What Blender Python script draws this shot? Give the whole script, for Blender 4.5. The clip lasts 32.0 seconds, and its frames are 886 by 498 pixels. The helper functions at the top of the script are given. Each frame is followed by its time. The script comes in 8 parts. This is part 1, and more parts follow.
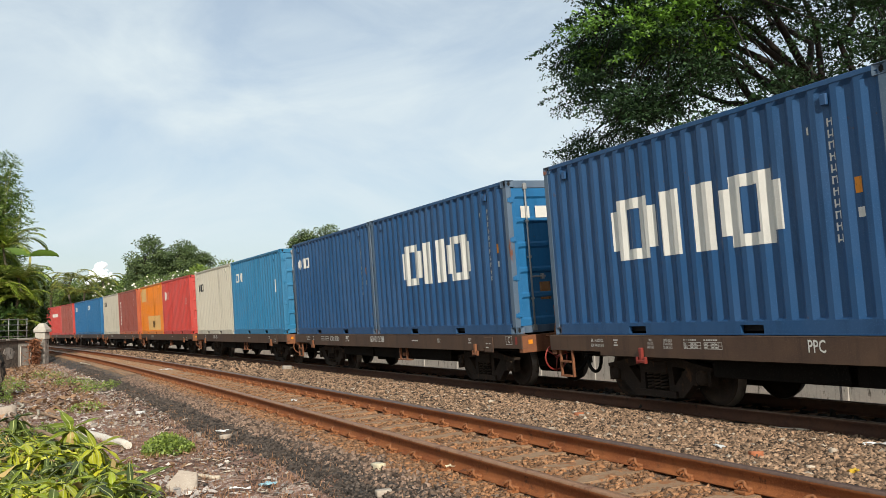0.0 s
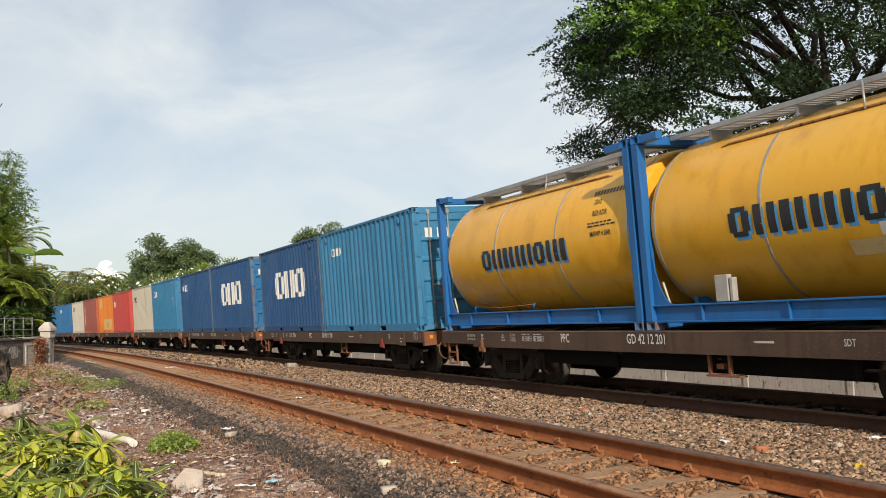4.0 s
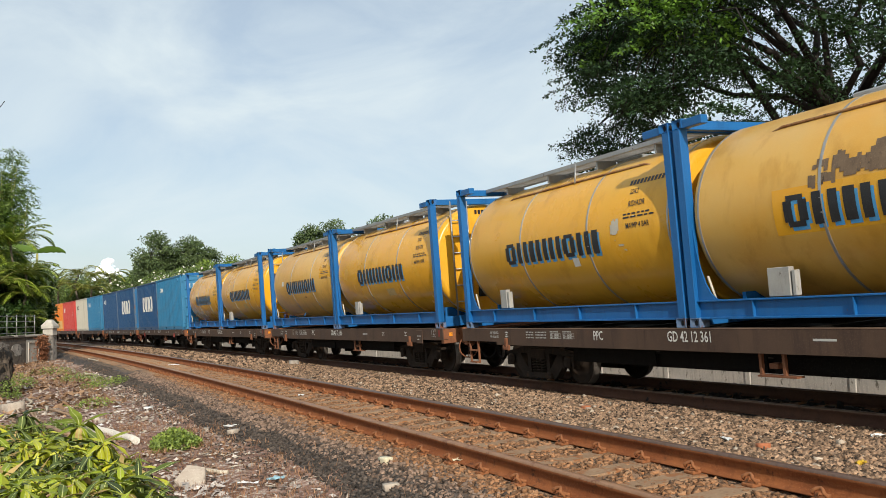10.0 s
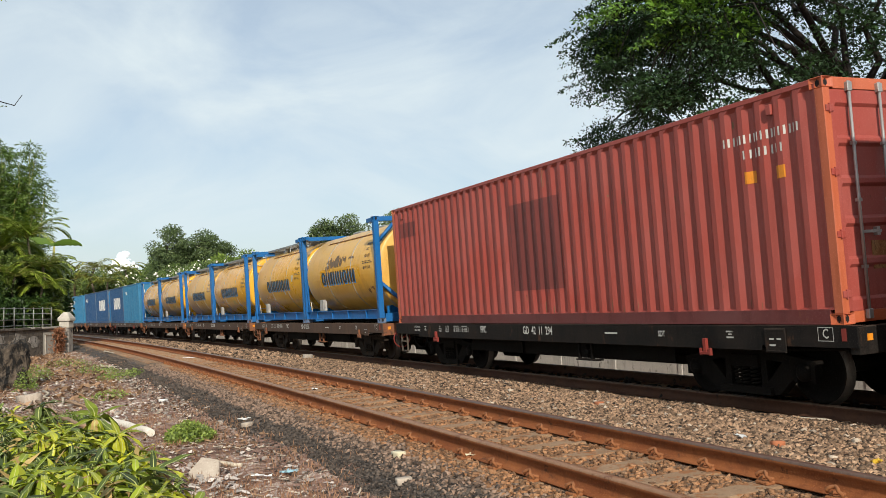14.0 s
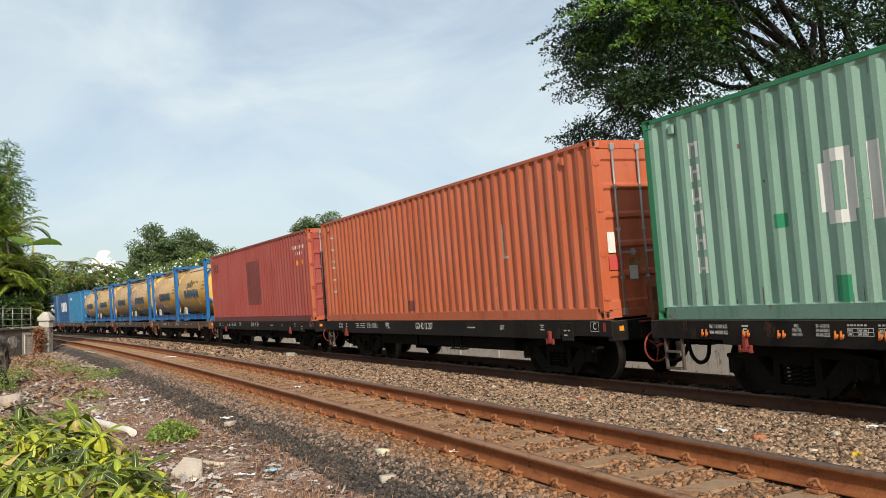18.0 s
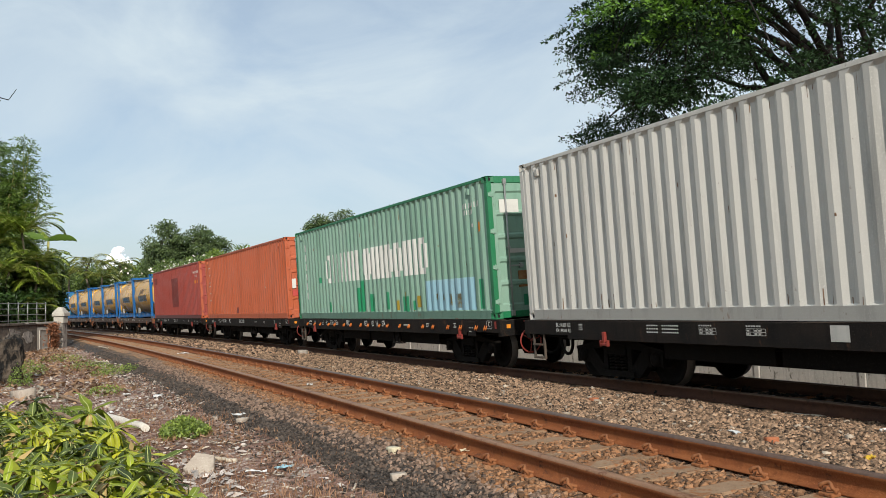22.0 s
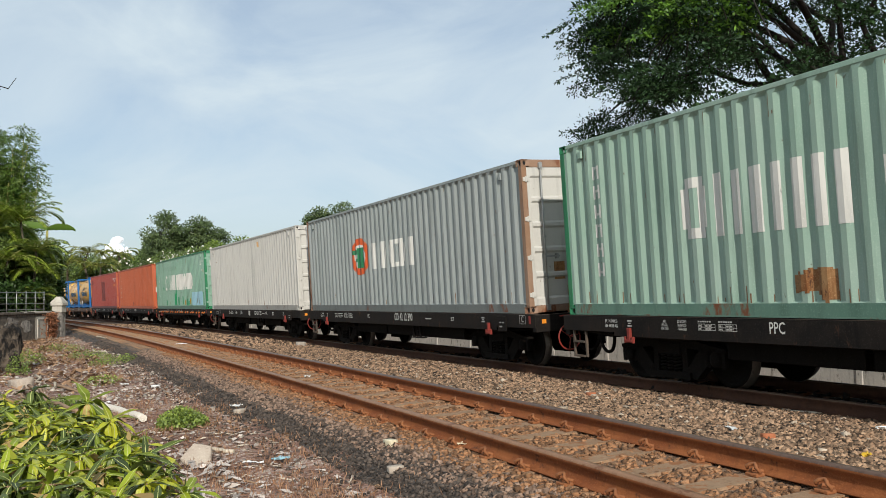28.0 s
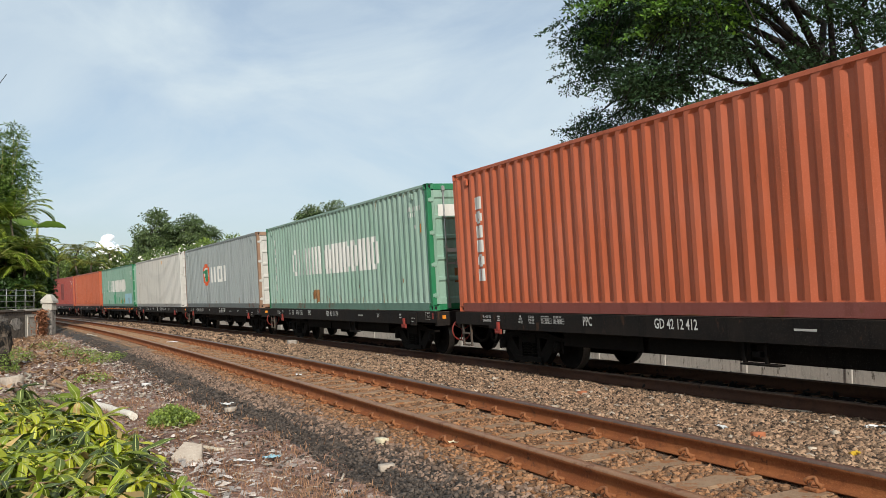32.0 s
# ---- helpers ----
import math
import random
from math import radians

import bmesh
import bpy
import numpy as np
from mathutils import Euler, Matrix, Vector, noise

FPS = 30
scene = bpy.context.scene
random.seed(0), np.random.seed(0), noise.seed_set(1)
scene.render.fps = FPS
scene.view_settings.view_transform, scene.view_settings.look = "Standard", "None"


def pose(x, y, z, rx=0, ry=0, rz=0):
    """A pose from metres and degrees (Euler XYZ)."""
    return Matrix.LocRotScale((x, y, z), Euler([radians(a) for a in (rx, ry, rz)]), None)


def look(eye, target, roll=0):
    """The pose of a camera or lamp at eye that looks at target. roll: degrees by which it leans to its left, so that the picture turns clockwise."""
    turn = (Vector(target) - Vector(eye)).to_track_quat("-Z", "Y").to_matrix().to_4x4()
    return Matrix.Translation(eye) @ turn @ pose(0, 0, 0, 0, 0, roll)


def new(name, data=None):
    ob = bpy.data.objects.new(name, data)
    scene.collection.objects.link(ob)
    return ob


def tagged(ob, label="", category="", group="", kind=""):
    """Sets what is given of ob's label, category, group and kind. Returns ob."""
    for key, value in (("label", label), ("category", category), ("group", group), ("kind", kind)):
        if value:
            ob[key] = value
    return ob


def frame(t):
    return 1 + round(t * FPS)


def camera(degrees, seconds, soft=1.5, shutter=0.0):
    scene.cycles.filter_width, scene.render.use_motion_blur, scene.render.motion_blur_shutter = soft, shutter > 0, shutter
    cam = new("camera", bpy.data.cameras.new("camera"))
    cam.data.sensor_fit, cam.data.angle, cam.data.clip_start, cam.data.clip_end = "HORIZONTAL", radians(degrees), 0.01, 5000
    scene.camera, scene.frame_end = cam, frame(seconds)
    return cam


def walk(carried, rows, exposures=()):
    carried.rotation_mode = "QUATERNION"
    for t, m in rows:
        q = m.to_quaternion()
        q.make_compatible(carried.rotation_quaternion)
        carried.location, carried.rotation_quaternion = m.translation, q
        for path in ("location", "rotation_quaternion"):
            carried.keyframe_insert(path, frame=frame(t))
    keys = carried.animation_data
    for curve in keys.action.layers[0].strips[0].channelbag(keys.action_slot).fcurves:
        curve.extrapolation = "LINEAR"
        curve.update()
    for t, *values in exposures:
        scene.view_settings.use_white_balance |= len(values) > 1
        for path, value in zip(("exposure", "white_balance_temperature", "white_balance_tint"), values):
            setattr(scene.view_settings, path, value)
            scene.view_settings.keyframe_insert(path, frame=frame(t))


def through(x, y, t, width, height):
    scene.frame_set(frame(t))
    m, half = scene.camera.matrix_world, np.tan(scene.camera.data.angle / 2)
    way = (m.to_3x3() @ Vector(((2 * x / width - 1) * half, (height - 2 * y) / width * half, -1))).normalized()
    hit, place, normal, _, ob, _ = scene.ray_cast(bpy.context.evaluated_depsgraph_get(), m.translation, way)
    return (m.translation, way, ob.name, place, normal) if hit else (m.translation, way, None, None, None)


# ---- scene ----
EYE = (0.0, 0.0, 1.191)


def aim(turn, rise, lean):
    """The camera's pose: degrees to the left of +y, upward, and leaning left."""
    a, b = radians(turn), radians(rise)
    way = Vector((-math.sin(a) * math.cos(b), math.cos(a) * math.cos(b), math.sin(b)))
    return look(EYE, Vector(EYE) + way, lean)


cam = camera(53.73, 32.0, soft=0.7)
walk(cam, [
    (0.0, aim(64.978, 4.619, -1.766)),
    (0.5, aim(64.871, 4.663, -1.849)),
    (1.0, aim(64.970, 4.637, -1.810)),
    (1.5, aim(64.957, 4.602, -1.963)),
    (2.0, aim(64.958, 4.604, -2.098)),
    (2.5, aim(65.080, 4.547, -2.182)),
    (3.0, aim(65.252, 4.474, -2.047)),
    (3.5, aim(65.270, 4.421, -2.031)),
    (5.5, aim(65.013, 4.459, -2.298)),
    (6.0, aim(64.902, 4.444, -2.313)),
    (6.5, aim(64.723, 4.384, -2.383)),
    (7.0, aim(64.592, 4.326, -2.235)),
    (7.5, aim(64.554, 4.261, -2.223)),
    (8.0, aim(64.581, 4.305, -2.064)),
    (8.5, aim(64.805, 4.232, -1.905)),
    (9.0, aim(64.988, 4.251, -1.971)),
    (9.5, aim(65.223, 4.250, -1.994)),
    (10.0, aim(65.368, 4.242, -2.104)),
    (10.5, aim(65.567, 4.153, -2.056)),
    (11.0, aim(65.749, 4.200, -1.842)),
    (11.5, aim(65.959, 4.206, -1.548)),
    (12.0, aim(66.137, 4.097, -1.551)),
    (12.5, aim(65.976, 4.113, -1.580)),
    (13.0, aim(66.262, 4.049, -1.567)),
    (13.5, aim(66.353, 3.967, -1.663)),
    (14.0, aim(66.294, 3.945, -1.729)),
    (14.5, aim(66.088, 3.916, -1.696)),
    (16.5, aim(65.495, 3.792, -1.720)),
    (17.0, aim(65.302, 3.757, -1.719)),
    (17.5, aim(65.163, 3.787, -1.853)),
    (18.0, aim(65.162, 3.722, -2.111)),
    (18.5, aim(65.093, 3.624, -2.230)),
    (19.0, aim(65.111, 3.615, -2.205)),
    (19.5, aim(65.123, 3.597, -2.187)),
    (20.0, aim(65.241, 3.592, -2.075)),
    (20.5, aim(65.370, 3.662, -1.765)),
    (21.0, aim(65.566, 3.682, -1.733)),
    (21.5, aim(65.740, 3.685, -1.740)),
    (22.0, aim(65.992, 3.669, -1.624)),
    (22.5, aim(65.900, 3.648, -1.628)),
    (23.0, aim(65.801, 3.604, -1.658)),
    (23.5, aim(65.823, 3.548, -1.582)),
    (24.0, aim(65.920, 3.553, -1.605)),
    (24.5, aim(65.963, 3.539, -1.703)),
    (25.0, aim(65.415, 3.474, -1.811)),
    (25.5, aim(65.472, 3.443, -1.506)),
    (27.5, aim(65.866, 3.321, -0.939)),
    (28.0, aim(65.935, 3.236, -1.033)),
    (28.5, aim(65.971, 3.222, -1.145)),
    (29.0, aim(66.082, 3.194, -1.236)),
    (29.5, aim(66.196, 3.159, -1.136)),
    (30.0, aim(66.241, 3.179, -0.896)),
    (30.5, aim(66.339, 3.124, -0.755)),
    (31.0, aim(65.452, 3.106, -0.830)),
    (31.5, aim(65.566, 3.157, -0.835)),
    (32.0, aim(65.402, 3.126, -0.922)),
], exposures=((0.0, -0.03, 6500, 10), (1.0, -0.03, 6600, 12), (2.0, -0.03, 6900, 15), (3.5, -0.03, 6900, 15), (5.5, -0.03, 6500, 10), (20.2, -0.03, 6450, 10), (20.8, -0.16, 6250, 10), (32.0, -0.16, 6250, 10)))
# ---- sky and sun ----
SUN_WAY = Vector((-1.2, 0.32, -0.66)).normalized()
world = bpy.data.worlds.new("sky")
scene.world = world
world.use_nodes = True
wn, wl = world.node_tree.nodes, world.node_tree.links
wn.clear()
w_out = wn.new("ShaderNodeOutputWorld")
w_bg = wn.new("ShaderNodeBackground")
w_sky = wn.new("ShaderNodeTexSky")
w_sky.sky_type, w_sky.sun_disc = "NISHITA", False
w_sky.sun_elevation = math.asin(-SUN_WAY.z)
w_sky.sun_rotation = math.atan2(-SUN_WAY.x, -SUN_WAY.y)
w_sky.air_density, w_sky.dust_density, w_sky.ozone_density = 1.0, 1.5, 1.5
w_bg.inputs["Strength"].default_value = 0.12
# thin drifting cloud over the whole dome
w_co = wn.new("ShaderNodeTexCoord")
w_map = wn.new("ShaderNodeMapping")
w_map.inputs["Scale"].default_value = (1.6, 2.6, 6.0)
w_map.inputs["Location"].default_value = (0.35, 0.8, 0.2)
w_noise = wn.new("ShaderNodeTexNoise")
w_noise.inputs["Scale"].default_value, w_noise.inputs["Detail"].default_value = 1.5, 7.0
w_noise.inputs["Roughness"].default_value, w_noise.inputs["Distortion"].default_value = 0.55, 0.6
w_ramp = wn.new("ShaderNodeValToRGB")
w_ramp.color_ramp.elements[0].position, w_ramp.color_ramp.elements[0].color = 0.34, (0.44, 0.44, 0.44, 1)
w_ramp.color_ramp.elements[1].position, w_ramp.color_ramp.elements[1].color = 0.68, (0.95, 0.95, 0.95, 1)
w_mix = wn.new("ShaderNodeMix")
w_mix.data_type = "RGBA"
w_mix.inputs["B"].default_value = (6.45, 7.3, 7.6, 1)
wl.new(w_co.outputs["Generated"], w_map.inputs["Vector"])
wl.new(w_map.outputs["Vector"], w_noise.inputs["Vector"])
wl.new(w_noise.outputs["Fac"], w_ramp.inputs["Fac"])
wl.new(w_ramp.outputs["Color"], w_mix.inputs["Factor"])
wl.new(w_sky.outputs["Color"], w_mix.inputs["A"])
wl.new(w_mix.outputs["Result"], w_bg.inputs["Color"])
wl.new(w_bg.outputs["Background"], w_out.inputs["Surface"])

sun_data = bpy.data.lights.new("sun", "SUN")
sun_data.energy, sun_data.angle, sun_data.color = 4.8, radians(0.6), (1.0, 0.92, 0.80)
sun = new("sun", sun_data)
sun.matrix_world = look((30, -12, 20), Vector((30, -12, 20)) + SUN_WAY)
# ---- building tools ----
def mat(name, build):
    """A node material; build(nodes, links, shader) wires it."""
    m = bpy.data.materials.new(name)
    m.use_nodes = True
    nodes, links = m.node_tree.nodes, m.node_tree.links
    build(nodes, links, nodes["Principled BSDF"])
    return m


def put(bm, name):
    me = bpy.data.meshes.new(name)
    bm.to_mesh(me)
    bm.free()
    return me


def part(name, shape, material, parent, label="", m=None):
    """Links a bmesh or mesh as one object under a thing or a part."""
    me = put(shape, name) if isinstance(shape, bmesh.types.BMesh) else shape
    if material is not None and not me.materials:
        me.materials.append(material)
    ob = new(name, me)
    ob.parent = parent
    if m is not None:
        ob.matrix_basis = m
    if label:
        ob["label"] = label
    return ob


def thing(name, label, category, group="", kind="", m=None):
    ob = new(name)
    ob.empty_display_size = 0.2
    if m is not None:
        ob.matrix_basis = m
    return tagged(ob, label, category, group, kind)


def thing_mesh(name, shape, material, label, category, group="", kind="", m=None):
    ob = part(name, shape, material, None, "", m)
    return tagged(ob, label, category, group, kind)


def box(bm, x0, x1, y0, y1, z0, z1, bevel=0.0):
    vs = [bm.verts.new((x, y, z)) for x in (x0, x1) for y in (y0, y1) for z in (z0, z1)]
    fs = [bm.faces.new([vs[i] for i in q]) for q in ((0, 1, 3, 2), (4, 6, 7, 5), (0, 4, 5, 1), (2, 3, 7, 6), (0, 2, 6, 4), (1, 5, 7, 3))]
    if bevel:
        es = list({e for f in fs for e in f.edges})
        bmesh.ops.bevel(bm, geom=es, offset=bevel, segments=1, affect="EDGES")
    return bm


def boxes(*rows, bevel=0.0):
    bm = bmesh.new()
    for r in rows:
        box(bm, *r, bevel=bevel)
    return bm


def tube(bm, points, radii, n=8, caps=True):
    """A round bar through points with a radius at each."""
    pts = [Vector(p) for p in points]
    if not hasattr(radii, "__len__"):
        radii = [radii] * len(pts)
    rings, side = [], None
    for i, p in enumerate(pts):
        d = (pts[min(i + 1, len(pts) - 1)] - pts[max(i - 1, 0)]).normalized()
        if side is None:
            side = d.orthogonal().normalized()
        side = (side - d * side.dot(d)).normalized()
        up = d.cross(side)
        rings.append([bm.verts.new(p + radii[i] * (math.cos(a) * side + math.sin(a) * up)) for a in (2 * math.pi * k / n for k in range(n))])
    for a, b in zip(rings, rings[1:]):
        for k in range(n):
            f = bm.faces.new((a[k], a[(k + 1) % n], b[(k + 1) % n], b[k]))
            f.smooth = True
    if caps:
        bm.faces.new(rings[0][::-1])
        bm.faces.new(rings[-1])
    return bm


def bar(p0, p1, r, n=8):
    return tube(bmesh.new(), (p0, p1), r, n)


def prism(bm, outline, y0, y1):
    """An outline in x, z drawn out from y0 to y1."""
    a = [bm.verts.new((x, y0, z)) for x, z in outline]
    b = [bm.verts.new((x, y1, z)) for x, z in outline]
    n = len(outline)
    bm.faces.new(a)
    bm.faces.new(b[::-1])
    for i in range(n):
        bm.faces.new((a[i], b[i], b[(i + 1) % n], a[(i + 1) % n]))
    bmesh.ops.recalc_face_normals(bm, faces=bm.faces[:])
    return bm


def mesh_of(name, verts, faces, material=None, smooth=False):
    """A mesh from arrays of corners and of faces with equal corner counts."""
    verts, faces = np.asarray(verts, np.float32), np.asarray(faces, np.int32)
    me = bpy.data.meshes.new(name)
    me.vertices.add(len(verts))
    me.vertices.foreach_set("co", verts.ravel())
    n = faces.shape[1]
    me.loops.add(faces.size)
    me.loops.foreach_set("vertex_index", faces.ravel())
    me.polygons.add(len(faces))
    me.polygons.foreach_set("loop_start", np.arange(0, faces.size, n, dtype=np.int32))
    if smooth:
        me.polygons.foreach_set("use_smooth", np.ones(len(faces), bool))
    me.update(calc_edges=True)
    if material:
        me.materials.append(material)
    return me


def words(text, height, material, parent, m, squeeze=1.0, name="lettering", spread=1.0, label=""):
    """Flat lettering in the built-in font; m puts its middle, x to the right and y up."""
    cu = bpy.data.curves.new(name, "FONT")
    cu.body, cu.size, cu.align_x, cu.align_y, cu.resolution_u = text, height / 0.70, "CENTER", "CENTER", 2
    cu.space_character = spread
    cu.offset = height * 0.018
    tmp = new(name, cu)
    me = bpy.data.meshes.new_from_object(tmp.evaluated_get(bpy.context.evaluated_depsgraph_get()))
    bpy.data.objects.remove(tmp)
    me.transform(Matrix.Diagonal((squeeze, 1, 1, 1)))
    me.materials.clear()
    me.materials.append(material)
    return part(name, me, None, parent, label, m)


# ---- the line of the railway ----
CANT = 2.67
SPACING = 4.751
NEAR_RISE = 0.096


def _lay_line():
    s = np.arange(-170, 290.01, 0.25)
    u = np.clip(s, -15, 112)
    k = 0.001780 - 2.34e-5 * u + 5.13e-7 * u * u / 2
    a = np.cumsum(k) * 0.25
    i0 = int(np.argmin(abs(s)))
    a -= a[i0]
    x, y = -np.cumsum(np.cos(a)) * 0.25, -np.cumsum(np.sin(a)) * 0.25
    return s, x - x[i0], y - y[i0] + 8.634, a


LINE_S, LINE_X, LINE_Y, LINE_A = _lay_line()


def on_line(s, off=0.0):
    """x, y and heading at s metres along, off metres towards the footpath side."""
    x, y, a = (float(np.interp(s, LINE_S, c)) for c in (LINE_X, LINE_Y, LINE_A))
    return x + off * math.sin(a), y - off * math.cos(a), a


def line_pose(s, off=0.0, z=0.0, cant=CANT):
    x, y, a = on_line(s, off)
    return Matrix.Translation((x, y, z)) @ Matrix.Rotation(a, 4, "Z") @ Matrix.Rotation(radians(cant), 4, "X")


def line_points(s, off, z):
    """Arrays of points of the ground beside the line."""
    x, y, a = (np.interp(s, LINE_S, c) for c in (LINE_X, LINE_Y, LINE_A))
    return np.stack([x + off * np.sin(a), y - off * np.cos(a), z + 0 * s], -1)


WAGON_PITCH = 13.39
PIVOT = 4.25


# small unevenness of the train's pace: seconds, and metres ahead of the even run
LAG_T = (0, 2, 3, 6, 7, 8, 9, 10, 11, 12.5, 14, 15.5, 17, 19, 20, 21, 22, 23, 24.5, 25.5, 28, 30, 32)
LAG_M = (0.0, 0.05, 0.0, 0.0, -0.02, -0.09, -0.12, -0.06, 0.0, 0.05, 0.05, -0.02, 0.0, 0.05, -0.05, -0.13, -0.09, -0.03, 0.0, 0.07, -0.01, 0.01, 0.04)


def travel(t):
    """Metres gone at t seconds: an even run that slackens a little."""
    return 4.3559 * t - 0.000628 * t * t - 0.0000441 * t ** 3 + float(np.interp(t, LAG_T, LAG_M))


def riding_pose(j, t):
    """Pose of the wagon j at t seconds: x towards the train's tail, on its two pivots."""
    s = 5.474 - WAGON_PITCH * j + travel(t)
    x0, y0, _ = on_line(s + PIVOT)
    x1, y1, _ = on_line(s - PIVOT)
    return (Matrix.Translation(((x0 + x1) / 2, (y0 + y1) / 2, 0)) @ Matrix.Rotation(math.atan2(y1 - y0, x1 - x0), 4, "Z")
            @ Matrix.Rotation(radians(CANT), 4, "X"))
# ---- materials ----
def worn(name, base, alt, spot=None, size=1.0, spots=0.62, rough=0.55, metal=0.0, streak=1.0, bump=0.15, grain=60.0, vary=0.0,
         dust=None, dusty=0.5, islands=False, soft_spot=0.06, wet=0.15, gleam=0.35, chips=None, run=0.72):
    """A worn surface: base and alt in large stains, fine grain, and spots of a third colour."""
    def b(n, l, s):
        co = n.new("ShaderNodeTexCoord")
        info = n.new("ShaderNodeObjectInfo")
        shift = n.new("ShaderNodeVectorMath")
        shift.operation = "MULTIPLY_ADD"
        shift.inputs[1].default_value = (37.0, 19.0, 11.0)
        l.new(info.outputs["Random"], shift.inputs[0])
        l.new(co.outputs["Object"], shift.inputs[2])

        def cloud(scale, detail, stretch, rough_=0.6):
            mp = n.new("ShaderNodeMapping")
            mp.inputs["Scale"].default_value = (scale, scale, scale / stretch)
            no = n.new("ShaderNodeTexNoise")
            no.inputs["Scale"].default_value, no.inputs["Detail"].default_value, no.inputs["Roughness"].default_value = 1.0, detail, rough_
            l.new(shift.outputs[0], mp.inputs["Vector"])
            l.new(mp.outputs["Vector"], no.inputs["Vector"])
            return no.outputs["Fac"]

        def ramp(fac, a, c):
            mr = n.new("ShaderNodeMapRange")
            mr.inputs["From Min"].default_value, mr.inputs["From Max"].default_value = a, c
            l.new(fac, mr.inputs["Value"])
            return mr.outputs["Result"]

        def mix(fac, c1, c2):
            mx = n.new("ShaderNodeMix")
            mx.data_type = "RGBA"
            for key, c in (("A", c1), ("B", c2)):
                if isinstance(c, tuple):
                    mx.inputs[key].default_value = (*c, 1)
                else:
                    l.new(c, mx.inputs[key])
            l.new(fac, mx.inputs["Factor"])
            return mx.outputs["Result"]

        big = cloud(1.3 / size, 5, 1.0)
        runs = cloud(7.0 / size, 4, 1.0 + 9.0 * streak)
        fine = cloud(grain, 3, 1.0)
        colour = mix(ramp(big, 0.35, 0.68), base, alt)
        shade = tuple(run * c for c in base)
        colour = mix(ramp(runs, 0.52, 0.78), colour, shade)
        lite = tuple(min(1.0, 1.22 * c + 0.01) for c in alt)
        colour = mix(ramp(fine, 0.55, 0.75), colour, lite)
        if dust is not None:
            geo = n.new("ShaderNodeNewGeometry")
            sep = n.new("ShaderNodeSeparateXYZ")
            l.new(geo.outputs["Normal"], sep.inputs[0])
            mul = n.new("ShaderNodeMath")
            mul.operation = "MULTIPLY"
            l.new(ramp(sep.outputs["Z"], 0.3, 0.9), mul.inputs[0])
            l.new(ramp(big, 0.2, 0.2 + 0.6 / max(dusty, 0.05)), mul.inputs[1])
            colour = mix(mul.outputs[0], colour, dust)
        if spot is not None:
            colour = mix(ramp(cloud(3.2 / size, 8, 1.0 + 1.2 * streak, 0.72), spots, spots + soft_spot), colour, spot)
        if chips is not None:
            colour = mix(ramp(cloud(15.0, 4, 1.6, 0.65), 0.685, 0.71), colour, chips)
        if vary or islands:
            hsv = n.new("ShaderNodeHueSaturation")
            l.new(colour, hsv.inputs["Color"])
            mr = n.new("ShaderNodeMapRange")
            mr.inputs["To Min"].default_value, mr.inputs["To Max"].default_value = 1 - vary, 1 + vary
            if islands:
                g2 = n.new("ShaderNodeNewGeometry")
                l.new(g2.outputs["Random Per Island"], mr.inputs["Value"])
            else:
                l.new(info.outputs["Random"], mr.inputs["Value"])
            l.new(mr.outputs["Result"], hsv.inputs["Value"])
            colour = hsv.outputs["Color"]
        l.new(colour, s.inputs["Base Color"])
        rr = n.new("ShaderNodeMapRange")
        rr.inputs["To Min"].default_value, rr.inputs["To Max"].default_value = max(0.05, rough - wet), min(1, rough + wet)
        l.new(big, rr.inputs["Value"])
        l.new(rr.outputs["Result"], s.inputs["Roughness"])
        s.inputs["Metallic"].default_value = metal
        s.inputs["Specular IOR Level"].default_value = gleam
        if bump:
            bp = n.new("ShaderNodeBump")
            bp.inputs["Strength"].default_value, bp.inputs["Distance"].default_value = bump, 0.02
            l.new(fine, bp.inputs["Height"])
            l.new(bp.outputs["Normal"], s.inputs["Normal"])
    return mat(name, b)


RUST = (0.16, 0.055, 0.022)


def paint(name, rgb, fade=0.25, rust=0.66, rough=0.5, streak=1.0):
    """Old enamel on steel: faded patches, runs of dirt, rust where it is chipped."""
    pale = tuple(c + fade * (0.45 - c) * 0.6 for c in rgb)
    scuff = tuple(0.45 * c + 0.55 * r for c, r in zip(rgb, (0.11, 0.05, 0.028)))
    return worn(name, rgb, pale, RUST, 1.6, rust - 0.025, rough, 0.0, streak, 0.10, 70.0, chips=scuff, run=0.62)


NAVY = paint("navy container paint", (0.010, 0.062, 0.165), 0.06, 0.74)
AZURE = paint("azure container paint", (0.022, 0.165, 0.315), 0.08, 0.75)
BLUE = paint("blue container paint", (0.012, 0.120, 0.280), 0.06, 0.74)
BEIGE = paint("ivory container paint", (0.50, 0.46, 0.37), 0.15, 0.72)
BROWN_RED = paint("brown-red container paint", (0.26, 0.060, 0.042), 0.12, 0.73)
BRIGHT_RED = paint("bright red container paint", (0.46, 0.045, 0.034), 0.12, 0.74)
ORANGE = paint("orange container paint", (0.66, 0.19, 0.012), 0.12, 0.73)
BRICK_RED = paint("brick-red container paint", (0.29, 0.050, 0.036), 0.10, 0.70)
RUST_ORANGE = paint("rust-orange container paint", (0.43, 0.096, 0.035), 0.10, 0.68)
NAVY_TRIM = paint("scuffed grey-blue post paint", (0.060, 0.105, 0.165), 0.2, 0.62)
RUSTY_POST = paint("rust-streaked cream post paint", (0.24, 0.135, 0.075), 0.25, 0.56)
# Bottom rails: dirt plus the shade of a set-back rail, in one colour.
FOOT_GREY = paint("dirty, shade-darkened grey rail paint", (0.135, 0.152, 0.145), 0.15, 0.62)
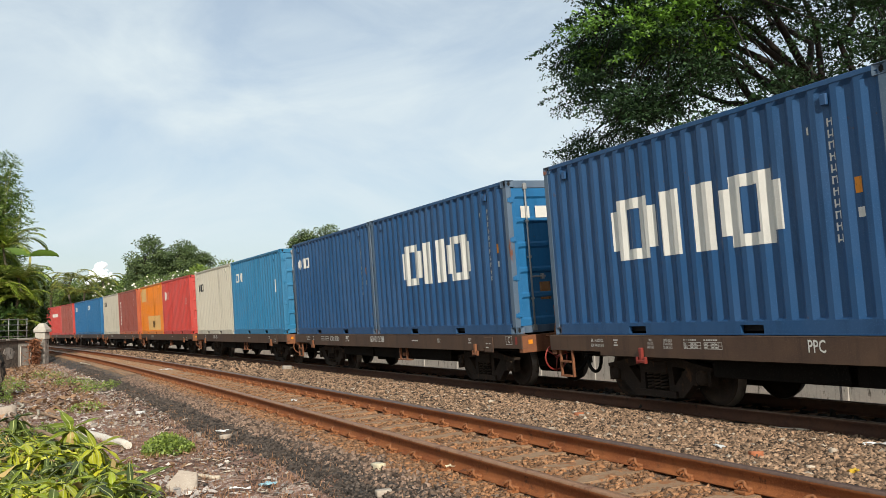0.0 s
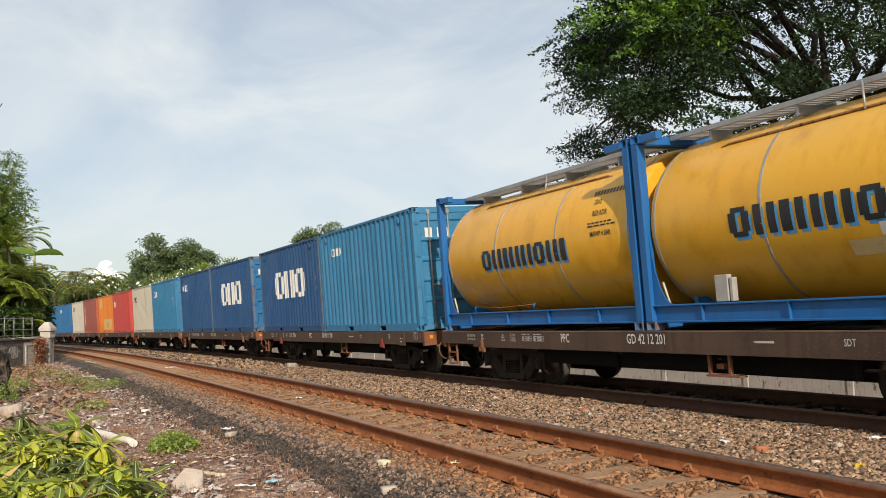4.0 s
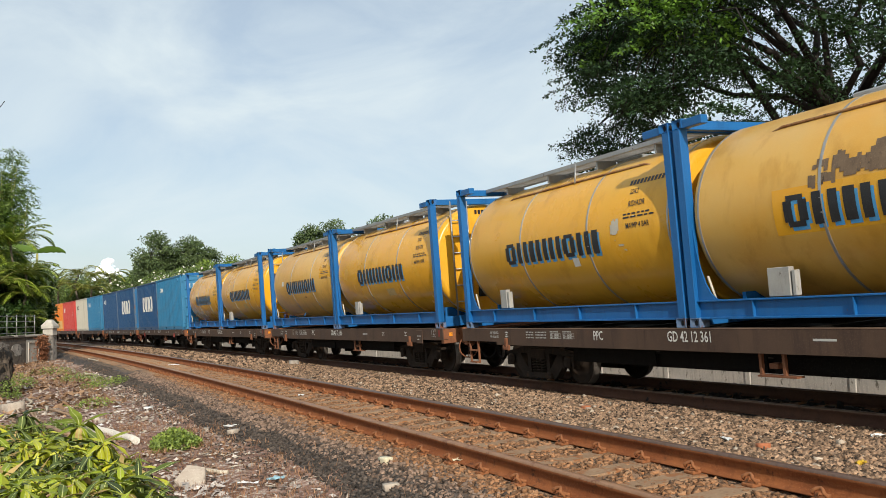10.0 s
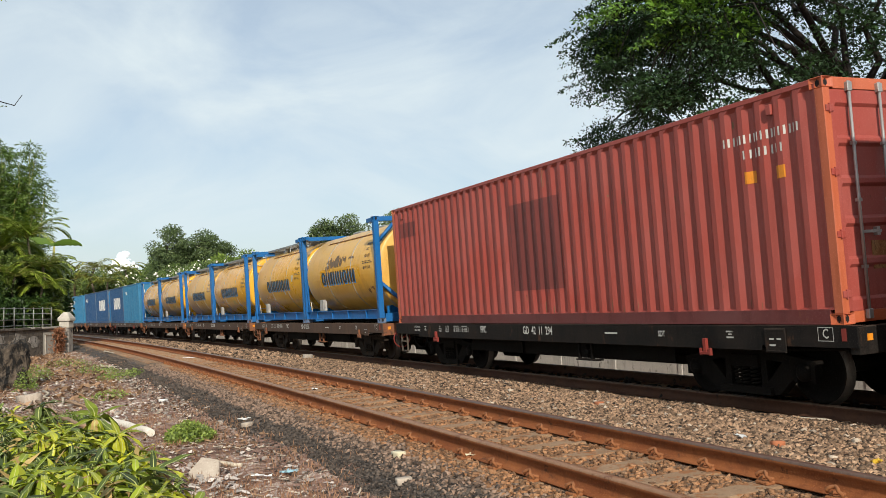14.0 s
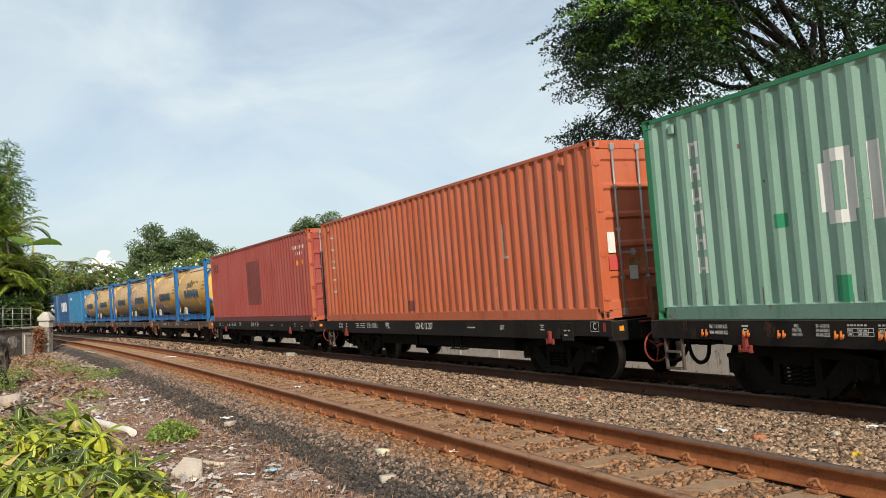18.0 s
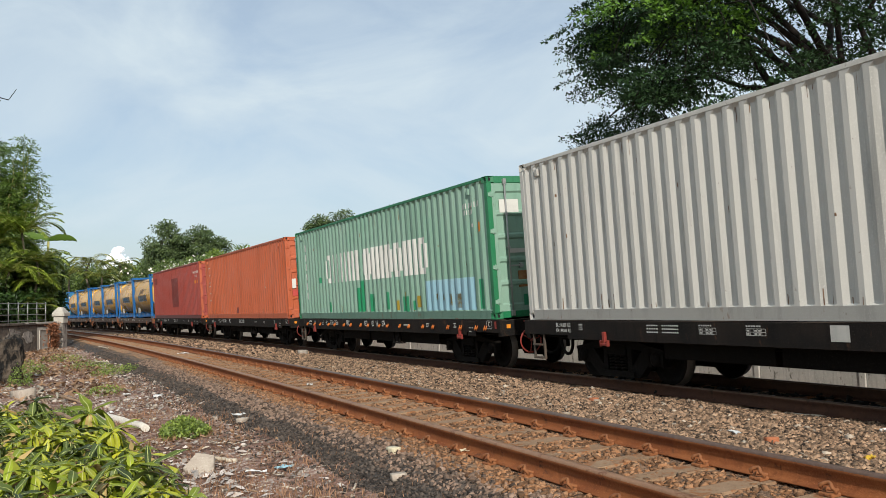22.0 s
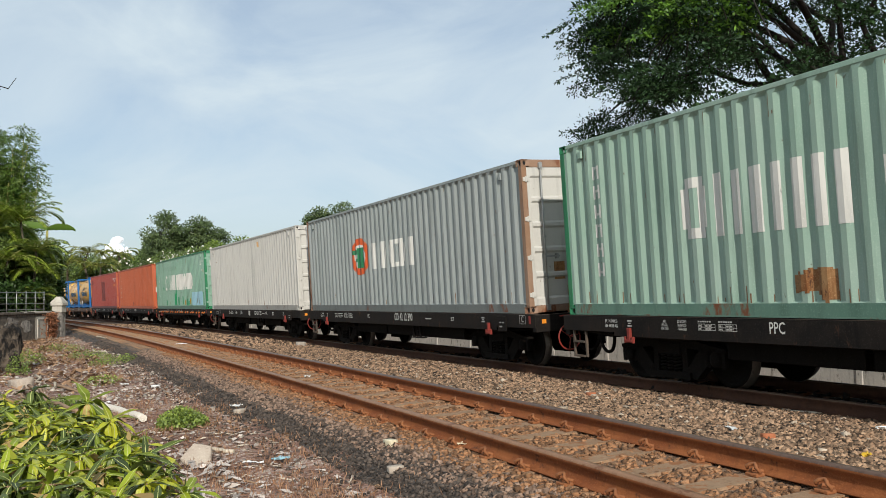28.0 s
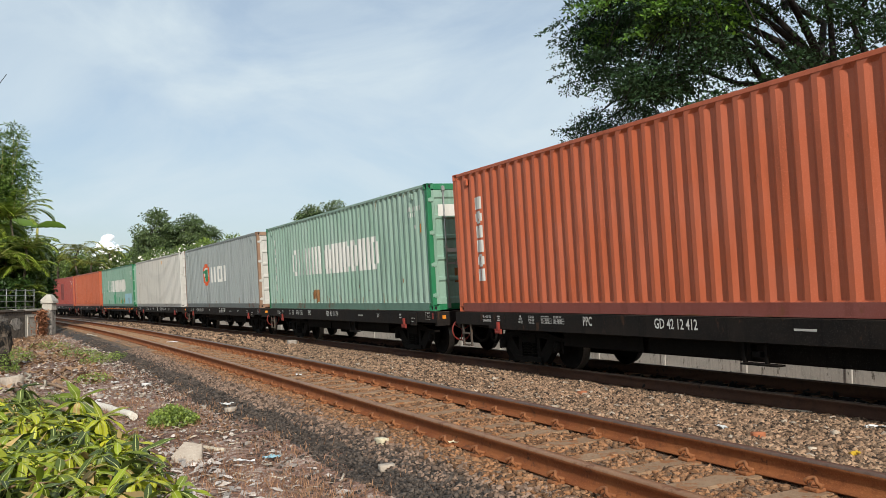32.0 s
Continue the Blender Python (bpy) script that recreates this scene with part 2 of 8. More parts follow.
FOOT_GREEN = paint("dirty, shade-darkened green rail paint", (0.100, 0.195, 0.145), 0.15, 0.60)
FOOT_WHITE = paint("dirty, shade-darkened white rail paint", (0.32, 0.312, 0.285), 0.15, 0.62)
BOGIE_BROWN = worn("dusty brown bogie steel", (0.016, 0.011, 0.008), (0.034, 0.023, 0.016), (0.07, 0.035, 0.018), 0.6, 0.60, 0.85, dust=(0.11, 0.07, 0.042), dusty=0.8, gleam=0.2)
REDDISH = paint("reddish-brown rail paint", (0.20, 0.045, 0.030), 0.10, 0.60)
# Darker than the brick-red body: dirt and shade under the lip, as colour.
MAROON = paint("maroon rail paint, dirt and shade in the colour", (0.115, 0.022, 0.020), 0.10, 0.66)
SEA_GREEN = paint("pale sea-green container paint", (0.19, 0.330, 0.245), 0.30, 0.69)
SEA_GREEN_OLD = paint("faded sea-green container paint", (0.245, 0.370, 0.290), 0.35, 0.69)
DEEP_GREEN = paint("deep green paint", (0.012, 0.16, 0.062), 0.10, 0.70)
OFF_WHITE = paint("off-white container paint", (0.49, 0.475, 0.435), 0.15, 0.71)
GREY_WHITE = paint("grey-blue container paint", (0.265, 0.295, 0.285), 0.30, 0.70)
PAPER_BOX = worn("dull grey sheet metal box", (0.36, 0.35, 0.32), (0.28, 0.27, 0.25), (0.14, 0.12, 0.10), 0.3, 0.62, 0.6)
DRY_CORD = worn("orange-brown cord", (0.36, 0.13, 0.04), (0.28, 0.11, 0.04), None, 0.2, rough=0.9)
TANK_YELLOW = worn("weathered tank yellow", (0.63, 0.315, 0.036), (0.65, 0.40, 0.105), (0.13, 0.075, 0.035), 2.2, 0.72, 0.36, 0.0, 0.2, 0.03, 240.0,
                   dust=(0.30, 0.22, 0.12), dusty=0.6)
SCAR = worn("torn brownish sticker remains", (0.12, 0.080, 0.050), (0.19, 0.13, 0.08), (0.06, 0.042, 0.030), 0.3, 0.58, rough=0.7, bump=0.0)
FADED_LABEL = worn("faded yellowish label", (0.60, 0.44, 0.20), (0.55, 0.40, 0.18), (0.40, 0.24, 0.06), 0.3, 0.60, rough=0.6, bump=0.0)
TANK_GOLD = worn("golden tank yellow", (0.70, 0.33, 0.014), (0.66, 0.36, 0.035), (0.18, 0.09, 0.03), 2.2, 0.76, 0.28, 0.0, 0.2, 0.03, 240.0,
                 dust=(0.32, 0.23, 0.12), dusty=0.5)
FRAME_BLUE = paint("tank frame blue", (0.005, 0.105, 0.310), 0.03, 0.74, 0.42)
WHITE_MARK = worn("white stencil paint", (0.66, 0.65, 0.60), (0.55, 0.54, 0.50), (0.20, 0.20, 0.19), 1.0, 0.68, 0.6, bump=0.0)
PALE_MARK = worn("dusty white stencil", (0.52, 0.51, 0.47), (0.40, 0.39, 0.36), (0.10, 0.09, 0.08), 0.6, 0.60, 0.7, bump=0.0)
BLACK_MARK = worn("black stencil paint", (0.012, 0.013, 0.018), (0.03, 0.03, 0.03), None, 1.0, rough=0.5, bump=0.0)
SKY_MARK = worn("light blue stencil paint", (0.05, 0.27, 0.56), (0.08, 0.30, 0.55), None, 1.0, rough=0.5, bump=0.0)
ORANGE_MARK = worn("orange sticker", (0.70, 0.24, 0.01), (0.60, 0.22, 0.02), (0.1, 0.05, 0.01), 0.2, 0.62, rough=0.5, bump=0.0)
RED_MARK = worn("vermilion stencil paint", (0.55, 0.08, 0.02), (0.50, 0.10, 0.03), None, 1.0, rough=0.5, bump=0.0)
DARK_PATCH = worn("dark repaint", (0.16, 0.035, 0.030), (0.13, 0.032, 0.028), None, 1.0, rough=0.5, bump=0.0)
BLUE_PATCH = worn("pale blue repaint", (0.27, 0.43, 0.50), (0.22, 0.40, 0.47), None, 1.0, rough=0.5, bump=0.0)
GREEN_PATCH = worn("green repaint", (0.02, 0.24, 0.10), (0.03, 0.20, 0.10), None, 1.0, rough=0.5, bump=0.0)
OCHRE_PATCH = worn("ochre primer", (0.30, 0.21, 0.02), (0.25, 0.18, 0.03), None, 1.0, rough=0.6, bump=0.0)
RUST_PATCH = worn("rusted patch", (0.20, 0.075, 0.022), (0.34, 0.20, 0.09), (0.07, 0.03, 0.015), 0.3, 0.56, 0.85)
OLD_RUST = worn("thin brown rust run", (0.14, 0.075, 0.04), (0.22, 0.14, 0.08), (0.07, 0.03, 0.015), 0.3, 0.56, 0.85)
TAN_PATCH = worn("tan repaint", (0.58, 0.34, 0.12), (0.52, 0.33, 0.14), None, 1.0, rough=0.5, bump=0.0)
GALV = worn("galvanised steel", (0.40, 0.40, 0.39), (0.30, 0.30, 0.29), (0.14, 0.09, 0.06), 0.5, 0.66, 0.45, 0.6)
DARK_HOLE = worn("dark hollow", (0.008, 0.008, 0.008), (0.012, 0.012, 0.012), None, rough=0.9, bump=0.0)
SILL_BROWN = worn("brown dusty wagon steel", (0.055, 0.032, 0.022), (0.092, 0.054, 0.034), (0.16, 0.06, 0.025), 1.0, 0.66, 0.75, dust=(0.22, 0.14, 0.09), dusty=0.9)
SILL_RUST = worn("rusty wagon steel", (0.15, 0.056, 0.026), (0.21, 0.085, 0.038), (0.06, 0.03, 0.018), 0.7, 0.58, 0.8)
SILL_BLACK = worn("black wagon paint", (0.006, 0.0055, 0.0052), (0.020, 0.015, 0.012), (0.055, 0.028, 0.016), 0.7, 0.60, 0.7, dust=(0.15, 0.11, 0.08), dusty=0.7, gleam=0.15)
STEP_GREY = worn("dusty dark step iron", (0.055, 0.045, 0.036), (0.10, 0.075, 0.055), (0.15, 0.07, 0.03), 0.4, 0.60, 0.8)
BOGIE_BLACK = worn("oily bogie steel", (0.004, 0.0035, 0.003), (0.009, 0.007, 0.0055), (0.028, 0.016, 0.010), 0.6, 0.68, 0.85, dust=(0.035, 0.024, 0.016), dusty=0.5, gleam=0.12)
TREAD = worn("worn wheel steel", (0.10, 0.085, 0.075), (0.16, 0.14, 0.12), (0.05, 0.03, 0.02), 0.3, 0.6, 0.45, 0.5)
HOOK_RED = worn("red painted iron", (0.23, 0.028, 0.019), (0.17, 0.026, 0.018), RUST, 0.3, 0.60, 0.6)
HOOK_ORANGE = worn("orange painted iron", (0.55, 0.15, 0.02), (0.45, 0.12, 0.02), RUST, 0.3, 0.62, 0.6)
RAIL_SIDE = worn("rusty rail web", (0.200, 0.058, 0.016), (0.265, 0.090, 0.027), (0.09, 0.032, 0.013), 0.5, 0.60, 0.9, 0.0, 0.0, 0.3, 70.0)
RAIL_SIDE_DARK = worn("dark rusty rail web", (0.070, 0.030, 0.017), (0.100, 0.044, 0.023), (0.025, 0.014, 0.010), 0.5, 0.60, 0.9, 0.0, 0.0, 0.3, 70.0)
RAIL_HEAD = worn("dull rail head", (0.125, 0.075, 0.055), (0.17, 0.105, 0.078), (0.20, 0.085, 0.04), 0.5, 0.56, 0.40, 0.5, 0.0, 0.05, 50.0)
RAIL_HEAD_BROWN = worn("browned rail head", (0.27, 0.14, 0.075), (0.33, 0.18, 0.10), (0.18, 0.075, 0.035), 0.5, 0.56, 0.5, 0.3, 0.0, 0.05, 50.0)
RAIL_HEAD_DARK = worn("dark brown rail head", (0.12, 0.070, 0.045), (0.16, 0.10, 0.065), (0.05, 0.03, 0.02), 0.5, 0.56, 0.5, 0.3, 0.0, 0.05, 50.0)
SLEEPER_MAT = worn("rust-dusted concrete sleeper", (0.245, 0.150, 0.084), (0.29, 0.190, 0.115), (0.25, 0.105, 0.040), 0.4, 0.52, 0.9, 0.0, 0.0, 0.4, 50.0)
CLIP_MAT = worn("rusty spring clip", (0.27, 0.105, 0.038), (0.21, 0.078, 0.03), None, 0.2, rough=0.85)


def stone_mat(name, base, alt, vary=0.5):
    return worn(name, base, alt, None, 0.12, rough=0.92, streak=0.0, bump=0.35, grain=110.0, vary=vary, islands=True)


BALLAST_STONE = stone_mat("brown ballast stone", (0.195, 0.118, 0.070), (0.275, 0.185, 0.118), 0.95)
BALLAST_PALE = stone_mat("pale ballast chip", (0.36, 0.30, 0.23), (0.44, 0.36, 0.28), 0.4)
SHOULDER_STONE = stone_mat("grey-brown shoulder stone", (0.165, 0.106, 0.074), (0.215, 0.150, 0.109), 0.75)
BALLAST_RUST = stone_mat("rust-stained ballast stone", (0.225, 0.102, 0.042), (0.26, 0.150, 0.082), 0.6)
# Near-black stands for the train's shade on the stones beneath it.
BALLAST_SHADED = stone_mat("shade-black ballast stone", (0.018, 0.014, 0.011), (0.032, 0.024, 0.019), 0.6)
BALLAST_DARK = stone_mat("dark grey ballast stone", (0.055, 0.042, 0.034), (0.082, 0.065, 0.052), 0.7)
# ---- containers ----
PITCH, DEEP = 0.278, 0.036
FACE = 1.219


def wave(x, start):
    """Depth of the corrugated side at x behind its outer flats."""
    u = (x - start) % PITCH
    if u < 0.072:
        return 0.0
    if u < 0.140:
        return DEEP * (u - 0.072) / 0.068
    if u < 0.210:
        return DEEP
    return DEEP * (PITCH - u) / (PITCH - 0.210)


def bends(x0, x1, start):
    xs = {round(x0, 4), round(x1, 4)}
    k = math.floor((x0 - start) / PITCH) - 1
    while start + k * PITCH < x1 + PITCH:
        for u in (0.0, 0.072, 0.140, 0.210):
            x = round(start + k * PITCH + u, 4)
            if x0 < x < x1:
                xs.add(x)
        k += 1
    return sorted(xs)


SHAPES = {}


def shape(key, make):
    """One mesh for each kind of piece and paint, shared between alike containers."""
    if key not in SHAPES:
        SHAPES[key] = put(make(), key[0])
    return SHAPES[key]


def corrugated(half, z0, z1, side):
    """A side wall with upright corrugations, closed at the top and foot by small slopes, and 2 mm thick."""
    bm = bmesh.new()
    start = -half
    y = side * (FACE - 0.008)
    xs = bends(-half, half, start)
    rows = []
    for x in xs:
        d = wave(x, start)
        a = y - side * d
        rows.append([bm.verts.new((x, y + side * 0.0, z0)), bm.verts.new((x, a, z0 + 0.03)), bm.verts.new((x, a, z1 - 0.05)), bm.verts.new((x, y, z1)),
                     ])
    for a, b in zip(rows, rows[1:]):
        for i in range(3):
            bm.faces.new((a[i], b[i], b[i + 1], a[i + 1]) if side < 0 else (a[i], a[i + 1], b[i + 1], b[i]))
    return bm


def casting(sx, sy, sz):
    """A corner block with its oval holes, outward by the signs."""
    bm = bmesh.new()
    x0, x1 = sorted((0.0, -sx * 0.178))
    y0, y1 = sorted((0.0, -sy * 0.162))
    z0, z1 = sorted((0.0, -sz * 0.118))
    box(bm, x0, x1, y0, y1, z0, z1, 0.006)
    for nrm, across in ((Vector((sx, 0, 0)), "y"), (Vector((0, sy, 0)), "x")):
        f = max(bm.faces, key=lambda q: q.normal.dot(nrm) * (q.calc_area() + 1))
        bmesh.ops.inset_region(bm, faces=[f], thickness=0.030, use_even_offset=True)
        mid = f.calc_center_median()
        for v in f.verts:
            d = v.co - mid
            k = 0.026 / max(1e-6, abs(d.x if across == "x" else d.y))
            v.co = mid + Vector((d.x * k if across == "x" else 0.0, d.y * k if across == "y" else 0.0, d.z * 0.038 / max(1e-6, abs(d.z)))) - nrm * 0.03
        bmesh.ops.bevel(bm, geom=list(f.verts), offset=0.014, segments=2, affect="VERTICES")
        hole = min((q for q in bm.faces if q.normal.dot(nrm) > 0.9), key=lambda q: q.calc_center_median().dot(nrm))
        hole.material_index = 1
    return bm


def leaf_of_door(w, h):
    """A door leaf: flat rim and recessed bands. x is outward."""
    bm = bmesh.new()
    zs = [0.0, 0.07, 0.10]
    n = 5
    step = (h - 0.20) / n
    prof = [(0.0, 0.0), (0.0, 0.06)]
    for i in range(n):
        a = 0.06 + i * step
        prof += [(0.0, a + 0.05), (-0.03, a + 0.085), (-0.03, a + step - 0.035), (0.0, a + step)]
    prof.append((0.0, h))
    rim = 0.06
    rows = []
    for d, z in prof:
        rows.append([bm.verts.new(p) for p in ((0, 0, z), (0, rim, z), (d, rim + 0.02, z), (d, w - rim - 0.02, z), (0, w - rim, z), (0, w, z))])
    for a, b in zip(rows, rows[1:]):
        for i in range(5):
            bm.faces.new((a[i], a[i + 1], b[i + 1], b[i]))
    box(bm, -0.05, -0.034, 0.0, w, 0.0, h)
    return bm


def on_wave(rects, start, side=-1, lift=0.004):
    """Painted rectangles x0, x1, z0, z1 that follow the corrugations."""
    bm = bmesh.new()
    for x0, x1, z0, z1 in rects:
        prev = None
        for x in bends(x0, x1, start):
            y = side * (FACE - 0.008 - wave(x, start) + lift)
            cur = (bm.verts.new((x, y, z0)), bm.verts.new((x, y, z1)))
            if prev:
                bm.faces.new((prev[0], cur[0], cur[1], prev[1]))
            prev = cur
    return bm


def on_flat(rects, y):
    bm = bmesh.new()
    for x0, x1, z0, z1 in rects:
        bm.faces.new([bm.verts.new(p) for p in ((x0, y, z0), (x1, y, z0), (x1, y, z1), (x0, y, z1))])
    return bm


def block(kind, x0, x1, z0, z1):
    """Plain shapes that stand for one painted sign: a ring, two uprights, one upright, or an upright with a foot or a flag."""
    w, h = x1 - x0, z1 - z0
    t = 0.36 * w
    v = 0.24 * h
    if kind == "o":
        return [(x0, x0 + t, z0 + v * 0.7, z1 - v * 0.7), (x1 - t, x1, z0 + v * 0.7, z1 - v * 0.7), (x0 + t * 0.4, x1 - t * 0.4, z0, z0 + v * 0.72), (x0 + t * 0.4, x1 - t * 0.4, z1 - v * 0.72, z1)]
    if kind == "u":
        return [(x0, x0 + t, z0, z1), (x1 - t, x1, z0, z1)]
    if kind == "i":
        return [(x0, x1, z0, z1)]
    if kind == "f":
        return [(x0, x0 + t, z0, z1), (x0 + t, x1, z0 + 0.45 * h, z1)]
    if kind == "l":
        return [(x0, x0 + t, z0, z1), (x0 + t, x1, z0, z0 + v)]
    return [(x0, x1, z1 - v, z1), (x0 + 0.5 * w - t / 2, x0 + 0.5 * w + t / 2, z0, z1 - v)]


def sign(kinds, x0, x1, z0, z1, gap=0.18):
    """A row of such shapes across x0 to x1."""
    widths = [0.45 if k == "i" else (0.6 if k == " " else 1.0) for k in kinds]
    unit = (x1 - x0) / (sum(widths) + gap * (len(kinds) - 1))
    out, x = [], x0
    for k, w in zip(kinds, widths):
        if k != " ":
            out.append(block(k, x, x + w * unit, z0, z1))
        x += (w + gap) * unit
    return out


def column(n, x0, x1, z0, z1, gap=0.3):
    """A column of n plain bars that stand for upright writing."""
    step = (z1 - z0) / n
    out = []
    for i in range(n):
        b = z0 + i * step
        w = x1 - x0
        out += [(x0, x0 + 0.22 * w, b + step * gap, b + step), (x1 - 0.22 * w, x1, b + step * gap, b + step), (x0 + 0.22 * w, x1 - 0.22 * w, b + step * (0.45 + 0.2 * (i % 3)), b + step * (0.58 + 0.2 * (i % 3)))]
    return out


def container(name, label, length, body, door_paint, trim, marks=(), roof_rust=False, fine=True, group="containers on the wagons", bar_paint=None, rail_paint=None, foot_paint=None, door_marks=()):
    """A corrugated steel container, x along it with its doors at +x, standing on z = 0."""
    half, high = length / 2, 2.591
    e = thing(name, label, "container", group)
    big = length > 8
    inner = half - 0.11
    bn, tn, dn = body.name, trim.name, door_paint.name
    for side in (-1, 1):
        ob = part("side_panel", shape(("side_panel", big, side, bn), lambda: corrugated(inner, 0.155, high - 0.06, side)), body, e)
        zr = high - 0.062
        part("top_rail", shape(("top_rail", big, side, (rail_paint or trim).name), lambda: boxes((-half + 0.17, half - 0.17, *sorted((side * (FACE - 0.001), side * (FACE - 0.06))), zr, high - 0.004), bevel=0.005)), rail_paint or trim, e)

        def foot():
            y = sorted((side * (FACE - 0.002), side * (FACE - 0.05)))
            a = half - 0.17
            pts = [(-a, 0.165), (-a, 0.012)]
            if not big:
                for m0, m1 in ((-1.20, -0.85), (0.85, 1.20)):
                    pts += [(m0, 0.012), (m0, 0.120), (m1, 0.120), (m1, 0.012)]
            pts += [(a, 0.012), (a, 0.165)]
            return prism(bmesh.new(), pts, *y)
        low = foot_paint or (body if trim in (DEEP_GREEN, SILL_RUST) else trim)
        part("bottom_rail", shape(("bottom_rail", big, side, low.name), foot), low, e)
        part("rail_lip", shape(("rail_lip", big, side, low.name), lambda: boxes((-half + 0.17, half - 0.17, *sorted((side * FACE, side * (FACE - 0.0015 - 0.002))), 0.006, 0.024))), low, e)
        for end in (-1, 1):
            xs = sorted((end * (half - 0.003), end * (half - 0.115)))
            ys = sorted((side * (FACE - 0.003), side * (FACE - 0.10)))
            post_paint = trim
            part("corner_post", shape(("corner_post", big, side, end, post_paint.name), lambda: boxes((*xs, *ys, 0.118, high - 0.118), bevel=0.006)), post_paint, e)
            for top in (-1, 1):
                key = ("corner_casting", side, end, top, tn)
                if key not in SHAPES:
                    me = put(casting(end, side, top), "corner_casting")
                    me.materials.append(trim)
                    me.materials.append(DARK_HOLE)
                    SHAPES[key] = me
                part("corner_casting", SHAPES[key], None, e, "", pose(end * half, side * FACE, 0 if top < 0 else high))
    part("roof", shape(("roof", big, bn), lambda: boxes((-half + 0.1, half - 0.1, -FACE + 0.05, FACE - 0.05, high - 0.04, high - 0.015))), body, e)
    part("floor", shape(("floor", big), lambda: boxes((-half + 0.1, half - 0.1, -FACE + 0.09, FACE - 0.09, 0.05, 0.14))), DARK_HOLE, e)

    def nose():
        bm = bmesh.new()
        box(bm, -half + 0.03, -half + 0.06, -FACE + 0.09, FACE - 0.09, 0.11, high - 0.11)
        for i in range(9):
            y = -1.0 + i * 0.25
            box(bm, -half + 0.012, -half + 0.034, y - 0.06, y + 0.06, 0.16, high - 0.14, 0.008)
        box(bm, -half + 0.008, -half + 0.06, -FACE + 0.16, FACE - 0.16, high - 0.12, high - 0.004)
        box(bm, -half + 0.008, -half + 0.06, -FACE + 0.16, FACE - 0.16, 0.01, 0.13)
        return bm
    part("front_panel", shape(("front_panel", big, bn), nose), body, e)
    part("door_header", shape(("door_header", big, tn), lambda: boxes((half - 0.07, half - 0.006, -FACE + 0.16, FACE - 0.16, high - 0.13, high - 0.004), bevel=0.005)), trim, e)
    part("door_sill", shape(("door_sill", big, tn), lambda: boxes((half - 0.07, half - 0.006, -FACE + 0.16, FACE - 0.16, 0.012, 0.13), bevel=0.005)), trim, e)
    bars = bar_paint or GALV
    for k, y in enumerate((-1.117, 0.004)):
        d = part("door", shape(("door", dn), lambda: leaf_of_door(1.113, high - 0.27)), door_paint, e, "", pose(half - 0.012, y, 0.133))
        if not fine:
            continue
        for by in (0.26, 0.72):
            def lock():
                bm = bar((0.028, by, -0.07), (0.028, by, high - 0.18), 0.017, 8)
                for z in (-0.04, high - 0.24):
                    box(bm, 0.0, 0.05, by - 0.035, by + 0.035, z - 0.05, z + 0.05, 0.006)
                for z in (0.45, 1.15, 1.75):
                    box(bm, 0.0, 0.048, by - 0.03, by + 0.03, z - 0.018, z + 0.018, 0.004)
                return bm
            part("locking_bar", shape(("locking_bar", by, bars.name), lock), bars, d)
            part("lock_handle", shape(("lock_handle", by), lambda: boxes((0.03, 0.045, by - 0.02, by + 0.28, 0.80, 0.83), (0.0, 0.05, by + 0.20, by + 0.25, 0.77, 0.86), bevel=0.003)), GALV, d)
        hy = -0.03 if k == 0 else 1.143
        for z in (0.18, 0.80, 1.45, 2.12):
            part("hinge", shape(("hinge", k, z, dn), lambda: boxes((-0.01, 0.022, hy - 0.055, hy + 0.055, z - 0.035, z + 0.035), (0.0, 0.03, hy - 0.012, hy + 0.012, z - 0.05, z + 0.05), bevel=0.004)), door_paint, d)
        part("door_plate", shape(("door_plate",), lambda: boxes((-0.028, -0.02, 0.45, 0.66, 0.42, 0.72))), RUST_PATCH, d) if k == 0 else None
    start = -inner
    for what, material, rects in marks:
        for group_ in (rects if isinstance(rects[0], list) else [rects]):
            ob = part(what, on_wave(group_, start), material, e)
            if len(group_) > 1:
                ob["kind"] = "stuff"
    for what, material, (y0, y1, z0, z1) in door_marks:
        part(what, boxes((half - 0.0105, half - 0.0075, y0, y1, z0, z1)), material, e)
    if fine:
        for x in (-half + 0.55, half - 0.75):
            part("vent_cover", shape(("vent_cover", round(x, 2), bn), lambda: boxes((x - 0.04, x + 0.04, -FACE - 0.012, -FACE + 0.03, 2.33, 2.45), bevel=0.008)), body, e)
    return e
# ---- tank containers ----
TANK_R, TANK_Z, TANK_HALF = 1.145, 1.345, 3.0


def tank_shell():
    """A lying cylinder with dished ends."""
    bm = bmesh.new()
    n = 64
    # a shallow crown and a tight knuckle
    prof = [(-TANK_HALF + 0.09 * (q / 1.04) ** 2, q) for q in (0.02, 0.25, 0.5, 0.75, 0.95)]
    prof += [(-TANK_HALF + 0.20 - 0.11 * math.cos(a), TANK_R - 0.105 + 0.105 * math.sin(a)) for a in (math.pi / 2 * q / 6 for q in range(7))]
    prof += [(-x, r) for x, r in prof[::-1]]
    rings = [[bm.verts.new((x, r * math.sin(2 * math.pi * k / n), TANK_Z + r * math.cos(2 * math.pi * k / n))) for k in range(n)] for x, r in prof]
    for a, b in zip(rings, rings[1:]):
        for k in range(n):
            f = bm.faces.new((a[k], a[(k + 1) % n], b[(k + 1) % n], b[k]))
            f.smooth = True
    bm.faces.new(rings[0])
    bm.faces.new(rings[-1][::-1])
    bmesh.ops.recalc_face_normals(bm, faces=bm.faces[:])
    return bm


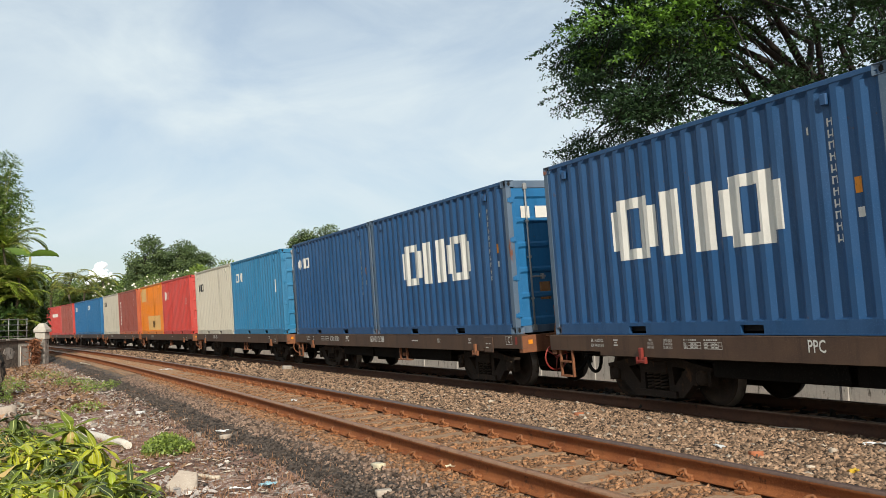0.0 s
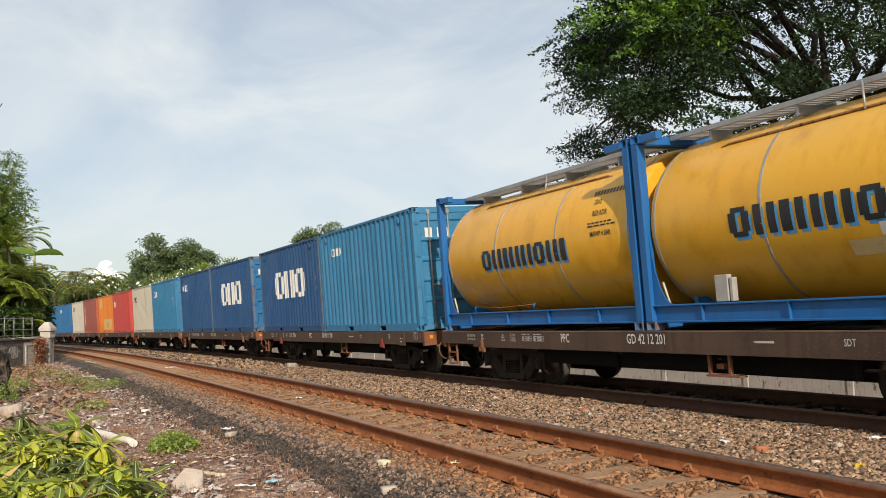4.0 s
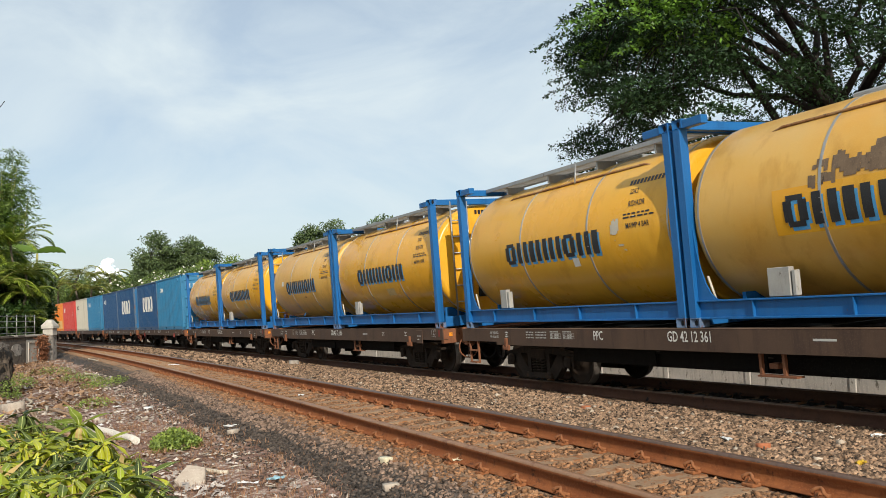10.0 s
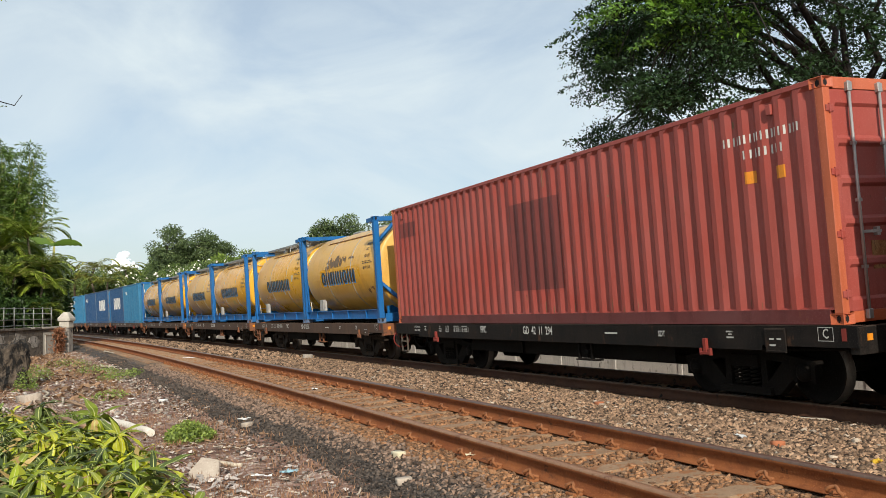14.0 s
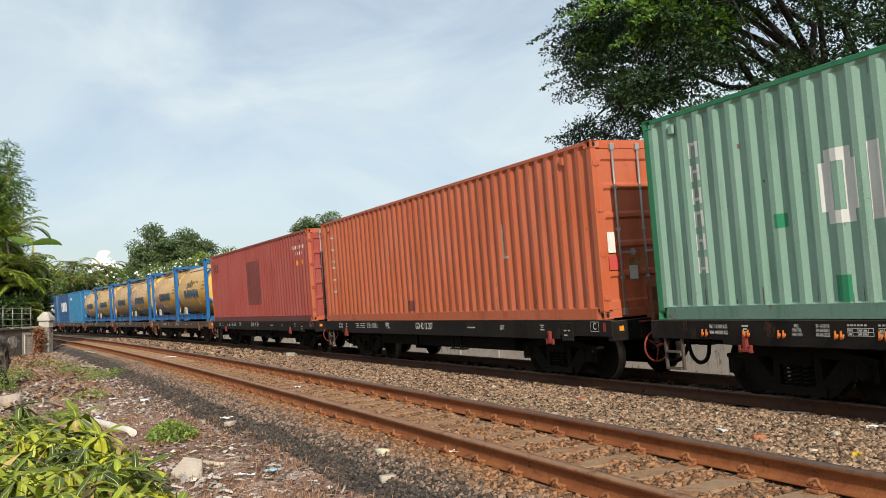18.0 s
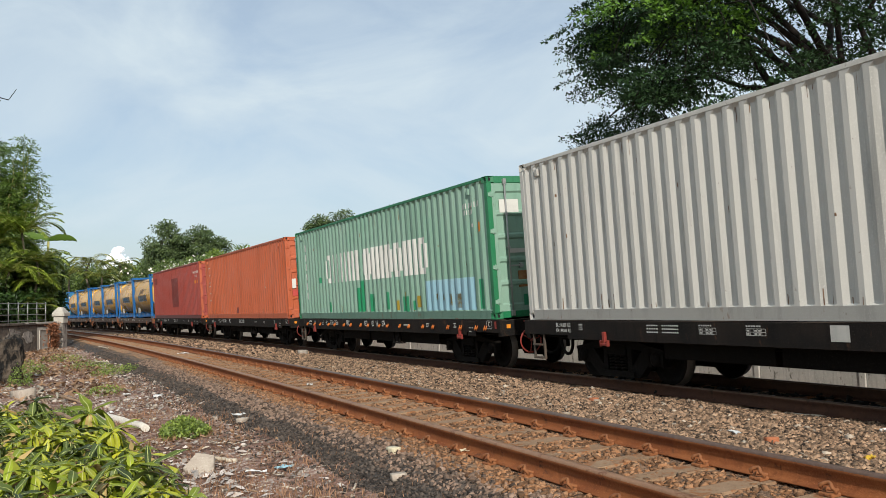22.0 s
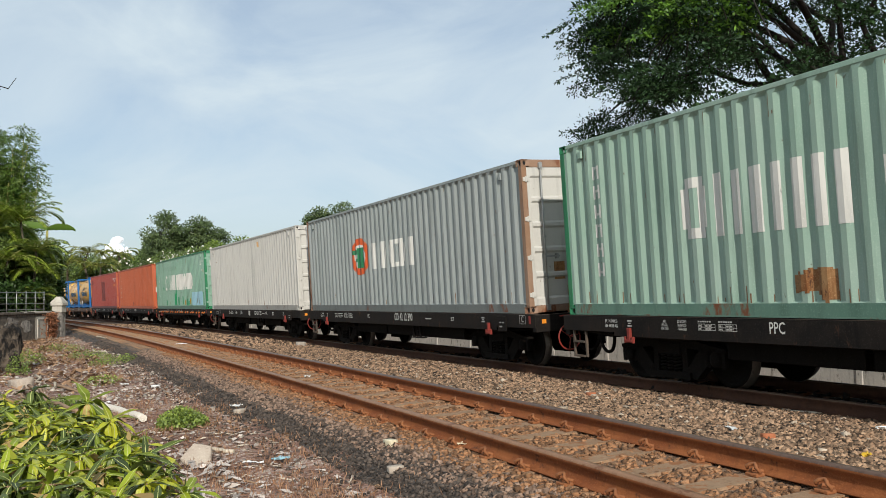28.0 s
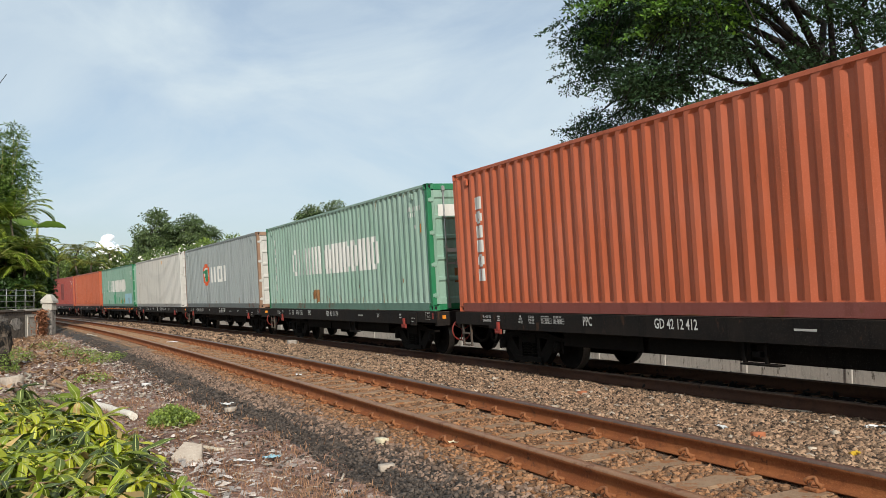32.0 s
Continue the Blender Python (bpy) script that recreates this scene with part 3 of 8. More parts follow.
def round_tank(rects, lift):
    """Painted rectangles x0, x1, z0, z1 wrapped on the flank of the tank."""
    bm = bmesh.new()
    r = TANK_R + lift
    for x0, x1, z0, z1 in rects:
        a0, a1 = (math.asin(max(-1, min(1, (z - TANK_Z) / r))) for z in (z0, z1))
        n = max(1, int((a1 - a0) / 0.06))
        prev = None
        for i in range(n + 1):
            a = a0 + (a1 - a0) * i / n
            y, z = -r * math.cos(a), TANK_Z + r * math.sin(a)
            cur = (bm.verts.new((x0, y, z)), bm.verts.new((x1, y, z)))
            if prev:
                f = bm.faces.new((prev[0], prev[1], cur[1], cur[0]))
                f.smooth = True
            prev = cur
    return bm


def hoop(x, r, w, a0=0.0, a1=2 * math.pi, n=48):
    """A flat band round the tank from angle a0 to a1 (0 is up)."""
    bm = bmesh.new()
    prev = None
    for i in range(n + 1):
        a = a0 + (a1 - a0) * i / n
        cur = [bm.verts.new((x + dx, rr * math.sin(a), TANK_Z + rr * math.cos(a))) for dx, rr in ((-w / 2, r - 0.01), (-w / 2, r), (w / 2, r), (w / 2, r - 0.01))]
        if prev:
            for k in range(3):
                bm.faces.new((prev[k], prev[k + 1], cur[k + 1], cur[k]))
        prev = cur
    bmesh.ops.recalc_face_normals(bm, faces=bm.faces[:])
    return bm


def tank_container(label, shell_paint, marks=(), ladder=False, walk=True, brace=False, code_bars=True, papers=0):
    """A framed tank on z = 0, with its ladder end at +x."""
    half, high = 3.029, 2.591
    e = thing("tank_container", label, "tank container", "tank containers on the wagons")
    fb = FRAME_BLUE.name
    for side in (-1, 1):
        for end in (-1, 1):
            xs = sorted((end * half, end * (half - 0.13)))
            ys = sorted((side * (FACE - 0.002), side * (FACE - 0.13)))
            part("corner_post", shape(("tank_post", side, end), lambda: boxes((*xs, *ys, 0.118, high - 0.118), bevel=0.006)), FRAME_BLUE, e)
            for top in (-1, 1):
                key = ("tank_casting", side, end, top)
                if key not in SHAPES:
                    me = put(casting(end, side, top), "corner_casting")
                    me.materials.append(worn_frame if top < 0 else FRAME_BLUE)
                    me.materials.append(DARK_HOLE)
                    SHAPES[key] = me
                part("corner_casting", SHAPES[key], None, e, "", pose(end * half, side * FACE, 0 if top < 0 else high))
            def wedge():
                bm = bmesh.new()
                wide, tall = (0.40, 0.95) if end < 0 else (0.12, 0.20)
                x0 = end * (half - 0.13)
                pts = [(x0, 0.33)] + [(x0 - end * wide * (1 - math.cos(a)) ** 0.8, 0.33 + tall * (1 - math.sin(a)) ** 1.25) for a in (math.pi / 2 * (6 - q) / 6 for q in range(7))]
                prism(bm, pts, *sorted((side * (FACE - 0.06), side * (FACE - 0.075))))
                return bm
            part("gusset", shape(("gusset", side, end), wedge), FRAME_BLUE, e)

        def side_rail():
            bm = bmesh.new()
            y0, y1 = side * (FACE - 0.03), side * (FACE - 0.15)
            a, b = sorted((y0, y1))
            box(bm, -half + 0.13, half - 0.13, a, b, 0.10, 0.125, 0.004)
            box(bm, -half + 0.13, half - 0.13, a, b, 0.31, 0.33, 0.004)
            c, d = sorted((side * (FACE - 0.075), side * (FACE - 0.087)))
            box(bm, -half + 0.13, half - 0.13, c, d, 0.125, 0.31)
            for x in (-2.0, -0.65, 0.65, 2.0):
                p, q2 = sorted((side * (FACE - 0.034), side * (FACE - 0.075)))
                box(bm, x - 0.007, x + 0.007, p, q2, 0.125, 0.31)
            return bm
        part("side_rail", shape(("tank_side_rail", side), side_rail), FRAME_BLUE, e)
        for end in (-1, 1):
            part("top_stub", shape(("top_stub", side, end), lambda: boxes((*sorted((end * (half - 0.17), end * (half - 0.52))), *sorted((side * (FACE - 0.01), side * (FACE - 0.12))), high - 0.125, high - 0.02), bevel=0.006)), FRAME_BLUE, e)
    for end in (-1, 1):
        xs = sorted((end * (half - 0.01), end * (half - 0.11)))
        for z0, z1 in ((0.02, 0.22), (high - 0.125, high - 0.01)):
            part("end_rail", shape(("end_rail", end, z0), lambda: boxes((*xs, -FACE + 0.16, FACE - 0.16, z0, z1), bevel=0.006)), FRAME_BLUE, e)
        if end > 0 and brace:
            for side in (-1, 1):
                xa = half - 0.055
                for za, yb, zb in ((high - 0.62, 0.62, high - 0.12), (0.98, 0.25, 0.20)):
                    part("brace", shape(("brace", side, za), lambda: tube(bmesh.new(), ((xa, side * 1.12, za), (xa, side * yb, zb)), 0.05, 4)), FRAME_BLUE, e)
        xs = sorted((end * (half - 0.5), end * (half - 0.56)))
        part("saddle", shape(("saddle", end), lambda: boxes((*xs, -0.8, 0.8, 0.10, 0.40))), FRAME_BLUE, e)
    shell = part("tank", shape(("tank", shell_paint.name), tank_shell), shell_paint, e)
    for x in (-0.95, 0.98):
        part("band", shape(("band", x), lambda: hoop(x, TANK_R + 0.008, 0.035)), GALV, shell)
    for x in (-TANK_HALF + 0.22, TANK_HALF - 0.22):
        part("end_ring", shape(("end_ring", round(x, 1)), lambda: hoop(x, TANK_R + 0.006, 0.03)), GALV, shell)
    # rain channel along each shoulder
    for side in (-1, 1):
        a = radians(38)
        y, z = side * (TANK_R + 0.012) * math.sin(a), TANK_Z + (TANK_R + 0.012) * math.cos(a)
        part("rain_channel", shape(("rain_channel", side), lambda: tube(bmesh.new(), ((-1.95, y, z - 0.05), (-1.75, y, z), (1.9, y, z), (2.1, y, z - 0.05)), 0.018, 6)), RUST_PATCH, shell)
    if walk:
        def grid():
            bm = bmesh.new()
            for y in (-0.62, -0.22):
                box(bm, -2.9, 2.75, y - 0.02, y + 0.02, high - 0.075, high - 0.012)
            for i in range(70):
                x = -2.88 + i * 0.081
                box(bm, x, x + 0.03, -0.60, -0.24, high - 0.06, high - 0.030)
            for x in (-2.2, -0.8, 0.6, 2.0):
                box(bm, x, x + 0.04, -0.60, -0.24, high - 0.20, high - 0.075)
            return bm
        part("walkway", shape(("walkway",), grid), GALV, e)
        part("handhold", shape(("handhold",), lambda: tube(bmesh.new(), ((0.12, -0.64, high - 0.03), (0.20, -0.74, 2.24)), 0.013, 6)), GALV, e)
    for x in (-0.9, 0.9):
        part("hatch_box", shape(("hatch_box", x), lambda: boxes((x - 0.3, x + 0.3, -0.2, 0.35, 2.42, 2.53), bevel=0.02)), GALV, shell)
    if papers:
        part("document_box", shape(("document_box", papers), lambda: boxes((-1.78, -1.78 + 0.21 * papers, -1.14, -1.06, 0.34, 0.66), (-1.76 + 0.21 * papers, -1.71 + 0.21 * papers, -1.13, -1.05, 0.34, 0.62), bevel=0.006)), PAPER_BOX, e)
    else:
        # a cord between two small brackets
        part("tie_bracket", shape(("tie_bracket", 0), lambda: bar((-1.95, -1.12, 0.34), (-1.86, -1.12, 0.44), 0.016, 5)), FRAME_BLUE, e)
        part("tie_bracket", shape(("tie_bracket", 1), lambda: bar((0.10, -1.12, 0.34), (0.19, -1.12, 0.44), 0.016, 5)), FRAME_BLUE, e)
        part("tie_cord", shape(("tie_cord",), lambda: tube(bmesh.new(), ((-1.86, -1.12, 0.43), (-0.9, -1.12, 0.40), (0.19, -1.12, 0.43)), 0.005, 5)), DRY_CORD, e)
    part("strut", shape(("tank_strut",), lambda: bar((-2.66, -1.10, 0.34), (-2.76, -1.10, 0.62), 0.016, 6)), BEIGE, e)
    if ladder:
        def rungs():
            bm = bmesh.new()
            for y in (-0.76, -0.38):
                tube(bm, ((half - 0.02, y, 0.22), (half - 0.02, y, high - 0.05)), 0.018, 6)
            return bm
        lad = part("ladder", shape(("ladder",), rungs), GALV, e)
        for i in range(6):
            z = 0.5 + i * 0.33
            part("rung", shape(("rung", i), lambda: bar((half - 0.02, -0.76, z), (half - 0.02, -0.38, z), 0.013, 6)), GALV, lad)
    # on the tail end: a dark placard holder and a table of small print
    def dish_x(y, z):
        return TANK_HALF - 0.09 * (math.hypot(y, z - TANK_Z) / 1.04) ** 2
    holder = part("placard_holder", shape(("placard_holder",), lambda: boxes((dish_x(0.2, 0.7) - 0.02, dish_x(0.2, 0.9) + 0.022, -0.22, 0.36, 0.57, 0.97), bevel=0.006)), DARK_HOLE, shell)
    part("placard", shape(("placard",), lambda: boxes((dish_x(0.2, 0.9) + 0.0225, dish_x(0.2, 0.9) + 0.026, 0.04, 0.26, 0.72, 0.92))), GALV, holder)

    def end_print():
        rng = random.Random(12)
        bm = bmesh.new()
        for z, y0, y1, h, w in ((2.27, -0.16, 0.50, 0.09, 0.055), (2.05, 0.12, 0.40, 0.085, 0.06), (1.88, 0.05, 0.52, 0.035, 0.05), (1.80, 0.05, 0.52, 0.035, 0.05), (1.70, 0.10, 0.52, 0.035, 0.05), (1.52, 0.08, 0.50, 0.04, 0.05), (1.10, 0.20, 0.50, 0.04, 0.04)):
            y = y0
            while y < y1:
                ww = w * rng.uniform(0.7, 1.2)
                x = dish_x(y + ww / 2, z) + 0.006
                bm.faces.new([bm.verts.new(q) for q in ((x, y, z), (x, y + ww, z), (x, y + ww, z + h), (x, y, z + h))])
                y += ww + 0.025
        return bm
    part("end_print", shape(("end_print",), end_print), BLACK_MARK, shell)["kind"] = "stuff"
    # painted name as plain blocks with a light drop edge, and lines of small print as bars
    name_rects = [r for q in sign("ouiuuoui", -1.45, 1.24, 1.075, 1.42, 0.22) for r in q]
    part("sign_edge", shape(("sign_edge",), lambda: round_tank([(a + 0.035, b + 0.035, c - 0.04, d - 0.04) for a, b, c, d in name_rects], 0.004)), SKY_MARK, shell)
    part("sign", shape(("sign",), lambda: round_tank(name_rects, 0.008)), BLACK_MARK, shell)["kind"] = "stuff"
    if code_bars:
        rng = random.Random(4)
        rows = [(1.85 + 0.075 * i, 1.90 + 0.075 * i, 1.96, 2.03) for i in range(10)]
        for z in (1.545, 1.50):
            x = 1.85
            while x < 2.45:
                w = rng.uniform(0.05, 0.14)
                rows.append((x, x + w, z, z + 0.022))
                x += w + 0.03
        part("small_print", shape(("small_print",), lambda: round_tank(rows, 0.004)), BLACK_MARK, shell)["kind"] = "stuff"
        for text, x, z, h in (("22K2", 2.02, 1.86, 0.075), ("RID/ADR", 2.12, 1.69, 0.08), ("MAWP 4 BAR", 2.16, 1.39, 0.075)):
            key = ("lettering", text)
            if key not in SHAPES:
                tmp = words(text, h, BLACK_MARK, None, pose(0, 0, 0), 0.8)
                me = tmp.data
                bpy.data.objects.remove(tmp)
                for v in me.vertices:
                    a = math.asin((z - TANK_Z) / TANK_R) + v.co.y / TANK_R
                    v.co = (x + v.co.x, -(TANK_R + 0.005) * math.cos(a), TANK_Z + (TANK_R + 0.005) * math.sin(a))
                SHAPES[key] = me
            part("lettering", SHAPES[key], None, shell)
    for what, material, rects, lift in marks:
        ob = part(what, round_tank(rects, lift), material, shell)
        if len(rects) > 1:
            ob["kind"] = "stuff"
    return e


worn_frame = worn("scuffed blue casting", (0.05, 0.12, 0.26), (0.14, 0.16, 0.18), RUST, 0.4, 0.56, 0.7)
# ---- flat wagons ----
def coil(x, y, z0, z1, r=0.062, wire=0.017, turns=4):
    n = turns * 9
    pts = [(x + r * math.cos(2 * math.pi * i / 9), y + r * math.sin(2 * math.pi * i / 9), z0 + (z1 - z0) * i / n) for i in range(n + 1)]
    return tube(bmesh.new(), pts, wire, 5)


def lathe_y(profile, x, z, n=28):
    """A turned body round an axle along y; profile rows of y, radius."""
    bm = bmesh.new()
    rings = [[bm.verts.new((x + r * math.cos(2 * math.pi * k / n), y, z + r * math.sin(2 * math.pi * k / n))) for k in range(n)] for y, r in profile]
    for a, b in zip(rings, rings[1:]):
        for k in range(n):
            f = bm.faces.new((a[k], a[(k + 1) % n], b[(k + 1) % n], b[k]))
            f.smooth = True
    bm.faces.new(rings[0])
    bm.faces.new(rings[-1])
    bmesh.ops.recalc_face_normals(bm, faces=bm.faces[:])
    return bm


WHEEL_R = 0.387


def wheelset_mesh(gear):
    bm = lathe_y([(-0.60, 0.05), (-0.60, 0.11), (-0.575, 0.12), (-0.56, 0.30), (-0.60, 0.315), (-0.605, WHEEL_R - 0.006), (-0.535, WHEEL_R), (-0.512, WHEEL_R + 0.028), (-0.485, WHEEL_R + 0.02),
                  (-0.48, 0.315), (-0.52, 0.30), (-0.53, 0.13), (-0.48, 0.10), (-0.47, 0.075), (0.47, 0.075), (0.48, 0.10), (0.53, 0.13), (0.52, 0.30), (0.48, 0.315),
                  (0.485, WHEEL_R + 0.02), (0.512, WHEEL_R + 0.028), (0.535, WHEEL_R), (0.605, WHEEL_R - 0.006), (0.60, 0.315), (0.56, 0.30), (0.575, 0.12), (0.60, 0.11), (0.60, 0.05)], 0, 0, 32)
    me = put(bm, "wheelset")
    me.materials.append(gear)
    me.materials.append(TREAD)
    for p in me.polygons:
        c = p.center
        if math.hypot(c.x, c.z) > WHEEL_R - 0.01:
            p.material_index = 1
    return me


def side_frame(side):
    bm = bmesh.new()
    y0, y1 = sorted((side * 0.72, side * 0.84))
    for s in (-1, 1):
        prism(bm, [(s * 0.0, 0.50), (s * 0.0, 0.62), (s * 0.48, 0.62), (s * 0.80, 0.56), (s * 1.08, 0.52), (s * 1.08, 0.47), (s * 0.80, 0.47), (s * 0.42, 0.51)], y0, y1)
        prism(bm, [(s * 0.34, 0.10), (s * 0.34, 0.24), (s * 0.62, 0.52), (s * 0.86, 0.47), (s * 0.80, 0.36), (s * 0.52, 0.11)], y0, y1)
        prism(bm, [(s * 0.25, 0.16), (s * 0.25, 0.52), (s * 0.34, 0.52), (s * 0.36, 0.16)], y0, y1)
        prism(bm, [(s * 0.74, 0.28), (s * 0.74, 0.49), (s * 0.80, 0.49), (s * 0.80, 0.28)], y0, y1)
        prism(bm, [(s * 1.00, 0.28), (s * 1.00, 0.49), (s * 1.06, 0.49), (s * 1.06, 0.28)], y0, y1)
    prism(bm, [(-0.42, 0.10), (-0.42, 0.19), (0.42, 0.19), (0.42, 0.10)], *sorted((side * 0.66, side * 0.88)))
    return bm


def flat_wagon(label, sill, hooks, hook_rows=(), rusty_ends=True, jacks=(-4.56, 4.70), grids=(-3.18, -2.82)):
    e = thing("flat_wagon", label, "railway wagon", "flat wagons of the goods train")
    sn = sill.name
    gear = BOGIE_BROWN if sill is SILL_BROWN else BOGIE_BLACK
    gn = gear.name
    for side in (-1, 1):
        def web():
            bm = bmesh.new()
            y, yi = side * 1.235, side * 1.215
            for x0, x1, z0 in ((-6.25, -4.95, 0.745), (-4.95, 4.95, 0.690), (4.95, 6.25, 0.745)):
                box(bm, x0, x1, *sorted((y, yi)), z0, 0.945)
                box(bm, x0, x1, *sorted((y, side * 1.12)), z0 - 0.014, z0)
            box(bm, -6.25, 6.25, *sorted((y, side * 1.10)), 0.945, 0.958, 0.003)
            return bm
        part("side_sill", shape(("side_sill", side, sn), web), sill, e)
    for end in (-1, 1):
        a, b = sorted((end * 6.25, end * 6.13))
        part("end_beam", shape(("end_beam", end, sn), lambda: boxes((a, b, -1.214, 1.214, 0.66, 0.944), bevel=0.006)), SILL_RUST if rusty_ends else sill, e)

        def knuckle():
            bm = boxes(*[(*sorted((end * 6.12, end * 6.42)), -0.09, 0.09, 0.56, 0.74), (*sorted((end * 6.40, end * 6.66)), -0.15, 0.10, 0.52, 0.78)], bevel=0.02)
            return bm
        part("coupler", shape(("coupler", end), knuckle), BOGIE_BLACK, e)
        part("air_hose", shape(("air_hose", end), lambda: tube(bmesh.new(), [(end * (6.15 + 0.27 * (1 - math.cos(a))), -0.38 + 0.04 * a, 0.66 - 0.36 * math.sin(a) ** 0.8) for a in (math.pi * q / 12 for q in range(13))], 0.028, 7)), BOGIE_BLACK, e)
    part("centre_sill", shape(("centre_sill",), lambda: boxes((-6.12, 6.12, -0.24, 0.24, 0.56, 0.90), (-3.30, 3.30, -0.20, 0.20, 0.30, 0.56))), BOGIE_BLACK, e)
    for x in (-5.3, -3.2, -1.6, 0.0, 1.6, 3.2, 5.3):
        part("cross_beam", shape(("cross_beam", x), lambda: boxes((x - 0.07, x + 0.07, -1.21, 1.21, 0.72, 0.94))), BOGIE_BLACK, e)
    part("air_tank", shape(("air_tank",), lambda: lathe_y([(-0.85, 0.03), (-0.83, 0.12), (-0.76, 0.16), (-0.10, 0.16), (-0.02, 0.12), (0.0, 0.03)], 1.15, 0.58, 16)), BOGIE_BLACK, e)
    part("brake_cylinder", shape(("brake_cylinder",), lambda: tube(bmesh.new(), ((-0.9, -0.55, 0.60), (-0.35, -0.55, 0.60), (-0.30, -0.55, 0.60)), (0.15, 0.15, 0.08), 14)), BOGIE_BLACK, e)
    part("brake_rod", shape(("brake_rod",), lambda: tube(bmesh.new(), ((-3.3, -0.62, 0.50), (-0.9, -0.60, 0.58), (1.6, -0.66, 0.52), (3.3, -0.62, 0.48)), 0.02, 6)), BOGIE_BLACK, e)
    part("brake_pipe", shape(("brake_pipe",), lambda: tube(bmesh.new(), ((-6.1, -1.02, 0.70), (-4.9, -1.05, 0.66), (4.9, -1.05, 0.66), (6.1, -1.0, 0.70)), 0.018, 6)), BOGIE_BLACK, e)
    # Added plain black sheets in place of the pipes and gear below the sill.
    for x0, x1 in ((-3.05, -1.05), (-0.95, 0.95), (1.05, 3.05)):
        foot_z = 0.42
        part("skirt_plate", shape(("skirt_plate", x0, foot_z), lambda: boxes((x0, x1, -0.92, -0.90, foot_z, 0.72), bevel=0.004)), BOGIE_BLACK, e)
    part("bracket_step", shape(("bracket_step", sn), lambda: boxes((1.06, 1.10, -1.16, -1.12, 0.42, 0.69), (1.40, 1.44, -1.16, -1.12, 0.42, 0.69), (1.06, 1.62, -1.20, -1.08, 0.41, 0.43), (1.2, 1.32, -1.15, -1.05, 0.50, 0.56))), BOGIE_BLACK if sill is SILL_BLACK else SILL_RUST, e)
    # steps and hand brake at the leading end
    step_paint = SILL_RUST if sill is SILL_BROWN else STEP_GREY
    for x in (-6.03, -5.71):
        part("step_stile", shape(("step_stile", x, sn), lambda: boxes((x - 0.018, x + 0.018, -1.215, -1.18, 0.33, 0.75), bevel=0.003)), step_paint, e)
    for z in (0.345, 0.56):
        part("tread", shape(("step_tread", z, sn), lambda: boxes((-6.01, -5.73, -1.24, -1.16, z - 0.012, z + 0.012))), step_paint, e)

    def ring():
        bm = bmesh.new()
        tube(bm, [(-6.40, -1.05 + 0.20 * math.cos(a), 0.60 + 0.20 * math.sin(a)) for a in (2 * math.pi * i / 20 for i in range(21))], 0.014, 6, caps=False)
        for a in (0.4, 2.5, 4.6):
            tube(bm, ((-6.37, -1.05, 0.60), (-6.40, -1.05 + 0.2 * math.cos(a), 0.60 + 0.2 * math.sin(a))), 0.010, 5)
        tube(bm, ((-6.40, -1.05, 0.60), (-6.12, -1.05, 0.68)), 0.02, 6)
        return bm
    part("brake_wheel", shape(("brake_wheel", hooks.name), ring), HOOK_RED if hooks is not SILL_RUST else SILL_RUST, e)
    part("end_stanchion", shape(("end_stanchion",), lambda: prism(bmesh.new(), [(6.16, 0.80), (6.30, 0.80), (6.34, 0.98), (6.31, 1.18), (6.34, 1.38), (6.27, 1.46), (6.20, 1.40), (6.22, 1.16), (6.16, 0.98)], -0.52, -0.40)), HOOK_RED if hooks is not SILL_RUST else SILL_RUST, e)

    def chain():
        bm = bmesh.new()
        for i in range(7):
            u = i / 6
            x, z = 6.22 + 0.42 * u, 0.66 - 0.55 * u + 0.55 * u * u
            flat = i % 2
            tube(bm, [(x + 0.05 * math.cos(a), -0.62 + (0.03 * math.sin(a) if flat else 0), z + (0 if flat else 0.03 * math.sin(a))) for a in (2 * math.pi * k / 8 for k in range(9))], 0.009, 5, caps=False)
        return bm
    part("chain", shape(("chain",), chain), BOGIE_BLACK, e)
    for x in jacks:
        def anchor():
            bm = boxes((x - 0.032, x + 0.032, -1.285, -1.238, 0.63, 0.80), (x - 0.085, x + 0.085, -1.29, -1.24, 0.60, 0.64), bevel=0.008)
            box(bm, x - 0.10, x - 0.06, -1.285, -1.245, 0.59, 0.68, 0.006)
            box(bm, x + 0.06, x + 0.10, -1.285, -1.245, 0.59, 0.68, 0.006)
            return bm
        part("jacking_hook", shape(("jacking_hook", x, hooks.name), anchor), hooks, e)
    part("data_plate", shape(("data_plate", sn), lambda: boxes((5.02, 5.32, -1.252, -1.2365, 0.655, 0.925), (5.03, 5.31, -1.256, -1.252, 0.665, 0.68), (5.03, 5.31, -1.256, -1.252, 0.90, 0.915), bevel=0.002)), sill, e)
    for x in hook_rows:
        def lash():
            bm = bmesh.new()
            for s in (-0.035, 0.035):
                tube(bm, ((x + s - 0.035, -1.236, 0.85), (x + s - 0.02, -1.262, 0.79), (x + s, -1.285, 0.772), (x + s + 0.028, -1.29, 0.79), (x + s + 0.036, -1.29, 0.82)), 0.011, 5)
            return bm
        part("lashing_hook", shape(("lashing_hook", x), lash), HOOK_ORANGE, e)
    # stencilled data as bars
    rows = [(-4.62, -4.52, 0.885, 0.905), (-4.60, -4.54, 0.852, 0.868), (-4.62, -4.52, 0.815, 0.835),
            (1.92, 2.22, 0.825, 0.850), (4.40, 4.52, 0.875, 0.893), (4.43, 4.49, 0.845, 0.860), (4.40, 4.52, 0.805, 0.825)]
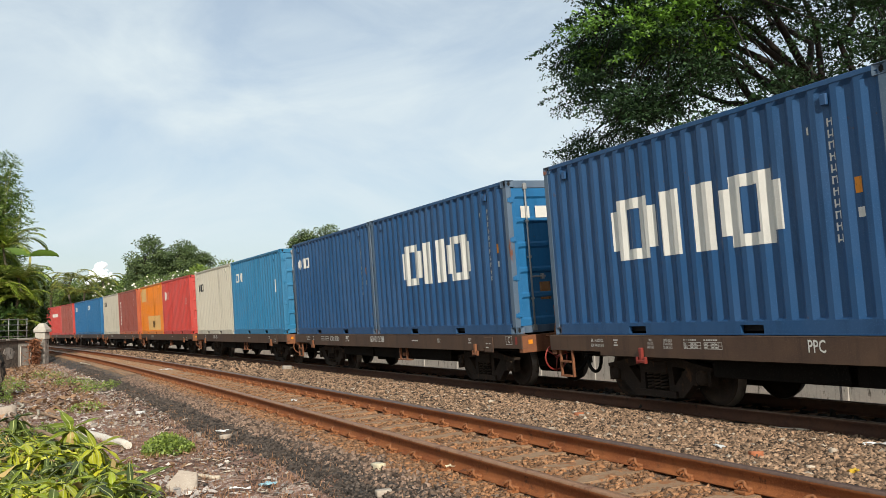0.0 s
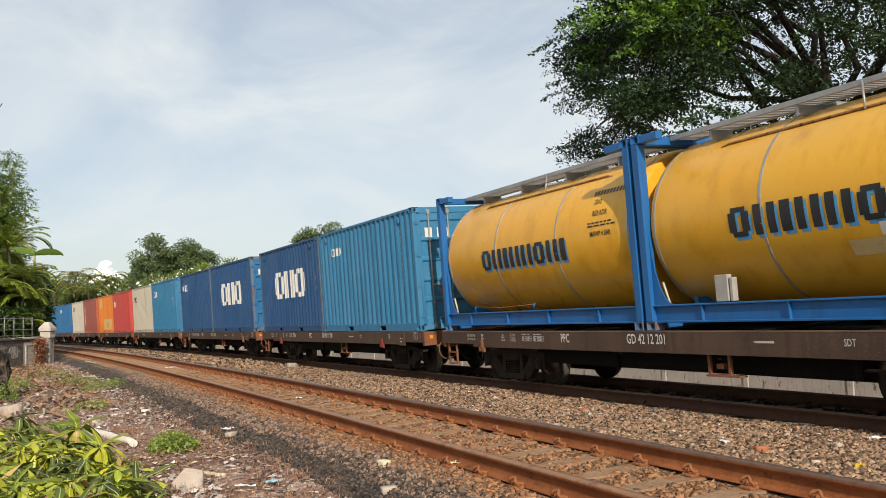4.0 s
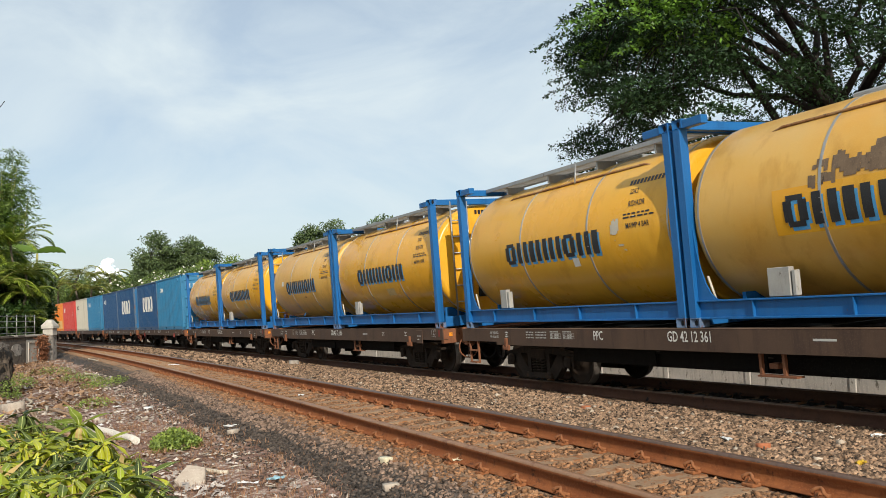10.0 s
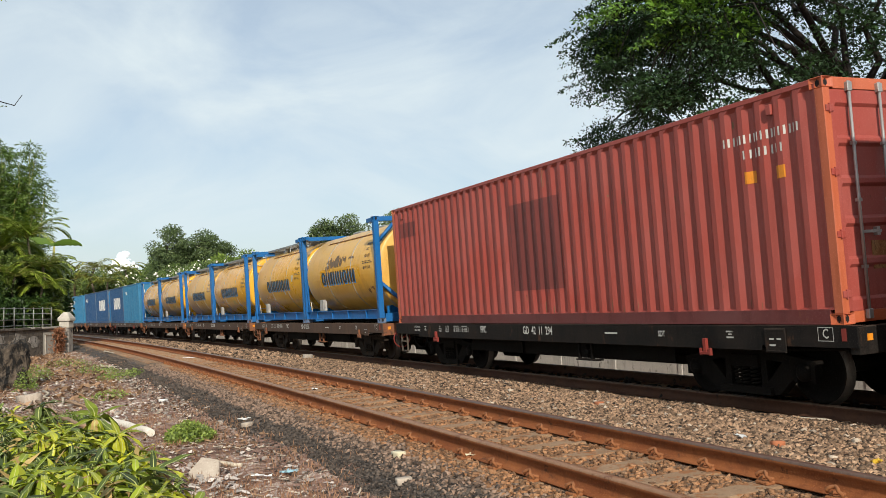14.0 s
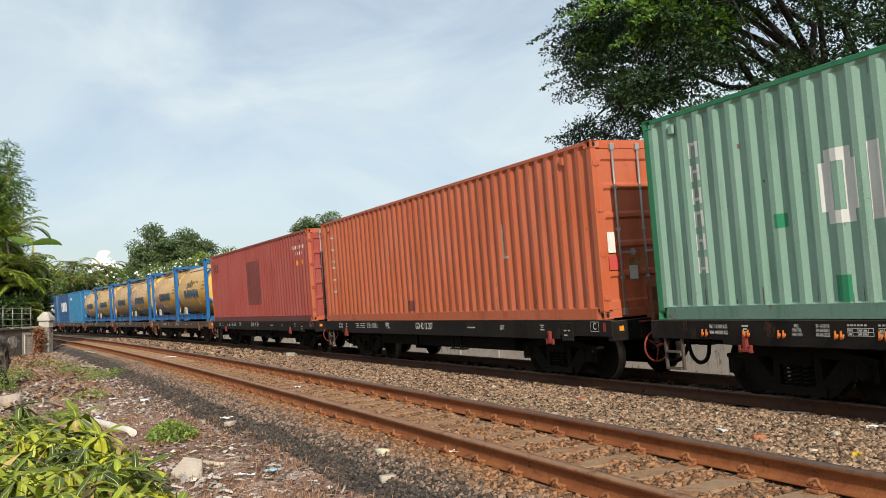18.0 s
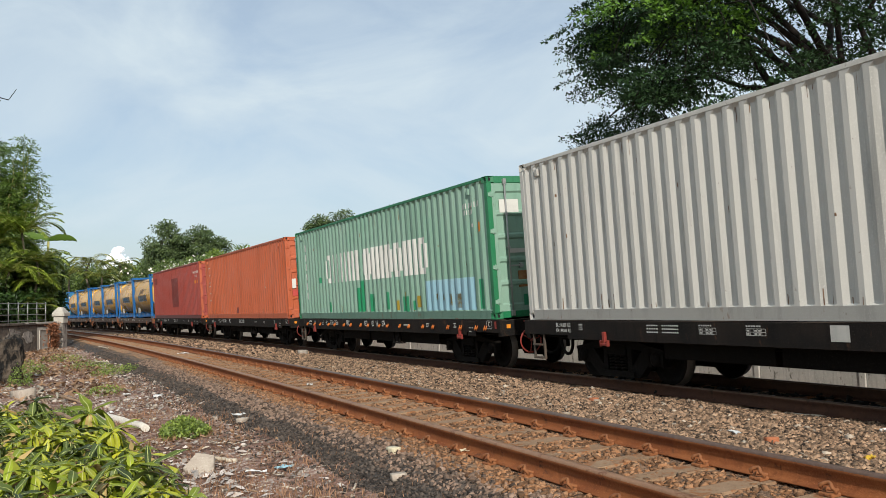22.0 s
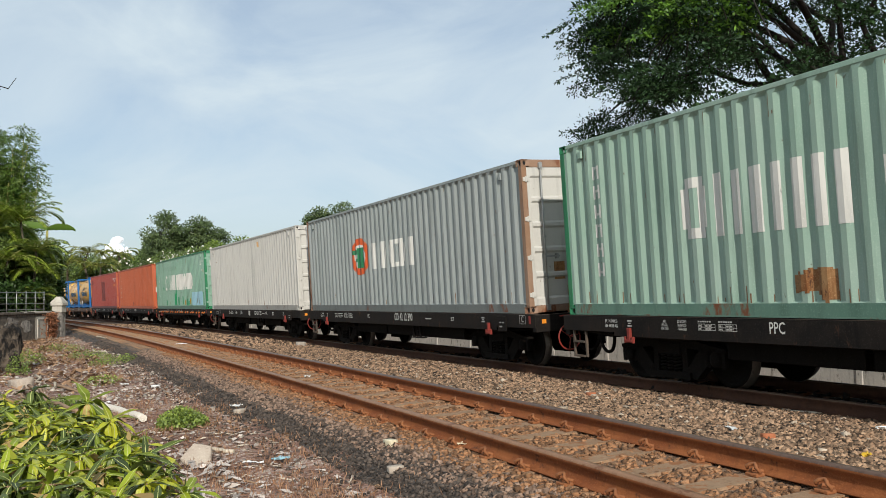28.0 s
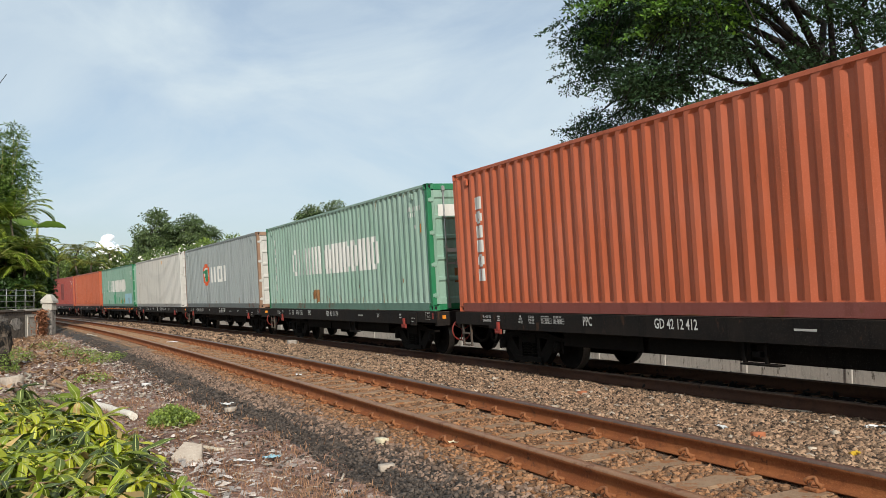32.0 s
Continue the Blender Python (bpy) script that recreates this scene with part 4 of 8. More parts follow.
    for gx in grids:
        rows += [(gx + 0.04 * i, gx + 0.03 + 0.04 * i, 0.900, 0.918) for i in range(6)] + [(gx + 0.06 * i + 0.012, gx + 0.06 * i + 0.05, z + 0.010, z + 0.030) for z in (0.80, 0.838) for i in range(5) if (i + int(z * 100)) % 3] + [(gx, gx + 0.30, z, z + 0.006) for z in (0.80, 0.838, 0.876)] + [(gx + 0.06 * i, gx + 0.06 * i + 0.006, 0.80, 0.882) for i in range(6)]
    part("stencil", shape(("stencil", grids[0]), lambda: on_flat(rows, -1.2385)), PALE_MARK, e)["kind"] = "stuff"
    bars = [(5.09, 5.16, 0.80, 0.82), (5.20, 5.26, 0.80, 0.82), (5.09, 5.18, 0.73, 0.75)]
    part("plate_mark", shape(("plate_mark",), lambda: on_flat(bars, -1.2572)), PALE_MARK, e)["kind"] = "stuff"
    part("end_tag", shape(("end_tag",), lambda: boxes((6.251, 6.256, -1.10, -1.02, 0.80, 0.87))), ORANGE_MARK, e)
    part("end_handle", shape(("end_handle", hooks.name), lambda: tube(bmesh.new(), ((6.255, -0.75, 0.90), (6.30, -0.72, 0.905), (6.30, -0.50, 0.905), (6.255, -0.47, 0.90)), 0.012, 6)), HOOK_RED if hooks is not SILL_RUST else SILL_RUST, e)
    wheels = []
    for bx in (-PIVOT, PIVOT):
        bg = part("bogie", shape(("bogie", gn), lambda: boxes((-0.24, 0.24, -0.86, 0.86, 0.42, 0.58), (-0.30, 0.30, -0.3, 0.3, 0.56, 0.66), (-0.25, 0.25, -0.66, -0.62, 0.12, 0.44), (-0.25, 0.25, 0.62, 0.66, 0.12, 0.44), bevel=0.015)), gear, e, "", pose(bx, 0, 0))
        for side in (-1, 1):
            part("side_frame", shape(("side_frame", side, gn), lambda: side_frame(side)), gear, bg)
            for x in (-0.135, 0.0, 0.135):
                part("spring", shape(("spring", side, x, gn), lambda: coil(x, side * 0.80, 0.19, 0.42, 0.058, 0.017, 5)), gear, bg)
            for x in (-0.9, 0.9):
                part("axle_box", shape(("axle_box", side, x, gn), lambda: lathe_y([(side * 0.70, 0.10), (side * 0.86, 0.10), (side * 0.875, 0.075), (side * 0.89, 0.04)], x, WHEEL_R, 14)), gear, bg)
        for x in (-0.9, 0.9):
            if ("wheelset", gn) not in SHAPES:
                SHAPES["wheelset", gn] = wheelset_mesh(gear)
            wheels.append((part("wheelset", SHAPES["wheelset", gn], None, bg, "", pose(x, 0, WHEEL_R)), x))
    return e, wheels


UPRIGHT = Matrix.Rotation(radians(90), 4, "X")


DATES = {0: ("18-02-2013", "P24 TG", "25-04-2020", "P48 YAD", "25-04-2022"), 6: ("21-10-2015", "P24 TG", "09-06-2021", "P48 YAD", "09-06-2023"),
         10: ("13-12-2012", "P24 TG", "24-09-2020", "P48 YAD", "24-09-2022"), 1: ("27-12-2012", "P24 TG", "18-05-2020", "P48 YAD", "18-05-2022"), 2: ("27-12-2012", "P24 TG", "02-07-2020", "P48 YAD", "02-07-2022"),
         4: ("18-12-2012", "P48 TG", "26-08-2021", "P24 YAD", "26-08-2023"), 9: ("20-07-2013", "P48 TG", "18-06-2021", "P24 YAD", "18-06-2023")}


def stencil_words(e, j, number, x_class=-1.90, x_number=0.02, class_high=0.13, number_high=0.13, x_depot=3.2):
    ink = WHITE_MARK if j > 3 else PALE_MARK
    words("PPC", class_high, WHITE_MARK, e, pose(x_class, -1.2392, 0.85) @ UPRIGHT, 0.74)
    words(number, number_high, WHITE_MARK, e, pose(x_number, -1.2392, 0.85) @ UPRIGHT, 0.76)
    words("SDT", 0.075, ink, e, pose(x_depot, -1.2392, 0.84) @ UPRIGHT, 0.75)
    for z, first in ((0.885, "BK :16.000 KG" if j == 6 else "BK :14.000 KG"), (0.815, "KM :44.000 KG")):
        words(first, 0.045, ink, e, pose(-5.0, -1.2392, z) @ UPRIGHT, 0.75)
    if j in DATES:
        made, a, da, b, db = DATES[j]
        for z, left, right in ((0.900, "MD", made), (0.853, a, da), (0.806, b, db)):
            words(left, 0.034, ink, e, pose(-3.82, -1.2392, z) @ UPRIGHT, 0.78)
            words(right, 0.034, ink, e, pose(-3.48, -1.2392, z) @ UPRIGHT, 0.78)
    else:
        lines = [(-3.92 + 0.05 * i, -3.885 + 0.05 * i, z, z + 0.017) for z in (0.803, 0.848, 0.892) for i in range(5)] + [(-3.62 + 0.042 * i, -3.59 + 0.042 * i, z, z + 0.017) for z in (0.803, 0.848, 0.892) for i in range(8)]
        part("date_print", on_flat(lines, -1.2390), ink, e)["kind"] = "stuff"
    frame_rows = [(5.76, 5.96, 0.795, 0.802), (5.76, 5.96, 0.935, 0.942), (5.76, 5.767, 0.795, 0.942), (5.953, 5.96, 0.795, 0.942)]
    part("stencil_frame", on_flat(frame_rows, -1.2390), PALE_MARK, e)
    part("red_tag", boxes((6.06, 6.12, -1.239, -1.2352, 0.80, 0.93)), HOOK_RED, e)
    words("C", 0.10, PALE_MARK, e, pose(5.86, -1.2392, 0.87) @ UPRIGHT, 0.8)
# ---- the goods train, from its head to its tail ----
MOVERS, WHEELS = [], []


def ragged(rects, seed, step=0.05, bite=0.30):
    """Patches with torn outlines: each split into narrow strips of uneven height."""
    rng = random.Random(seed)
    out = []
    for x0, x1, z0, z1 in rects:
        n = max(2, int((x1 - x0) / step))
        lo, hi = rng.random(), rng.random()
        for i in range(n):
            lo, hi = (min(1.0, max(0.0, q + rng.uniform(-0.45, 0.45))) for q in (lo, hi))
            if rng.random() < 0.06:
                continue
            h = (z1 - z0) * bite
            out.append((x0 + (x1 - x0) * i / n, x0 + (x1 - x0) * (i + 1) / n, z0 + h * lo, z1 - h * hi))
    return out



def ride(ob, j, x=0.0, z=0.963):
    MOVERS.append((ob, j, Matrix.Translation((x, 0, z))))


def box20(j, slot, *args, **kw):
    e = container("shipping_container", *args, **kw)
    ride(e, j, (-3.067, 3.067)[slot])
    return e


BROWN_WAGON = "flat wagon with dusty brown sills under containers"
BLACK_WAGON = "black painted flat wagon under a long container"
wagon_kinds = {j: (BROWN_WAGON, SILL_BROWN, SILL_RUST, ()) for j in range(-7, 4)}
wagon_kinds.update({j: (BLACK_WAGON, SILL_BLACK, HOOK_RED, ()) for j in range(4, 11)})
wagon_kinds[0] = (BROWN_WAGON, SILL_BROWN, HOOK_RED, ())
wagon_kinds[6] = ("black flat wagon with a row of orange lashing hooks", SILL_BLACK, HOOK_RED,
                  (-5.21, -4.53, -4.01, -3.26, -2.75, -1.99, -1.47, -0.74, -0.23, 0.51, 1.02, 1.75, 2.26, 3.0, 3.5, 4.2, 4.75, 5.4, 5.75))
NUMBERS = {-1: "GD 42 12 388", 0: "GD 42 11 290", 1: "GD 42 12 201", 2: "GD 42 12 188", 3: "GD 42 12 361", 4: "GD  42  11  294", 5: "GD 42 12 207",
           6: "GD 42 14 574", 7: "GD 42 11 252", 8: "GD 42 12 390", 9: "GD  42  13  154", 10: "GD 42 12 412"}
for j in range(-7, 11):
    kind_label, sill, hooks, lash_rows = wagon_kinds[j]
    wagon, wheelsets = flat_wagon(kind_label, sill, hooks, lash_rows, rusty_ends=j < 4, jacks={0: (-4.0, 4.08), 4: (-4.0, 4.05), 7: (-3.94, 4.70)}.get(j, (-4.56, 4.70)), grids=(-1.95, -1.15) if j == 7 else (-3.18, -2.82))
    if j >= -1:
        if j == 7:
            words("PPC", 0.11, WHITE_MARK, wagon, pose(2.45, -1.2392, 0.845) @ UPRIGHT, 0.8)
            words(NUMBERS[j], 0.14, WHITE_MARK, wagon, pose(1.35, -1.2392, 0.85) @ UPRIGHT, 0.82)
            part("date_print", on_flat([(-2.98 + 0.05 * i, -2.945 + 0.05 * i, z, z + 0.017) for z in (0.803, 0.848, 0.892) for i in range(5)] + [(-2.66 + 0.042 * i, -2.63 + 0.042 * i, z, z + 0.017) for z in (0.803, 0.848, 0.892) for i in range(8)], -1.2390), WHITE_MARK, wagon)["kind"] = "stuff"
            part("repaint_patch", on_flat([(0.04, 0.28, 0.76, 0.93)], -1.2388), PALE_MARK, wagon)
            words("BK : 14.000  KG", 0.055, WHITE_MARK, wagon, pose(-5.05, -1.2392, 0.885) @ UPRIGHT, 0.8)
            words("KM : 44.000  KG", 0.055, WHITE_MARK, wagon, pose(-5.05, -1.2392, 0.80) @ UPRIGHT, 0.8)
            words("SDT", 0.10, WHITE_MARK, wagon, pose(3.25, -1.2392, 0.84) @ UPRIGHT, 0.8)
        elif j == 6:
            stencil_words(wagon, j, "GD", -1.75, -0.44)
            for text, x_ in (("42", 0.02), ("14", 0.29), ("574", 0.73)):
                words(text, 0.13, WHITE_MARK, wagon, pose(x_, -1.2392, 0.85) @ UPRIGHT, 0.76)
        elif j == 8:
            stencil_words(wagon, j, NUMBERS[j], -1.38, 0.75, 0.08, 0.16)
        elif j == 0:
            stencil_words(wagon, j, NUMBERS[j], -1.15, 0.26, x_depot=2.72)
        else:
            stencil_words(wagon, j, NUMBERS[j])
    ride(wagon, j, 0, 0)
    WHEELS += [(w, x, j) for w, x in wheelsets]

# small marks that several blue containers share, in the container's own metres
plates20 = [("size_label", ORANGE_MARK, [(2.52, 2.62, 1.40, 1.56)]), ("tare_mark", WHITE_MARK, [(2.53, 2.63, 1.16, 1.26), (2.0, 2.03, 2.08, 2.16)])]


def serial20():
    return ("serial_mark", WHITE_MARK, column(11, 2.26, 2.35, 0.90, 2.20))


# far head of the train
box20(-7, 0, "pale grey container with a red and white logo panel", 6.058, BEIGE, BEIGE, BEIGE, [("logo_panel", BRIGHT_RED, [(-1.2, 2.6, 1.3, 2.3)])], fine=False)
box20(-7, 1, "bright red container with white bands", 6.058, BRIGHT_RED, BRIGHT_RED, BRIGHT_RED, [("logo_panel", WHITE_MARK, [(-2.2, 2.2, 1.0, 1.3)])], fine=False)
box20(-6, 0, "bright red container with white name blocks", 6.058, BRIGHT_RED, BRIGHT_RED, BRIGHT_RED, [("logo_panel", WHITE_MARK, [(-2.0, 1.2, 1.6, 1.9)])], fine=False)
box20(-6, 1, "brown-red container with white marks on its doors", 6.058, BROWN_RED, BRIGHT_RED, BRIGHT_RED, [("serial_mark", WHITE_MARK, column(6, 2.2, 2.3, 1.5, 2.3))], fine=False)
box20(-5, 0, "mid-blue container with a small white sign", 6.058, BLUE, BLUE, BLUE, [("small_sign", WHITE_MARK, sign("ouo", -2.4, -1.5, 1.85, 2.15))], fine=False)
box20(-5, 1, "mid-blue container with a small white sign", 6.058, BLUE, BLUE, BLUE, [("small_sign", WHITE_MARK, sign("ouo", -2.4, -1.5, 1.85, 2.15))], fine=False)
box20(-4, 0, "ivory white container with small dark sign", 6.058, BEIGE, BEIGE, BEIGE, [("small_sign", BLACK_MARK, sign("ouo", -2.4, -1.5, 1.85, 2.15))], fine=False)
box20(-4, 1, "brown-red container with upright white print", 6.058, BROWN_RED, RUST_ORANGE, RUST_ORANGE, [("upright_print", WHITE_MARK, column(7, -2.45, -2.25, 0.5, 2.0)), ("serial_mark", WHITE_MARK, column(5, 2.0, 2.12, 1.6, 2.3))], fine=False)
box20(-3, 0, "orange container with two tan repainted patches", 6.058, ORANGE, ORANGE, ORANGE, [("patch", TAN_PATCH, [(-2.75, -1.35, 1.75, 2.45)]), ("logo_panel", TAN_PATCH, [(-0.9, 2.3, 0.22, 0.95)]), ("small_sign", BLACK_MARK, [(0.4, 0.8, 0.35, 0.7)])])
box20(-3, 1, "bright red container with a white sign", 6.058, BRIGHT_RED, BRIGHT_RED, BRIGHT_RED, [("small_sign", WHITE_MARK, sign("ou", -2.4, -1.5, 1.65, 2.05)), ("serial_mark", WHITE_MARK, column(3, 2.1, 2.25, 1.3, 1.6))])
box20(-2, 0, "ivory white container with a small dark sign", 6.058, BEIGE, BEIGE, BEIGE, [("small_sign", BLACK_MARK, sign("ouo", -2.5, -1.6, 1.75, 2.05))])
box20(-2, 1, "azure blue container with a small white sign", 6.058, AZURE, AZURE, AZURE, [("small_sign", WHITE_MARK, sign("ouo", -2.4, -1.5, 1.83, 2.13)), ("serial_mark", WHITE_MARK, [(2.2, 2.32, 1.3, 1.7)])])
box20(-1, 0, "navy blue container with a small white sign", 6.058, NAVY, NAVY, NAVY_TRIM, rail_paint=NAVY, foot_paint=NAVY, marks= [("small_sign", WHITE_MARK, sign("ouo", -2.55, -1.6, 1.84, 2.12)), serial20()] + plates20)
box20(-1, 1, "navy blue container with three large white blocks", 6.058, NAVY, BLUE, NAVY_TRIM, rail_paint=NAVY, foot_paint=NAVY, marks=[("large_sign", WHITE_MARK, sign("ouo", -1.42, 1.60, 1.01, 1.84, 0.14)), serial20()] + plates20, door_marks=[("door_sign", WHITE_MARK, (-0.95, -0.78, 1.95, 2.15)), ("door_sign", WHITE_MARK, (-0.66, -0.40, 1.95, 2.15)), ("door_label", PALE_MARK, (0.30, 0.62, 1.75, 1.98)), ("door_label", PALE_MARK, (0.72, 0.98, 1.20, 1.50))])
box20(0, 0, "navy blue container with three large white blocks", 6.058, NAVY, BLUE, NAVY_TRIM, rail_paint=NAVY, foot_paint=NAVY, marks=[("large_sign", WHITE_MARK, sign("ouo", -1.42, 1.62, 1.01, 1.83, 0.14)), serial20()] + plates20)
e = box20(0, 1, "azure blue container with a small white sign", 6.058, AZURE, AZURE, AZURE, [("small_sign", WHITE_MARK, sign("ouo", -2.10, -1.42, 1.93, 2.13)), serial20()], door_marks=[("door_sign", WHITE_MARK, (-0.95, -0.78, 1.95, 2.15)), ("door_sign", WHITE_MARK, (-0.66, -0.40, 1.95, 2.15)), ("door_label", PALE_MARK, (0.30, 0.62, 1.75, 1.98)), ("door_label", PALE_MARK, (0.72, 0.98, 1.20, 1.50))])

# three wagons of yellow tanks
sun_marks = [("sticker", FADED_LABEL, [(0.10, 0.52, 0.74, 0.90)], 0.005), ("prohibition_sign", WHITE_MARK, [(0.50, 0.66, 0.92, 1.05)], 0.006)]
peel = [("peeled_paint", BEIGE, ragged([(1.55, 1.75, 1.30, 1.52), (1.80, 1.86, 1.05, 1.09), (1.95, 2.02, 1.30, 1.34), (1.70, 1.82, 1.12, 1.16), (1.6, 1.66, 1.2, 1.26), (2.05, 2.1, 1.5, 1.53)], 3, 0.03, 0.5), 0.005)]
scars = [("torn_sticker", SCAR, ragged([(-1.05, 0.55, 1.52, 1.84), (-1.10, -0.75, 1.42, 1.60), (0.75, 1.15, 1.60, 1.82)], 5, 0.05, 0.45), 0.005), ("bright_field", TANK_GOLD, [(-1.6, 1.65, 1.0, 1.50)], 0.002),
         ("stain", RUST_PATCH, ragged([(1.90, 2.05, 0.75, 0.86), (2.15, 2.35, 0.82, 0.98)], 7, 0.03, 0.6), 0.005)]
field = [("bright_field", TANK_GOLD, [(1.7, 2.66, 1.38, 2.06)], 0.002), ("tank_stain", RUST_PATCH, ragged([(0.05, 0.28, 0.88, 1.0)], 9, 0.03, 0.6), 0.005), ("sticker", WHITE_MARK, [(-1.9, -1.72, 1.32, 1.45)], 0.005)]
tank_rows = [(1, 0, "golden yellow tank in a blue frame", TANK_GOLD, [], False), (1, 1, "golden yellow tank in a blue frame with end ladder", TANK_GOLD, sun_marks, True),
             (2, 0, "weathered yellow tank with a brighter print field", TANK_YELLOW, field, False), (2, 1, "golden yellow tank in a blue frame with end ladder", TANK_GOLD, sun_marks[:1], True),
             (3, 0, "golden yellow tank with flaking paint, blue frame", TANK_GOLD, sun_marks[1:] + peel, False), (3, 1, "pale scarred yellow tank in a blue frame", TANK_YELLOW, scars, False)]
for j, slot, label, colour, marks, ladder in tank_rows:
    e = tank_container(label, colour, marks, ladder, walk=(j, slot) != (3, 1), brace=(j, slot) == (3, 1), papers={(1, 1): 1, (2, 1): 1, (3, 0): 1, (3, 1): 1.5}.get((j, slot), 0))
    ride(e, j, (-3.067, 3.067)[slot])

# long containers
def drips(e, seed, n=46):
    """Thin rust runs and scuffs from the foot and the top rail of a long container."""
    rng = random.Random(seed)
    rows = []
    for _ in range(n):
        x, w = rng.uniform(-5.8, 5.8), rng.uniform(0.005, 0.016)
        if rng.random() < 0.65:
            rows.append((x, x + w, 0.17, 0.17 + rng.uniform(0.04, 0.22)))
        else:
            h = rng.uniform(0.05, 0.30)
            rows.append((x, x + w * 0.7, 2.50 - h, 2.50))
    for _ in range(14):
        x, z = rng.uniform(-5.8, 5.8), rng.uniform(0.3, 2.3)
        rows.append((x, x + rng.uniform(0.01, 0.03), z, z + rng.uniform(0.02, 0.09)))
    part("rust_run", on_wave(rows, -(W40 / 2 - 0.11), lift=0.003), OLD_RUST, e)["kind"] = "stuff"


W40 = 12.192
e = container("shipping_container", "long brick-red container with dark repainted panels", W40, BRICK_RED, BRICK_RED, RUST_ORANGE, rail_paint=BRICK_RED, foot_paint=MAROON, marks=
              [("repainted_panel", DARK_PATCH, [(-0.66, 0.86, 0.56, 2.04)]), ("repainted_strip", DARK_PATCH, [(-5.68, -4.80, 1.90, 2.22)]),
               ("serial_mark", WHITE_MARK, [(4.6 + 0.065 * i, 4.625 + 0.065 * i, 2.09, 2.19) for i in range(18)] + [(4.9 + 0.08 * i, 4.925 + 0.08 * i, 1.91, 2.01) for i in range(8)]), ("size_label", ORANGE_MARK, [(4.9, 5.05, 1.62, 1.76), (5.35, 5.5, 1.62, 1.76)])])
drips(e, 26, 40)
ride(e, 4)
e = container("shipping_container", "long rust-orange container with upright white print", W40, RUST_ORANGE, RUST_ORANGE, RUST_ORANGE, door_marks=[("door_sign", WHITE_MARK, (-1.05, -0.92, 0.95, 1.25)), ("door_sign", BRIGHT_RED, (-1.05, -0.80, 0.70, 0.90)), ("door_label", PALE_MARK, (-0.70, -0.55, 0.55, 0.75))], marks=
              [("upright_print", PALE_MARK, column(6, -5.5, -5.2, 0.62, 2.17)), ("chalk_mark", PALE_MARK, [(3.33, 3.38, 1.05, 1.64), (3.38, 3.55, 1.05, 1.09)]), ("stain", DARK_PATCH, [(-0.8, -0.45, 0.2, 0.42)])])
drips(e, 25, 60)
ride(e, 5)
serial40 = ("serial_mark", WHITE_MARK, [(5.02 + 0.062 * i, 5.042 + 0.062 * i, 2.09, 2.19) for i in range(12)] + [(5.05 + 0.055 * i, 5.072 + 0.055 * i, 1.97, 2.06) for i in range(8)] + [(5.40, 5.47, 1.72, 1.79)])
label40 = ("size_label", ORANGE_MARK, [(5.60, 5.73, 1.62, 1.80)])
patches = [("green_patch", GREEN_PATCH, [(-4.0, -3.85, 1.0, 1.15), (-1.0, -0.75, 0.18, 0.78), (-0.70, -0.42, 0.18, 0.95), (-0.10, 0.20, 0.18, 0.60), (0.9, 1.08, 0.22, 0.62), (1.9, 2.2, 0.16, 0.5), (-3.3, -3.1, 0.18, 0.45), (5.52, 5.72, 0.2, 0.75), (2.45, 2.58, 0.2, 0.4)]),
           ("blue_patch", BLUE_PATCH, [(3.10, 5.32, 0.18, 0.80)]), ("ochre_patch", OCHRE_PATCH, [(2.0, 2.1, 0.3, 0.6), (2.7, 2.85, 0.25, 0.5), (3.6, 3.7, 0.40, 0.52), (3.9, 4.05, 0.38, 0.50), (4.2, 4.38, 0.28, 0.50), (4.5, 4.72, 0.22, 0.5), (1.55, 1.65, 0.2, 0.42)])]
chinese = ("upright_print", WHITE_MARK, column(6, -5.30, -5.10, 0.48, 2.17))
name40 = ("large_sign", WHITE_MARK, sign("ouiuu", -3.38, -0.84, 0.97, 1.73, 0.25) + sign("ouiooiuo", -0.42, 3.31, 0.95, 1.72, 0.22))
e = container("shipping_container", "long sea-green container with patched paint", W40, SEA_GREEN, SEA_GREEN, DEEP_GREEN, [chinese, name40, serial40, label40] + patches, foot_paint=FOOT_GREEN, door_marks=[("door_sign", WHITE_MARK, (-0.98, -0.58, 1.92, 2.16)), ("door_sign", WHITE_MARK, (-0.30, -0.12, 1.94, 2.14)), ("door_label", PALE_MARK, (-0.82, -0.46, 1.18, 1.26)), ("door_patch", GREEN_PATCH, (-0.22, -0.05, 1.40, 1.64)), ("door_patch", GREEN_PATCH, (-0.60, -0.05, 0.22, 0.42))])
drips(e, 24)
ride(e, 6)
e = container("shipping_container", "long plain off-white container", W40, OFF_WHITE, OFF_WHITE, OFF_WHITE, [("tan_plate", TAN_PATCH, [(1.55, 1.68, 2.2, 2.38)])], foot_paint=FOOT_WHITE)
drips(e, 21)
ride(e, 7)


